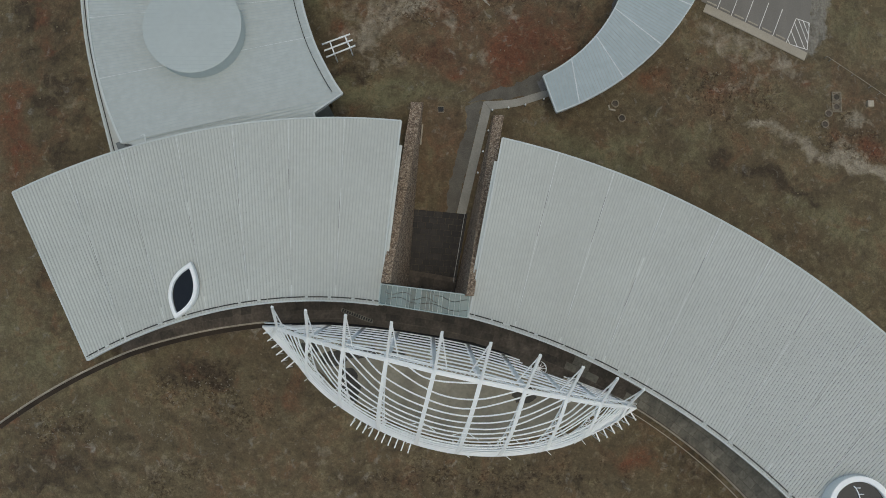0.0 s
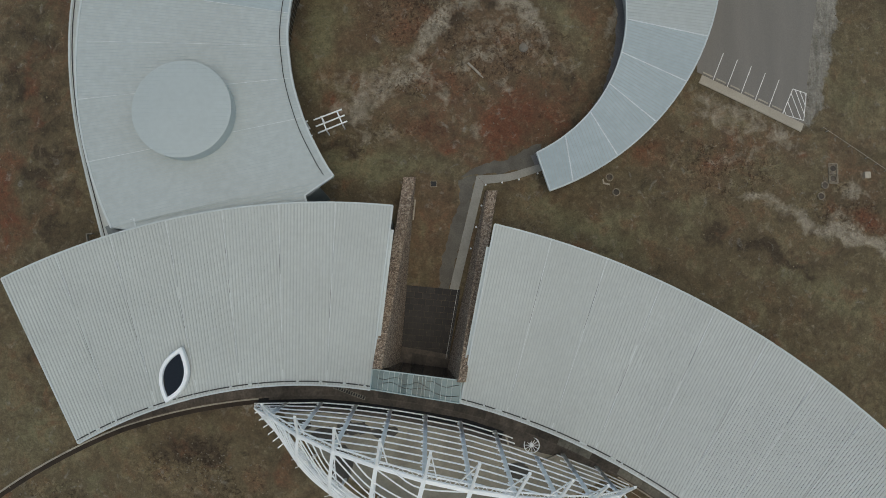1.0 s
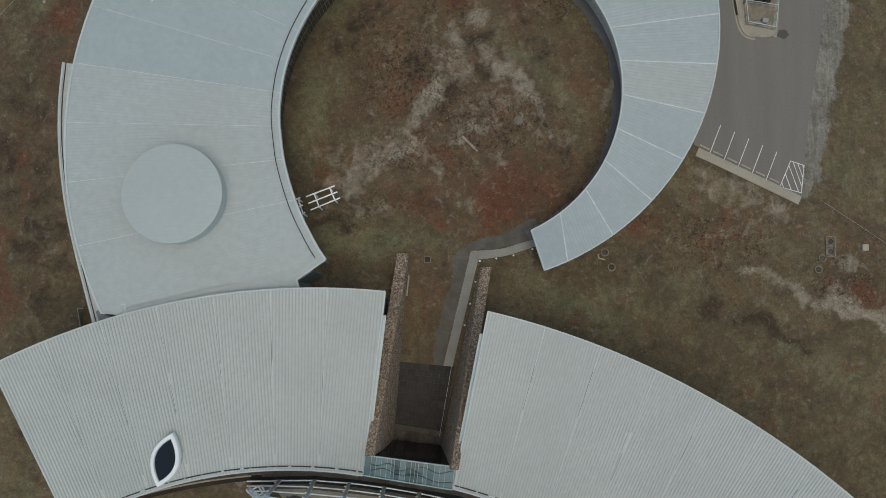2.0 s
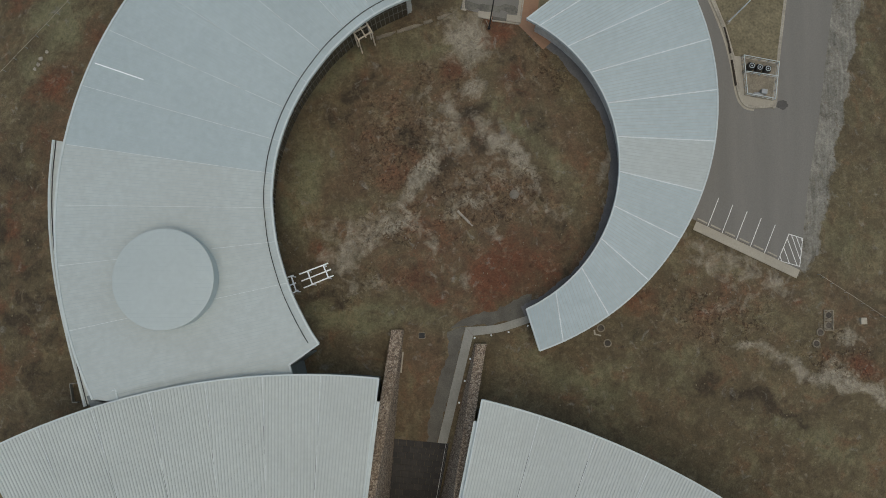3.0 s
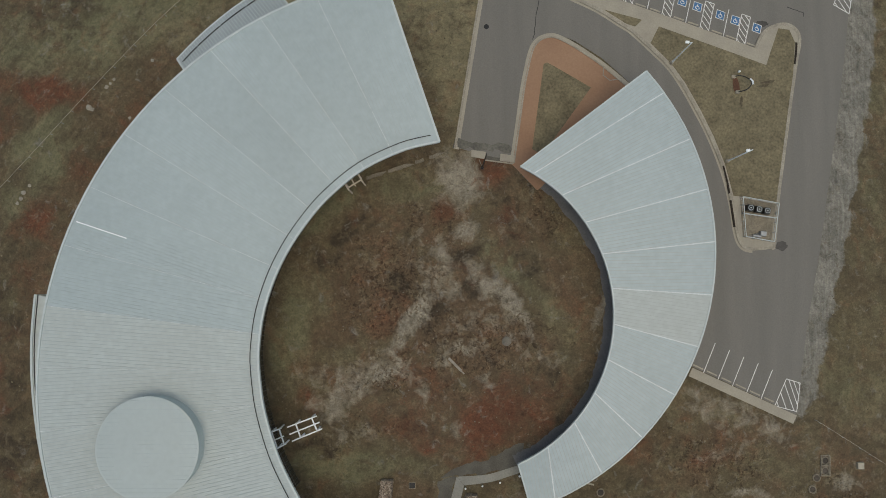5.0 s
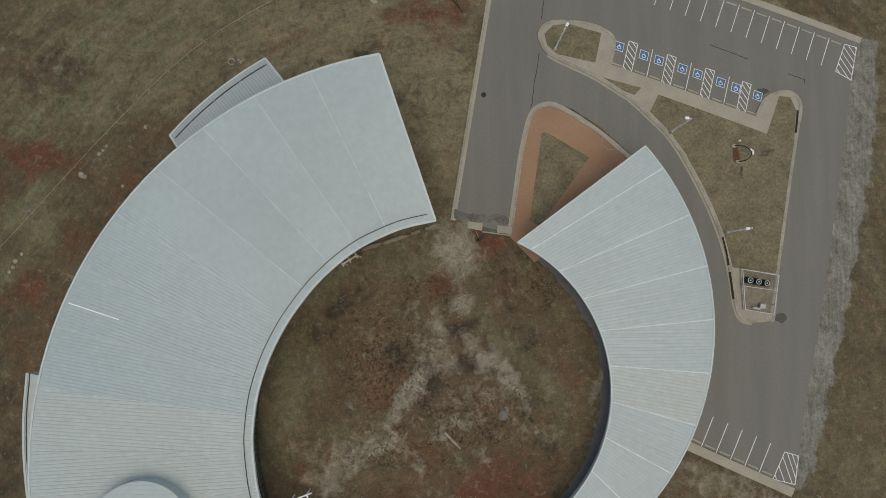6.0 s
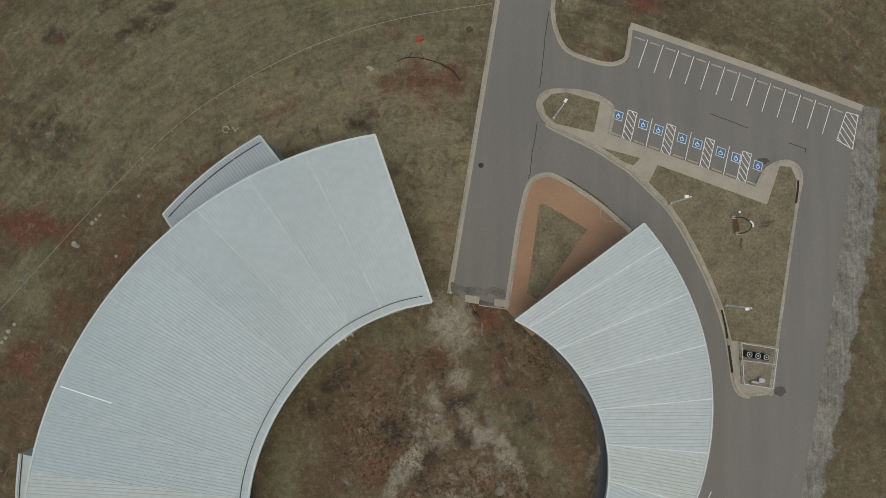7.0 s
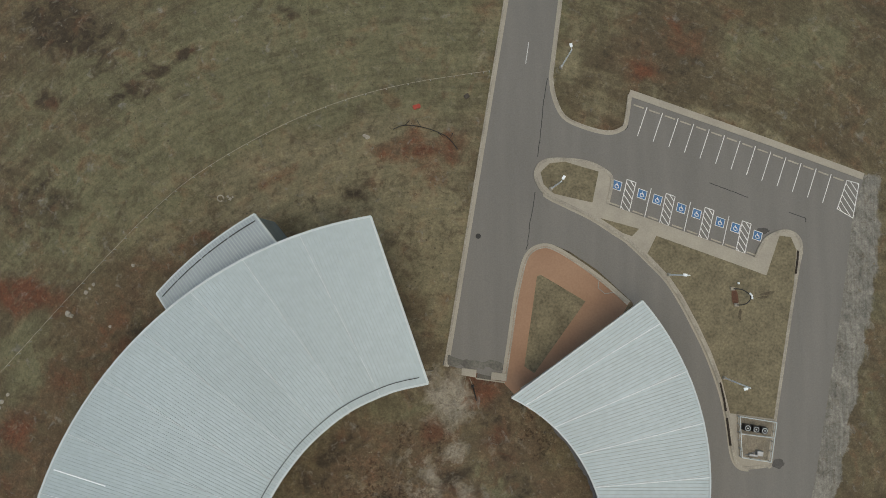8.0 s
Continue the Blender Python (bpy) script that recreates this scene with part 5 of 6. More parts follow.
def terrace_slabs():
    own = tagged(new("terrace_paving"), "large brown terrace slabs with joints", "pavement", kind="structure")
    rng = random.Random(3)
    for row, (r0, r1) in enumerate(((0.3, 1.5), (1.56, 3.0), (3.06, 4.6), (4.66, 6.3), (6.36, 8.2))):
        a = 108.8
        while a > 41:
            w = rng.uniform(0.75, 1.5)
            q = [circle_at(TC, TR + r, b) for r, b in ((r0, a), (r1, a), (r1, a - w + 0.03), (r0, a - w + 0.03))]
            h = 0.315 + rng.uniform(0, 0.012)
            verts = [(x, y, ground_z(x, y) + h) for x, y in q] + [(x, y, ground_z(x, y) + 0.2) for x, y in q]
            mesh_object("paving_slab", verts, [(3, 2, 1, 0), (1, 5, 4, 0), (2, 6, 5, 1), (3, 7, 6, 2), (0, 4, 7, 3)], PAVER_GREY if a + rng.uniform(-6, 6) < 62 else PAVER, own)
            a -= w


for span in ([a for a in arc_a if circle_at(TC, TR, a)[0] < -31.5], [a for a in arc_a if circle_at(TC, TR, a)[0] > 26.0]):
    ribbon("retaining_wall", [(x, y - 0.9 * min(1.5, max(0.0, (-56 - x) / 16))) for x, y in (circle_at(TC, TR, a) for a in span)], 0.24, -0.6, 0.55, KERB, "low curved concrete retaining wall", "wall")
under = [circle_at(TC, TR + 0.1, a) for a in arc_a if -32.5 < circle_at(TC, TR, a)[0] < 26.5]
slab("terrace", under + [(24.5, -15.0), (16.0, -12.2), (7.2, -9.9), (0.7, -8.1), (-5.2, -7.0), (-10.8, -6.0), (-16.3, -5.3), (-24.0, -4.5), (-32.0, -4.4)], -0.3, 0.304, PAVER, "brown stone terrace between the halls and the dome", "terrace")
ribbon("soil_strip", [(x, y - 0.9 * min(1.5, max(0.0, (-56 - x) / 16))) for x, y in (circle_at(TC, TR - 0.5, a) for a in arc_a) if x < -31.5], 0.75, -0.2, 0.03, SOIL_DARK, "dark soil strip along the retaining wall", "soil")
ribbon("soil_edge", [circle_at(TC, TR - 1.0, a) for a in arc_a if a < 68], 0.14, -0.1, 0.12, CONCRETE, "thin buried concrete edging", "kerb")
slotted = tagged(new("slotted_drain"), "dark slotted drain with stone bars across the terrace", "drain")
ribbon("channel", [(-20.6, -0.4), (-15.6, -2.3)], 0.5, 0.3, 0.345, DARK, parent=slotted)
for j in range(14):
    p = Vector((-20.6, -0.4)).lerp(Vector((-15.6, -2.3)), j / 13)
    ribbon("bar", [(p.x - 0.1, p.y - 0.26), (p.x + 0.1, p.y + 0.26)], 0.16, 0.3, 0.375, PAVER_GREY, parent=slotted)
for side in (-1, 1):
    ribbon("rim", [(-20.6 - 0.1 * side, -0.4 - 0.27 * side), (-15.6 - 0.1 * side, -2.3 - 0.27 * side)], 0.08, 0.3, 0.38, PAVER_GREY, parent=slotted)

# ------------------------------------------------------------------ half-dome hall of white steel
TIPS = [(-26.6, -0.6, 21.5), (-20.8, -1.3, 28.4), (-15.3, -2.0, 32.8), (-9.8, -2.9, 35.5), (-4.2, -4.0, 36.8), (1.1, -5.2, 36.9), (6.7, -6.6, 35.2), (12.1, -8.1, 31.8), (17.1, -9.7, 27.6), (22.4, -11.7, 20.1)]
RIDGE = [(-27.9, -3.2, 13.0), (-22.0, -4.7, 20.5), (-16.6, -5.9, 25.3), (-10.9, -7.1, 28.3), (-5.1, -8.5, 29.6), (0.4, -9.7, 29.5), (5.9, -11.0, 27.6), (11.5, -12.2, 24.5), (16.9, -13.5, 19.5), (22.3, -14.7, 12.0)]
W_END, E_END = (-32.0, -3.0, 5.0), (25.5, -15.7, 5.0)
FEET_ANGLES = [212.5, 226.4, 235.6, 244.6, 252.9, 261.5, 270.2, 279.4, 288.0, 297.6]
FC, FR, RING_Z = (3.29, 16.8), 39.15, 5.0


def half_dome():
    own = thing("half_dome", "half-dome of white painted steel ribs and hoops, open between", "steel dome")
    ridge = [Vector(W_END)] + [Vector(p) for p in RIDGE] + [Vector(E_END)]

    def ridge_at(z):
        """The two points of the ridge line at a height."""
        out = []
        for seq in (ridge[:6], ridge[:5:-1]):
            for p, q in zip(seq, seq[1:]):
                if p.z <= z <= q.z:
                    out.append(p.lerp(q, (z - p.z) / (q.z - p.z)))
                    break
        return out

    PHI = radians(62)

    def rib_point(k, z):
        """Along rib k from the foot to the ridge, at a height."""
        foot = Vector((*circle_at(FC, FR, FEET_ANGLES[k]), RING_Z))
        top = Vector(RIDGE[k])
        s = (z - RING_Z) / (top.z - RING_Z)
        phi = math.asin(max(0.0, min(1.0, s * math.sin(PHI))))
        d = (1 - math.cos(phi)) / (1 - math.cos(PHI))
        p = foot.lerp(top, d)
        p.z = z
        return p

    # ribs: a pair of chords with lacing, running on as a mast past the ridge
    for k in range(10):
        top, tip = Vector(RIDGE[k]), Vector(TIPS[k])
        zs = [RING_Z + (top.z - RING_Z) * j / 14 for j in range(15)]
        line = [rib_point(k, z) for z in zs]
        foot = line[0]
        tangent = (Vector(RIDGE[min(k + 1, 9)]) - Vector(RIDGE[max(k - 1, 0)])).normalized()
        inner = [p - (p - Vector((-2.5, -10.0, -3.0))).normalized() * (0.4 + 1.3 * math.sin(math.pi * j / 14)) for j, p in enumerate(line)]
        bm = bmesh.new()
        for p, q in zip(line, line[1:]):
            for sd in (-0.2, 0.2):
                add_box(bm, p + tangent * sd, q + tangent * sd, 0.14, 0.18)
            add_box(bm, p - tangent * 0.2, q + tangent * 0.2, 0.06, 0.06)
            add_box(bm, p + tangent * 0.2, q - tangent * 0.2, 0.06, 0.06)
        for p, q in zip(line[5:], line[6:]):
            add_box(bm, p, q, 0.42, 0.07)
        rib = part("rib", bm, WHITE, own)
        bm = bmesh.new()
        for p, q in zip(inner, inner[1:]):
            add_box(bm, p, q, 0.15, 0.15)
        part("rib_chord", bm, WHITE, rib)
        bm = bmesh.new()
        for j in range(14):
            add_box(bm, line[j], inner[j + 1], 0.1, 0.1)
            add_box(bm, inner[j], line[j + 1], 0.1, 0.1)
        part("rib_lacing", bm, WHITE, rib)
        bm = bmesh.new()
        add_box(bm, top, tip, 0.34, 0.3)
        bmesh.ops.bevel(bm, geom=bm.edges[:], offset=0.03, segments=1, affect="EDGES")
        mast = part("mast", bm, WHITE, own)
        bm = bmesh.new()
        low = top + tangent * (1.5 if k < 5 else -1.5) + Vector((0, 0.4, -0.5))
        add_box(bm, low, tip, 0.14, 0.14)
        for f in (0.3, 0.55, 0.75):
            add_box(bm, low.lerp(tip, f), top.lerp(tip, f + 0.08), 0.08, 0.08)
        part("mast_strut", bm, WHITE, mast)
        bm = bmesh.new()
        add_box(bm, (foot.x, foot.y, ground_z(foot.x, foot.y) - 0.3), foot, 0.35, 0.35, up=(1, 0, 0))
        part("foot_post", bm, WHITE, own)
        # side braces of the mast
        for sgn in (-1, 1):
            for frac, reach in ((0.72, 1.8), (0.45, 1.6)):
                z = RING_Z + (top.z - RING_Z) * frac
                p = rib_point(k, z)
                bm = bmesh.new()
                add_box(bm, p + Vector((0, 0, -0.2)), p + tangent * sgn * reach + Vector((0, -0.9, -1.0)), 0.08, 0.08)
                part("brace", bm, WHITE, rib)

    # ridge truss: three tubes with lacing
    chords = [Vector((0, 0, 0)), Vector((0.12, 0.5, -0.25)), Vector((-0.1, -0.15, -1.1))]
    for off in chords:
        bm = bmesh.new()
        add_tube(bm, [p + off for p in ridge], 0.12, 8)
        part("ridge_tube", bm, WHITE, own)
    for p, q in zip(ridge[1:-1], ridge[2:-1]):
        bm = bmesh.new()
        low = Vector((0.0, -0.2, -0.35))
        add_box(bm, p + low, q + low, 0.6, 0.1)
        part("ridge_plate", bm, WHITE, own)
    for off in chords[1:2]:
        bm = bmesh.new()
        for p, q in zip(ridge[1:-1], ridge[2:-1]):
            for j in range(5):
                a, m, b = p.lerp(q, j / 5), p.lerp(q, (j + 0.5) / 5), p.lerp(q, (j + 1) / 5)
                add_box(bm, a, m + off, 0.07, 0.07)
                add_box(bm, m + off, b, 0.07, 0.07)
        part("ridge_lacing", bm, WHITE, own)

    def hoop(z):
        """A hoop of the south shell at a height."""
        ends = ridge_at(z)
        ks = [k for k in range(10) if RIDGE[k][2] > z + 0.3]
        ks = [k for k in ks if min((rib_point(k, z) - e).length for e in ends) > 3.2]
        pts = [ends[0]] + [rib_point(k, z) for k in ks] + [ends[1]]
        out = []
        n = len(pts)
        for j in range(n - 1):
            p0, p1, p2, p3 = pts[max(j - 1, 0)], pts[j], pts[j + 1], pts[min(j + 2, n - 1)]
            for s in range(5):
                t = s / 5
                out.append(0.5 * ((2 * p1) + (p2 - p0) * t + (2 * p0 - 5 * p1 + 4 * p2 - p3) * t * t + (3 * p1 - p0 - 3 * p2 + p3) * t ** 3))
        out.append(pts[-1])
        return out

    zs = [RING_Z + 1.08 * j for j in range(24)]
    for j, z in enumerate(zs):
        if z > 29.0:
            continue
        pts = hoop(z)
        bm = bmesh.new()
        add_tube(bm, pts, 0.1 if j else 0.24, 6)
        part("hoop", bm, WHITE, own)
        if j in (1, 2, 4, 6, 9):
            bm = bmesh.new()
            add_tube(bm, [v - (v - Vector((-2.5, -10.0, -3.0))).normalized() * 1.2 for v in pts], 0.05, 5)
            part("inner_hoop", bm, WHITE, own)
    for z, off in ((2.0, 0.15), (3.4, 0.1), (6.0, 0.0)):
        bm = bmesh.new()
        ring = [Vector((*circle_at(FC, FR + off, a), z)) for a in np.linspace(210.4, 300.3, 50)]
        add_tube(bm, ring, 0.14, 6)
        part("base_ring", bm, WHITE, own)

    # north lattice wall: columns and rails
    BASE_X = [-33.8, -22.8, -16.3, -10.8, -5.2, 0.7, 7.2, 16.0, 22.0, 28.0]
    BASE_Y = [-3.0, -2.8, -3.3, -4.0, -4.9, -6.1, -8.0, -11.3, -13.6, -16.4]
    def wall_point(u, f):
        """u along the wall, f the height from the ground to the ridge."""
        x = -33.8 + (28.0 + 33.8) * u
        base = Vector((x, float(np.interp(x, BASE_X, BASE_Y)), 0))
        base.z = ground_z(base.x, base.y)
        t = u * 11
        j = min(int(t), 10)
        top = ridge[j].lerp(ridge[j + 1], t - j)
        return base.lerp(top, f)

    for k in range(1, 11):
        u = k / 11
        x0 = wall_point(u, 0).x
        a, b = wall_point(u, 0.32 if 8.6 < x0 < 14.6 else 0.03), wall_point(u, 1)
        bm = bmesh.new()
        add_box(bm, a, b, 0.62, 0.1, up=(0, 1, 0.15))
        column = part("wall_column", bm, WHITE, own)
        n = int((b - a).length / 2.1)
        for j in range(1, n):
            p = a.lerp(b, j / n) + Vector((-0.3, 0.12, 0))
            bm = bmesh.new()
            add_box(bm, p - Vector((0.22, 0, 0)), p + Vector((0.1, 0, 0)), 0.16, 0.1)
            part("bracket", bm, WHITE, column)
    for j in range(10):
        z = 0.0 + 3.0 * j
        pts = []
        for i in range(45):
            u = i / 44
            lo, hi = wall_point(u, 0), wall_point(u, 1)
            if hi.z > z + 0.2:
                pts.append(lo.lerp(hi, max(0.0, (z - lo.z) / (hi.z - lo.z))))
        # the doorway leaves a gap in the lowest rails
        runs = [[p for p in pts if p.x < 8.6], [p for p in pts if p.x > 14.6]] if z < 5 else [pts]
        for run in runs:
            if len(run) < 3:
                continue
            bm = bmesh.new()
            add_tube(bm, run, 0.11, 6)
            part("wall_rail", bm, WHITE, own)

    # short bars that stand out of the base ring
    for a0, a1, n in ((210.3, 219.4, 6), (238.2, 251.9, 10), (294.2, 303.3, 6)):
        for j in range(n):
            a = a0 + (a1 - a0) * j / (n - 1)
            bm = bmesh.new()
            add_box(bm, (*circle_at(FC, FR + 0.5, a), 2.4), (*circle_at(FC, FR + 2.5, a), 2.2), 0.2, 0.2)
            add_box(bm, (*circle_at(FC, FR + 2.3, a), ground_z(*circle_at(FC, FR + 2.3, a))), (*circle_at(FC, FR + 2.3, a), 2.2), 0.12, 0.12, up=(1, 0, 0))
            add_box(bm, (*circle_at(FC, FR - 0.2, a), 3.4), (*circle_at(FC, FR + 1.0, a), 2.4), 0.1, 0.1)
            part("outrigger", bm, WHITE, own)
    return own


half_dome()
floor_poly = [circle_at(FC, FR - 0.4, a) for a in np.linspace(210, 302, 40)] + [(24.0, -14.3), (16.0, -11.8), (7.2, -9.4), (0.7, -7.6), (-5.2, -6.5), (-10.8, -5.5), (-16.3, -4.8), (-24.0, -4.0), (-32.0, -3.9)]
slab("dome_floor", floor_poly, -0.3, 0.05, STAGE, "tan concrete floor with dark stains under the dome", "floor")
STAIN = material("damp_stain", (0.085, 0.075, 0.062), 0.6, 0.0, 0.5, 0.5, 3.0)
for x, y, a, b, k in ((-22.0, -8.2, 2.6, 1.2, 3), (-17.5, -7.2, 3.0, 1.1, 4), (-12.5, -7.9, 2.2, 0.9, 5), (-19.5, -13.0, 1.8, 3.2, 6), (-26.0, -6.6, 1.6, 1.1, 7), (9.5, -14.5, 2.0, 1.5, 8)):
    slab("floor_stain", ragged([(x + a * math.cos(t), y + b * math.sin(t)) for t in (2 * math.pi * j / 16 for j in range(16))], 0.3, k, 0.5), 0.0, 0.056, STAIN, "dark damp stain on the dome floor", "stain")
# no well is dug here: its shade is a raised near-black strip
ribbon("well_shade_strip", [(-33.0, -2.9), (-22.7, -2.7), (-16.2, -3.3), (-10.7, -4.1), (-5.2, -5.0), (0.7, -6.1), (7.0, -8.2)], 1.7, 0.0, 0.34, WELL_SHADE, "raised black strip painting the light well's shade along the dome wall", "light well")
ribbon("door_surround", [(7.4, -8.4), (8.1, -11.0), (9.2, -12.4)], 0.3, 0.2, 0.6, CONCRETE, "pale door surround of the dome", "wall")
ribbon("door_surround", [(13.6, -12.9), (15.9, -11.9), (19.5, -13.4)], 0.3, 0.2, 0.6, CONCRETE, "pale door surround of the dome", "wall")


def wheel_emblem():
    own = thing("floor_medallion", "white spoked wheel medallion set in the terrace", "medallion")
    cx, cy = 11.7, -10.2
    z = ground_z(cx, cy) + 0.36
    bm = bmesh.new()
    add_tube(bm, [(cx + 1.25 * math.cos(a), cy + 1.25 * math.sin(a), z) for a in (2 * math.pi * j / 32 for j in range(33))], 0.09)
    part("rim", bm, WHITE, own)
    for j in range(12):
        a = math.pi * 2 * j / 12
        bm = bmesh.new()
        add_box(bm, (cx, cy, z), (cx + 1.2 * math.cos(a), cy + 1.2 * math.sin(a), z), 0.1, 0.06)
        part("spoke", bm, WHITE, own)
    bm = bmesh.new()
    bmesh.ops.create_cone(bm, cap_ends=True, segments=20, radius1=0.35, radius2=0.3, depth=0.12, matrix=Matrix.Translation((cx, cy, z + 0.02)))
    part("hub", bm, WHITE, own)


wheel_emblem()
terrace_slabs()

# ------------------------------------------------------------------ street furniture
def lamp_post():
    own = tagged(new("street_lamp"), "slim pale lamp post with a white box lantern", "street lamp", "street lamps")
    bm = bmesh.new()
    bmesh.ops.create_cone(bm, cap_ends=True, segments=16, radius1=0.32, radius2=0.28, depth=0.7, matrix=Matrix.Translation((0, 0, 0.3)))
    part("footing", bm, CONCRETE, own)
    bm = bmesh.new()
    bmesh.ops.create_cone(bm, cap_ends=True, segments=10, radius1=0.13, radius2=0.09, depth=8.9, matrix=Matrix.Translation((0, 0, 5.0)))
    pole = part("pole", bm, WHITE, own)
    bm = bmesh.new()
    add_box(bm, (0, 0, 9.35), (0.7, 0, 9.4), 0.08, 0.08)
    part("arm", bm, ROOF_EDGE, pole)
    bm = bmesh.new()
    add_box(bm, (0.4, 0, 9.45), (1.0, 0, 9.48), 0.42, 0.16)
    bmesh.ops.bevel(bm, geom=bm.edges[:], offset=0.03, segments=1, affect="EDGES")
    part("lantern", bm, WHITE, own, "white box lantern")
    return own


first_lamp = lamp_post()
lamp_spots = [(21.5, 135.8, 100), (19.6, 115.4, 60), (38.6, 101.6, 175), (47.5, 85.1, 190)]
first_lamp.matrix_basis = pose(21.5, 135.8, ground_z(21.5, 135.8), 0, 0, 100)
for x, y, a in lamp_spots[1:]:
    copy_thing(first_lamp, pose(x, y, ground_z(x, y) + (0.2 if x > 15 else 0), 0, 0, a))


def tall_pole():
    own = thing("mast_pole", "tall dark steel pole at the court entrance", "pole")
    x, y = 7.0, 83.7
    z = ground_z(x, y)
    bm = bmesh.new()
    bmesh.ops.create_cone(bm, cap_ends=True, segments=12, radius1=0.13, radius2=0.08, depth=11.6, matrix=Matrix.Translation((x, y, z + 5.7)))
    part("shaft", bm, DARK, own)
    bm = bmesh.new()
    bmesh.ops.create_cone(bm, cap_ends=True, segments=12, radius1=0.3, radius2=0.25, depth=0.4, matrix=Matrix.Translation((x, y, z + 0.15)))
    part("base_plate", bm, DARK, own)


tall_pole()


def service_yard():
    """Fenced yard with three fan units and a pump at the tip of the island."""
    corners = [(49.6, 79.1), (55.7, 78.1), (54.75, 71.8), (49.95, 72.6)]
    slab("yard_floor", corners, 0.0, 0.215, PIT_MAT, "stained concrete floor of the service yard", "floor")
    own = thing("yard_fence", "pale metal fence round the service yard", "fence")
    mid = [(49.85, 76.35), (55.35, 75.65)]
    for p, q in list(zip(corners, corners[1:] + corners[:1])) + [tuple(mid)]:
        n = max(2, int((Vector(q) - Vector(p)).length / 1.3))
        for j in range(n):
            x, y = Vector(p).lerp(Vector(q), j / n)
            g = ground_z(x, y) + 0.2
            bm = bmesh.new()
            add_box(bm, (x, y, g), (x, y, g + 1.2), 0.09, 0.09, up=(1, 0, 0))
            part("post", bm, GALV, own)
        pts = dense([p, q], 2.0)
        for h in (0.6, 1.2):
            zs = [ground_z(*r) + 0.2 + h for r in pts]
            part("rail", sweep(pts, 0.1 if h > 1.0 else 0.03, zs, [z + 0.08 for z in zs]), ROOF_EDGE, own)
    for (x, y) in ((50.85, 77.3), (52.25, 77.07), (53.65, 76.85)):
        g = ground_z(x, y) + 0.2
        unit = tagged(new("fan_unit"), "dark grey rooftop-style cooling unit with round white fan guard", "cooling unit", "cooling units")
        bm = bmesh.new()
        bmesh.ops.create_cube(bm, size=1.0, matrix=Matrix.Translation((x, y, g + 0.65)) @ Matrix.Rotation(radians(-9), 4, "Z") @ Matrix.Diagonal((1.0, 1.0, 1.3, 1)))
        bmesh.ops.bevel(bm, geom=bm.edges[:], offset=0.05, segments=1, affect="EDGES")
        casing = part("casing", bm, DARK, unit)
        bm = bmesh.new()
        add_tube(bm, [(x + 0.4 * math.cos(t), y + 0.4 * math.sin(t), g + 1.33) for t in (2 * math.pi * j / 20 for j in range(21))], 0.05, 5)
        part("fan_guard", bm, ROOF_EDGE, casing)
        bm = bmesh.new()
        bmesh.ops.create_cone(bm, cap_ends=True, segments=12, radius1=0.12, radius2=0.1, depth=0.1, matrix=Matrix.Translation((x, y, g + 1.34)))
        part("fan_hub", bm, ROOF_EDGE, casing)
    for x, y, a, b, c in ((53.1, 73.1, 1.0, 0.8, 0.9), (52.2, 72.75, 1.4, 0.4, 0.5)):
        g = ground_z(x, y) + 0.2
        unit = thing("pump_set", "pale blue-grey pump cabinet on the yard floor", "pump")
        bm = bmesh.new()
        bmesh.ops.create_cube(bm, size=1.0, matrix=Matrix.Translation((x, y, g + c / 2)) @ Matrix.Rotation(radians(-9), 4, "Z") @ Matrix.Diagonal((a, b, c, 1)))
        bmesh.ops.bevel(bm, geom=bm.edges[:], offset=0.06, segments=1, affect="EDGES")
        part("cabinet", bm, GALV, unit)
        bm = bmesh.new()
        add_tube(bm, [(x - a / 2, y, g + 0.2), (x - a / 2 - 0.5, y, g + 0.25), (x - a / 2 - 0.5, y - 0.1, g)], 0.07)
        part("pipe", bm, GALV, unit)


service_yard()


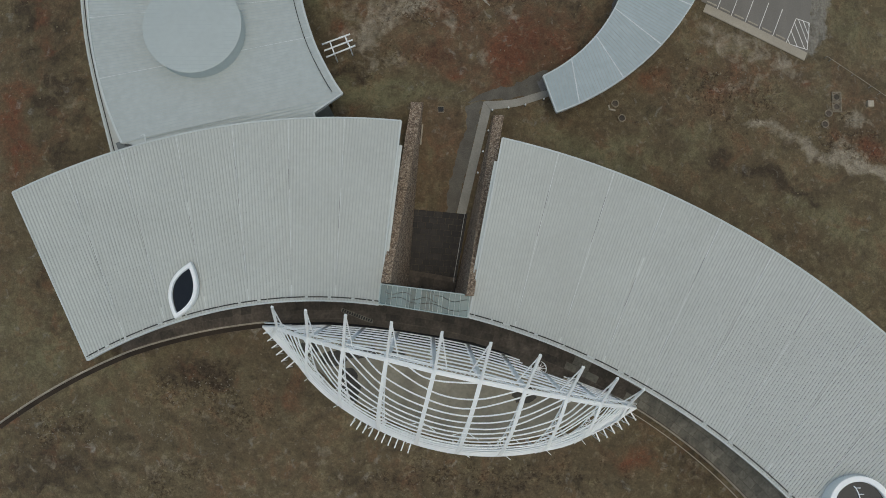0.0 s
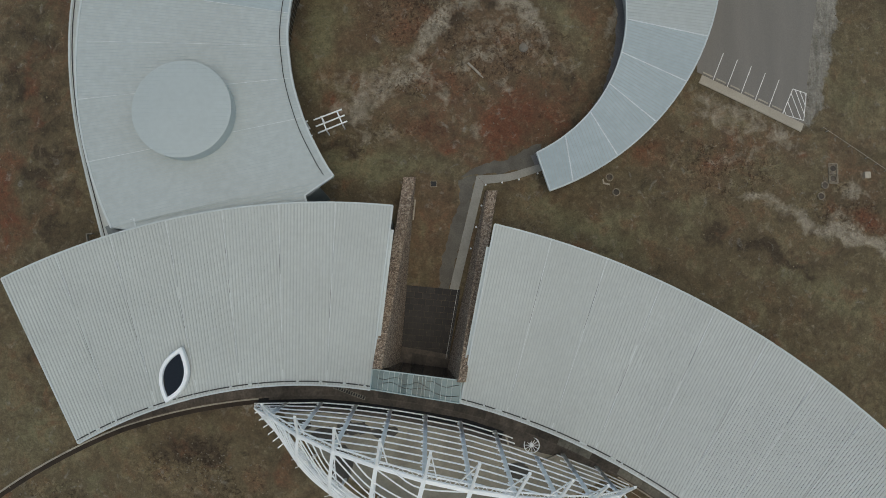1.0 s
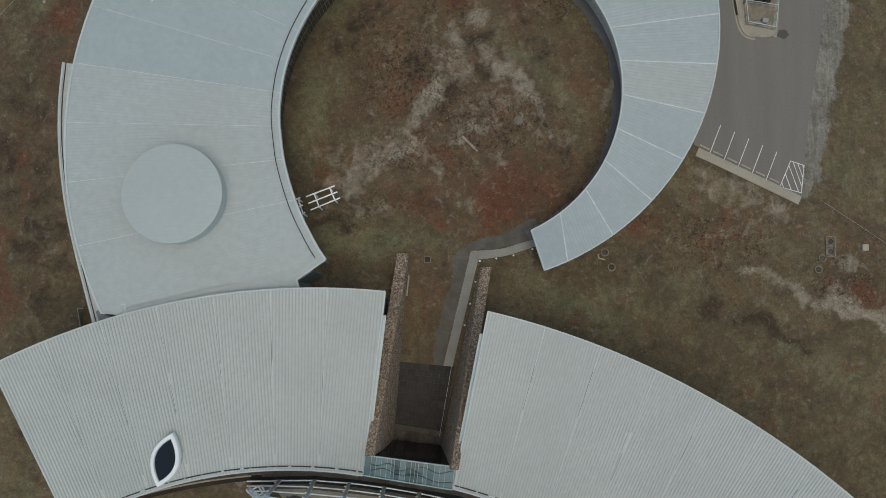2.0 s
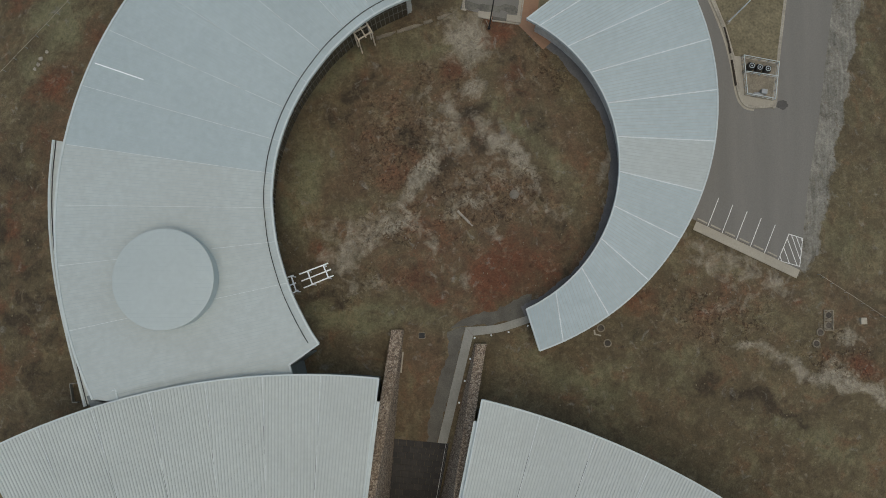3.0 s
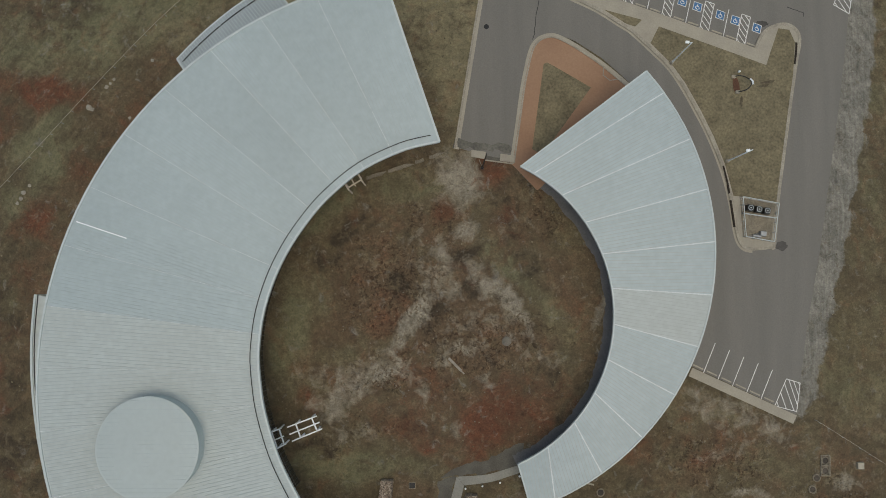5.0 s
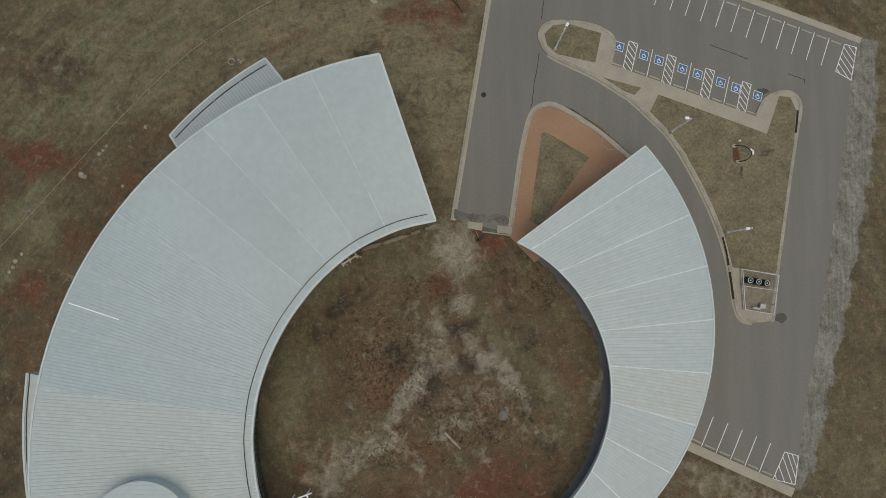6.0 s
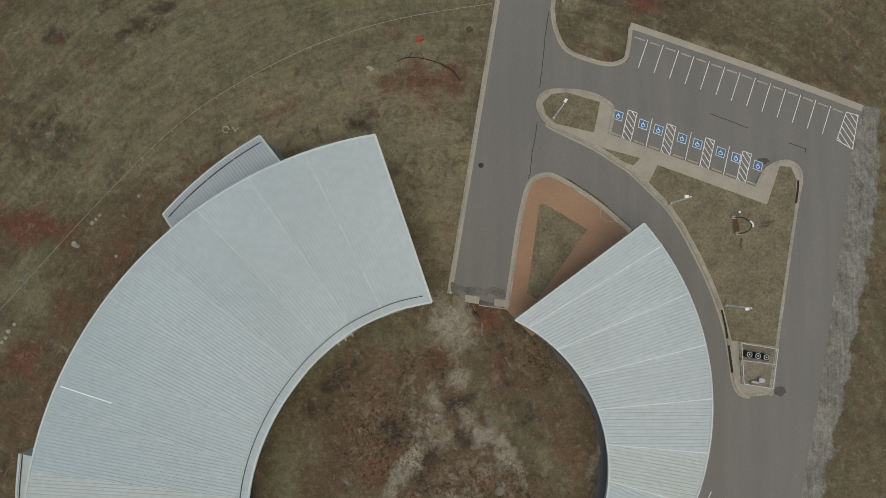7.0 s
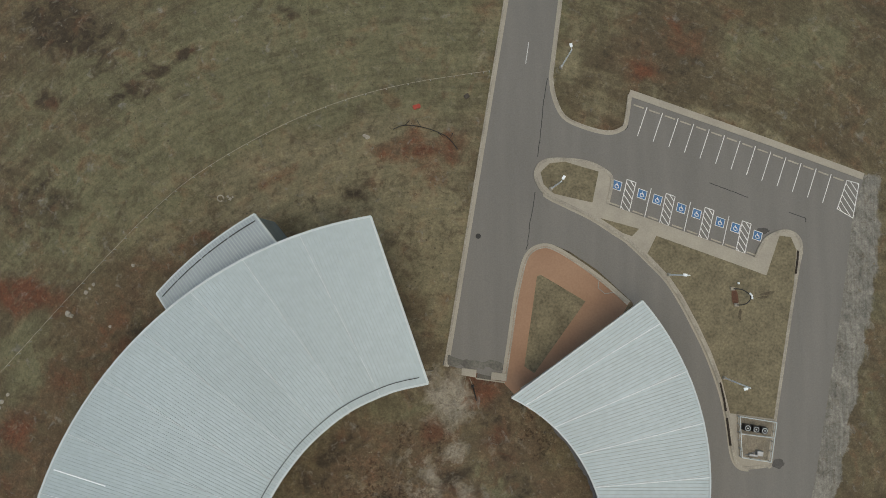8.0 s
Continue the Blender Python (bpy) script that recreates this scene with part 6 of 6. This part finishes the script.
def hoop_frame():
    """A bent white bar on two footings over a bare patch of earth, with a small pale lid beside it."""
    own = thing("hoop_frame", "bent pale metal hoop on two footings over bare red earth", "hoop")
    g = ground_z(50, 98) + 0.22
    pts = [(49.1, 99.4, g + 0.5), (50.0, 99.4, g + 0.9), (50.9, 99.0, g + 1.1), (51.6, 98.3, g + 1.2), (51.5, 97.6, g + 1.15), (50.9, 97.0, g + 1.0), (50.2, 96.8, g + 0.8), (49.7, 96.8, g + 0.5)]
    bm = bmesh.new()
    pts = rounded(pts, times=1)
    add_tube(bm, pts, 0.09)
    part("bar", bm, DARK, own)
    # white tube over the dark bar paints its lit bend
    bm = bmesh.new()
    add_tube(bm, [(51.35, 98.75, g + 1.22), (51.75, 98.35, g + 1.25), (51.8, 97.8, g + 1.22)], 0.16)
    part("lit_bend", bm, WHITE, own, "white tube painting the lit bend of the hoop")
    for x, y in ((49.05, 99.4), (49.65, 96.8)):
        bm = bmesh.new()
        bmesh.ops.create_cube(bm, size=1.0, matrix=Matrix.Translation((x, y, g + 0.2)) @ Matrix.Diagonal((0.7, 0.5, 0.5, 1)))
        bmesh.ops.bevel(bm, geom=bm.edges[:], offset=0.05, segments=1, affect="EDGES")
        part("footing", bm, CONCRETE, own)
    SOIL_WORN = material("worn_turf_soil", (0.105, 0.080, 0.052), 0.95, 0.0, 0.5, 1.2, 5.0, 0.6, tint=(0.16, 0.135, 0.085))
    SOIL = material("red_soil", (0.20, 0.095, 0.06), 0.95, 0.0, 0.4, 0.8, 5.0, 0.6)
    slab("bare_soil", rounded([(49.0, 99.6), (49.9, 99.2), (50.2, 97.0), (49.5, 96.4), (48.9, 97.5)], True, 2), 0.1, 0.235, SOIL, "bare red earth under the hoop", "soil")
    for x, y, a, b in ((54.95, 98.7, 1.3, 0.22), (54.15, 98.05, 1.1, 0.18), (50.3, 95.3, 0.25, 0.9)):
        slab("bare_soil", ragged([(x + a * math.cos(t), y + b * math.sin(t) + 0.12 * a * math.cos(t)) for t in (2 * math.pi * j / 14 for j in range(14))], 0.08, 5, 0.3), 0.1, 0.23, SOIL_WORN, "dark worn track in the dry turf", "soil")
    lid = thing("ground_light", "small white ground light in the turf", "light")
    bm = bmesh.new()
    bmesh.ops.create_cone(bm, cap_ends=True, segments=14, radius1=0.2, radius2=0.16, depth=0.3, matrix=Matrix.Translation((50.1, 100.3, g + 0.13)))
    part("cap", bm, WHITE, lid)


hoop_frame()


def access_pits():
    for k, (x, y, box) in enumerate(((64.0, 35.75, 1), (64.0, 34.05, 1), (62.5, 32.9, 0), (61.8, 31.0, 0), (25.0, 33.75, 0), (26.1, 31.3, 0))):
        g = ground_z(x, y)
        own = tagged(new("access_pit"), "round concrete access pit with a dark open top", "access pit", "access pits")
        bm = bmesh.new()
        n = 28
        prof = [(0.66, -0.3), (0.66, 0.26), (0.50, 0.28), (0.48, -0.28)]
        rings = [[bm.verts.new((x + r * math.cos(2 * math.pi * j / n), y + r * math.sin(2 * math.pi * j / n), g + h)) for j in range(n)] for r, h in prof]
        for a, b in zip(rings, rings[1:]):
            for j in range(n):
                bm.faces.new((a[j], a[(j + 1) % n], b[(j + 1) % n], b[j]))
        part("ring", bm, PIT_MAT, own)
        bm = bmesh.new()
        bmesh.ops.create_circle(bm, cap_ends=True, segments=28, radius=0.51, matrix=Matrix.Translation((x, y, g + 0.12)))
        part("lid", bm, PAVER, own, "sunken dark lid")
        if box:
            bm = bmesh.new()
            for p, q in (((-0.72, -0.8), (0.72, -0.8)), ((0.72, -0.8), (0.72, 0.8)), ((0.72, 0.8), (-0.72, 0.8)), ((-0.72, 0.8), (-0.72, -0.8))):
                add_box(bm, (x + p[0], y + p[1], g + 0.12), (x + q[0], y + q[1], g + 0.12), 0.2, 0.4)
            part("frame", bm, PIT_MAT, own)
    x, y = 70.2, 34.75
    own = thing("utility_box", "pale square concrete utility box in the turf", "utility box")
    bm = bmesh.new()
    bmesh.ops.create_cube(bm, size=1.0, matrix=Matrix.Translation((x, y, ground_z(x, y) + 0.25)) @ Matrix.Diagonal((1.05, 1.1, 0.6, 1)))
    bmesh.ops.bevel(bm, geom=bm.edges[:], offset=0.05, segments=1, affect="EDGES")
    part("casing", bm, STOP_MAT, own)
    own = thing("broken_kerb", "loose pale angle of concrete beside the pits", "debris")
    g = ground_z(24, 33) + 0.1
    bm = bmesh.new()
    add_box(bm, (23.9, 33.5, g), (24.0, 32.8, g), 0.22, 0.25)
    add_box(bm, (23.9, 32.8, g), (25.0, 32.55, g), 0.22, 0.25)
    part("piece", bm, CONCRETE, own)


access_pits()


def pergola(corners, z, bars, label, mat):
    """Parallel bars on two cross beams and four posts; corners: inner, outer, outer, inner."""
    own = thing("pergola", label, "pergola")
    a, b, c, d = (Vector(p) for p in corners)
    for j in range(bars):
        t = j / (bars - 1)
        p, q = a.lerp(d, t), b.lerp(c, t)
        bm = bmesh.new()
        add_box(bm, (*p, z), (*q, z), 0.2, 0.22)
        part("rafter", bm, mat, own)
    for u in (0.28, 0.82):
        p, q = a.lerp(b, u), d.lerp(c, u)
        bm = bmesh.new()
        add_box(bm, (*p, z - 0.2), (*q, z - 0.2), 0.2, 0.2)
        part("beam", bm, mat, own)
        for r in (p, q):
            bm = bmesh.new()
            add_box(bm, (*r, ground_z(*r) - 0.2), (*r, z - 0.3), 0.18, 0.18, up=(1, 0, 0))
            part("post", bm, mat, own)


TIMBER = material("pale_timber", (0.80, 0.69, 0.56), 0.7, 0.0, 0.2, 1.0, 5.0, 0.2)
pergola([(-23.5, 42.45), (-18.95, 44.2), (-18.05, 42.25), (-22.75, 40.3)], 5.4, 3, "white steel pergola frame in the court", WHITE)
pergola([(-26.6, 41.5), (-24.4, 42.3), (-23.6, 39.95), (-25.6, 38.9)], 5.4, 3, "white steel pergola frame against the facade", WHITE)
pergola([(-15.2, 81.2), (-13.9, 79.1), (-11.8, 80.4), (-13.0, 82.5)], 8.4, 3, "pale timber pergola frame against the facade", TIMBER)

# paved strip inside the east wing, low wall and slabs at the court entrance
COURT_PAVE = material("blue_grey_paving", (0.19, 0.18, 0.178), 0.8, 0.0, 0.25, 0.3, 4.0, 0.2)
edge_rng = random.Random(8)
strip = [circle_at((1.75, 59.99), 26.6, a) for a in np.linspace(62, -66, 50)]
strip += [circle_at((1.75, 59.99), 25.05 + 0.2 * math.sin(a * 0.13) + 0.12 * math.sin(a * 0.41) + edge_rng.uniform(-0.15, 0.15), a) for a in np.linspace(-66, 62, 110)]
slab("court_pavement", strip, -0.2, 0.05, COURT_PAVE, "blue-grey paved strip inside the east wing", "pavement")
for pts in ([(-11.9, 81.9), (-9.0, 82.8)], [(-8.4, 83.0), (-4.6, 84.2)], [(-4.0, 84.5), (-2.4, 85.0)], [(-1.7, 85.3), (0.4, 86.0)]):
    ribbon("low_wall", ragged(pts, 0.12, 6, 0.6)[:-1], 0.5, -0.2, 0.35, PIT_MAT, "low broken stone wall in the turf", "wall")
for poly in ([(5.25, 86.6), (7.6, 86.3), (7.5, 85.1), (5.2, 85.5)], [(10.0, 86.0), (12.3, 85.7), (12.2, 84.6), (9.9, 84.8)]):
    slab("threshold_slab", poly, -0.2, 0.3, CONCRETE, "pale concrete slab at the court entrance", "slab")
slab("threshold_slab", [(7.7, 85.7), (9.9, 85.3), (9.85, 84.75), (7.6, 85.05)], -0.2, 0.14, GRIT, "grey rubble between the entrance slabs", "slab")
ribbon("edging_bar", [(7.5, 84.95), (12.1, 84.35)], 0.18, 0.0, 0.28, CONCRETE, "thin concrete bar below the slabs", "kerb")
slab("rubble_patch", ragged([(2.6, 88.6), (6.0, 87.9), (11.8, 87.5), (12.0, 86.3), (5.0, 86.9), (2.4, 87.2)], 0.3, 9), -0.1, 0.07, YARD, "broken grey edge of the asphalt drive", "road")
for p, q in (((5.9, 85.3), (5.45, 83.2)), ((6.5, 85.0), (7.1, 83.6))):
    own = thing("steel_bar", "thin pale steel bar lying by the entrance", "debris")
    bm = bmesh.new()
    add_box(bm, (*p, ground_z(*p) + 0.25), (*q, ground_z(*q) + 0.1), 0.12, 0.12)
    part("bar", bm, PIT_MAT, own)


def wire_fence(pts, label, h=0.9):
    own = thing("wire_fence", label, "fence")
    pts = dense(rounded(pts, times=2), 4.0)
    for x, y in pts:
        g = ground_z(x, y)
        bm = bmesh.new()
        add_box(bm, (x, y, g - 0.1), (x, y, g + h), 0.07, 0.07, up=(1, 0, 0))
        part("post", bm, GALV, own)
    zs = [ground_z(*p) + h for p in pts]
    part("wire", sweep(pts, 0.05, zs, [z + 0.04 for z in zs]), STOP_MAT, own)


wire_fence([(-86.0, 68.0), (-70.6, 84.0), (-56.8, 99.6), (-43.1, 114.2), (-32.0, 121.8), (-19.0, 128.4), (-5.9, 132.5), (9.6, 134.9)], "thin wire fence across the lawn")
wire_fence([(62.1, 42.5), (74.9, 34.7), (92.0, 24.0)], "thin wire fence running off the car park corner")


def bollard(x, y):
    own = tagged(new("bollard_light"), "short pale bollard light beside the path", "bollard", "bollards along the path")
    g = ground_z(x, y)
    bm = bmesh.new()
    bmesh.ops.create_cone(bm, cap_ends=True, segments=12, radius1=0.11, radius2=0.10, depth=0.9, matrix=Matrix.Translation((x, y, g + 0.4)))
    part("post", bm, DARK, own)
    bm = bmesh.new()
    bmesh.ops.create_cone(bm, cap_ends=True, segments=12, radius1=0.16, radius2=0.14, depth=0.14, matrix=Matrix.Translation((x, y, g + 0.9)))
    part("cap", bm, WHITE, own)


for x, y in ((4.3, 32.3), (3.6, 28.9), (2.7, 25.4), (1.8, 21.9), (7.0, 32.7), (9.8, 33.2), (12.9, 34.2)):
    bollard(x, y)


def rock(x, y, r, mat, label, name="rock"):
    bm = bmesh.new()
    bmesh.ops.create_icosphere(bm, subdivisions=2, radius=r)
    rng = random.Random(int(x * 97 + y * 31))
    off = Vector((rng.random() * 9, rng.random() * 9, 0))
    for v in bm.verts:
        v.co *= 1 + 0.5 * noise.noise(v.co * (1.5 / r) + off)
        v.co.z *= 0.6
    me = bpy.data.meshes.new(name)
    bm.to_mesh(me)
    bm.free()
    me.materials.append(mat)
    ob = tagged(new(name, me), label, "rock", "loose rocks")
    ob.location = (x, y, ground_z(x, y) + 0.12 * r)


PALE_ROCK = material("pale_rock", (0.48, 0.43, 0.36), 0.9, 0.0, 0.3, 1.0, 5.0, 0.5)
for x, y, r in ((-59.3, 94.5, 0.5), (-58.7, 94.1, 0.35), (-56.4, 98.0, 0.35), (-55.8, 98.6, 0.25), (-55.2, 99.3, 0.28), (-69.0, 81.2, 0.3), (-70.0, 80.0, 0.4), (-70.4, 79.0, 0.35), (-71.0, 78.2, 0.3),
                (-33.2, 113.9, 0.22), (-32.8, 113.5, 0.26), (-32.4, 113.8, 0.18), (-48.6, 102.5, 0.3), (-10.4, 123.8, 0.4), (-10.9, 124.1, 0.3), (-43.0, 97.0, 0.25), (-52.0, 92.5, 0.25)):
    rock(x, y, r, PALE_ROCK, "pale loose rock on the lawn")


def small_things():
    # round iron covers
    own = thing("manhole_cover", "round dark iron cover", "manhole cover")
    bm = bmesh.new()
    bmesh.ops.create_cone(bm, cap_ends=True, segments=24, radius1=0.45, radius2=0.42, depth=0.1, matrix=Matrix.Translation((7.8, 107.6, ground_z(7.8, 107.6) + 0.04)))
    part("plate", bm, DARK, own)
    own = thing("drain_grate", "square dark drain grate in a pale frame", "drain")
    g = ground_z(-4.2, 32.6)
    bm = bmesh.new()
    for p, q in (((-4.7, 32.15), (-3.7, 32.15)), ((-3.7, 32.15), (-3.7, 33.1)), ((-3.7, 33.1), (-4.7, 33.1)), ((-4.7, 33.1), (-4.7, 32.15))):
        add_box(bm, (*p, g + 0.05), (*q, g + 0.05), 0.1, 0.2)
    part("frame", bm, PIT_MAT, own)
    bm = bmesh.new()
    bmesh.ops.create_cube(bm, size=1.0, matrix=Matrix.Translation((-4.2, 32.62, g + 0.02)) @ Matrix.Diagonal((0.95, 0.9, 0.08, 1)))
    part("grate", bm, DARK, own)
    own = thing("dark_cover", "dark square cover lying in the dry grass", "cover")
    bm = bmesh.new()
    bmesh.ops.create_cube(bm, size=1.0, matrix=Matrix.Translation((5.88, 130.75, ground_z(5.88, 130.75) + 0.1)) @ Matrix.Rotation(radians(35), 4, "Z") @ Matrix.Diagonal((0.85, 0.75, 0.3, 1)))
    bmesh.ops.bevel(bm, geom=bm.edges[:], offset=0.04, segments=1, affect="EDGES")
    part("plate", bm, PAVER, own)
    own = thing("concrete_ring", "broken concrete pipe ring half sunk in the soil", "pipe ring")
    g = ground_z(-34.4, 113.6)
    bm = bmesh.new()
    add_tube(bm, [(-34.4 + 0.5 * math.cos(t), 113.6 + 0.5 * math.sin(t), g + 0.1) for t in (2 * math.pi * j / 22 for j in range(20))], 0.1, 6)
    part("ring", bm, PALE_ROCK, own)
    own = thing("window_well", "low pale frame of a window well beside the lean-to", "window well")
    bm = bmesh.new()
    for p, q in (((-61.95, 24.8), (-60.9, 24.9)), ((-61.95, 24.8), (-61.4, 21.8)), ((-61.4, 21.8), (-60.5, 21.8))):
        add_box(bm, (*p, ground_z(*p) + 0.3), (*q, ground_z(*q) + 0.3), 0.12, 0.9)
    part("frame", bm, PATH_MAT, own)
    # red plastic sheet
    RED_PLASTIC = material("red_plastic", (0.50, 0.06, 0.035), 0.5, 0.0, 0.2, 1.0, 5.0)
    own = thing("plastic_barrier", "crumpled red plastic barrier on the lawn", "barrier")
    g = ground_z(-2.4, 128.9)
    bm = bmesh.new()
    for a, b in (((-2.95, 128.7), (-2.3, 128.95)), ((-2.4, 128.9), (-1.75, 129.1))):
        add_box(bm, (*a, g + 0.3), (*b, g + 0.25), 0.75, 0.5)
    bmesh.ops.bevel(bm, geom=bm.edges[:], offset=0.12, segments=2, affect="EDGES")
    part("body", bm, RED_PLASTIC, own)
    # branch of mud and timber
    own = thing("fallen_branch", "dark curved branch on bare red soil", "branch")
    pts = rounded([(-6.2, 125.1), (-4.6, 125.9), (-2.0, 125.7), (0.8, 124.9), (3.0, 123.8), (4.4, 121.8)], times=2)
    bm = bmesh.new()
    add_tube(bm, [(x, y, ground_z(x, y) + 0.1) for x, y in pts], 0.07)
    part("stem", bm, DARK, own)
    for k, (dx, dy) in enumerate(((0.8, 0.9), (-0.6, 1.0), (0.9, -0.8), (0.5, 1.0))):
        x, y = pts[6 + 4 * k]
        bm = bmesh.new()
        add_tube(bm, [(x, y, ground_z(x, y) + 0.12), (x + dx, y + dy, ground_z(x, y) + 0.15)], 0.05, 5)
        part("twig", bm, DARK, own)
    # pale log in the court
    own = thing("timber_log", "pale weathered log lying in the court", "log")
    bm = bmesh.new()
    add_tube(bm, [(1.6, 52.9, ground_z(1.6, 52.9) + 0.2), (2.6, 51.9, ground_z(2, 52) + 0.2), (3.6, 50.9, ground_z(3, 51) + 0.2)], 0.2, 8)
    part("trunk", bm, PALE_ROCK, own)
    bm = bmesh.new()
    add_tube(bm, [(3.4, 51.0, ground_z(3, 51) + 0.2), (4.1, 50.4, ground_z(4, 50) + 0.2)], 0.12, 6)
    part("stub", bm, PALE_ROCK, own)
    own = thing("pond_stone", "pale round stone slab in the court", "stone")
    bm = bmesh.new()
    bmesh.ops.create_cone(bm, cap_ends=True, segments=24, radius1=0.8, radius2=0.7, depth=0.3, matrix=Matrix.Translation((10.9, 55.6, ground_z(10.9, 55.6) + 0.08)))
    part("slab", bm, PEBBLE, own)


small_things()

# sealed cracks and patches in the asphalt
TAR = material("tar_seal", (0.05, 0.047, 0.045), 0.6, 0.0, 0.3, 1.0, 6.0)
for pts in ([(15.5, 105.4), (15.8, 106.4), (16.1, 109.7), (16.6, 112.0), (17.1, 115.4)], [(17.5, 120.7), (18.1, 125.7), (18.5, 129.7), (19.3, 134.5)], [(59.1, 112.0), (61.9, 111.1), (61.9, 109.7)], [(45.8, 116.7), (52.7, 114.2)]):
    ribbon("crack_seal", ragged(pts, 0.05, 3, 0.5)[:-int(math.dist(pts[0], pts[-1]) / 0.5)], 0.12, 0.03, 0.058, TAR, "dark sealed crack in the asphalt", "road marking")
for x, y, a, b in ((56.6, 71.2, 1.0, 0.8), (54.5, 108.9, 1.1, 0.5), (31.9, 126.0, 0.5, 0.7)):
    slab("oil_stain", ragged([(x + a * math.cos(t), y + b * math.sin(t)) for t in (2 * math.pi * j / 18 for j in range(18))], 0.12, 2, 0.25), 0.03, 0.056, OIL, "dark oil stain on the asphalt", "stain")


# ------------------------------------------------------------------ tufts over the turf
def tufts():
    rng = np.random.default_rng(4)
    n = 9000
    xs, ys = rng.uniform(-95, 95, n), rng.uniform(-45, 165, n)
    dens = 0.5 + 0.5 * np.sin(xs * 0.21 + 1.7 * np.sin(ys * 0.13)) * np.sin(ys * 0.19 + 1.1 * np.sin(xs * 0.17))
    keep = rng.random(n) < 0.25 + 0.75 * dens
    keep &= ~((xs > 2) & (xs < 73) & (ys > 80) & (ys < 165))
    keep &= ~((xs > 40) & (xs < 64) & (ys > 42) & (ys < 100))
    keep &= ~((xs > -10) & (xs < 6) & (ys < 34) & (ys > 0))
    d = np.hypot(xs - FC[0], ys - FC[1])
    keep &= ~((d < FR + 1) & (ys < -2))
    tr = np.hypot(xs - TC[0], ys - TC[1])
    keep &= ~((tr > TR - 1) & (tr < TR + 30) & (xs > -62))
    verts, faces = [], []
    for x, y in zip(xs[keep], ys[keep]):
        r = rng.uniform(0.05, 0.2)
        z = ground_z(x, y)
        a0 = rng.uniform(0, 6.28)
        o = len(verts)
        verts.append((x, y, z + r * rng.uniform(0.3, 0.9)))
        m = 5
        for j in range(m):
            q = r * rng.uniform(0.6, 1.3)
            verts.append((x + q * math.cos(a0 + 6.283 * j / m), y + q * math.sin(a0 + 6.283 * j / m), z - 0.02))
        faces += [(o, o + 1 + j, o + 1 + (j + 1) % m) for j in range(m)]
    m = bpy.data.materials.new("turf_tufts")
    m.use_nodes = True
    N, L = m.node_tree.nodes, m.node_tree.links
    geo = N.new("ShaderNodeNewGeometry")
    ramp = N.new("ShaderNodeValToRGB")
    ramp.color_ramp.elements[0].color = (0.085, 0.064, 0.042, 1)
    ramp.color_ramp.elements[1].color = (0.25, 0.205, 0.135, 1)
    e = ramp.color_ramp.elements.new(0.5)
    e.color = (0.12, 0.10, 0.058, 1)
    L.new(geo.outputs["Random Per Island"], ramp.inputs["Fac"])
    L.new(ramp.outputs["Color"], N["Principled BSDF"].inputs["Base Color"])
    N["Principled BSDF"].inputs["Roughness"].default_value = 0.95
    ob = mesh_object("grass_tufts", verts, faces, m)
    tagged(ob, "dry grass tufts and clods over the turf", "grass", kind="stuff")


tufts()


def pebbles():
    """Loose pale stones and clods in clusters on bare soil."""
    rng = np.random.default_rng(12)
    spots = [(-42.5, -13.0, 4.5, 1.6, 90), (-69.0, -20.0, 4.0, 1.8, 70), (-52.0, -18.0, 9.0, 3.0, 60), (-3.0, 62.0, 9.0, 8.0, 40), (-8.5, 49.5, 3.0, 2.0, 40),
             (5.0, 46.0, 9.0, 4.0, 25), (-10.0, 115.0, 22.0, 4.0, 50), (46.0, 41.0, 7.0, 3.0, 60), (66.0, 30.0, 6.0, 2.5, 60), (-8.0, -28.0, 22.0, 4.0, 40)]
    verts, faces = [], []
    for cx, cy, sx, sy, n in spots:
        for x, y in zip(rng.normal(cx, sx, n), rng.normal(cy, sy, n)):
            r, z = rng.uniform(0.05, 0.14), ground_z(x, y)
            o, a0 = len(verts), rng.uniform(0, 6.28)
            ring = [(math.cos(a0 + 1.0472 * j) * rng.uniform(0.7, 1.2), math.sin(a0 + 1.0472 * j) * rng.uniform(0.7, 1.2)) for j in range(6)]
            verts += [(x + r * u, y + r * v, z - 0.02) for u, v in ring] + [(x + 0.6 * r * u, y + 0.6 * r * v, z + 0.75 * r) for u, v in ring]
            faces += [(o + j, o + (j + 1) % 6, o + 6 + (j + 1) % 6, o + 6 + j) for j in range(6)] + [tuple(range(o + 6, o + 12))]
    tagged(mesh_object("pebbles", verts, faces, PEBBLE), "loose pale pebbles scattered over bare soil", "pebbles", kind="stuff")


pebbles()
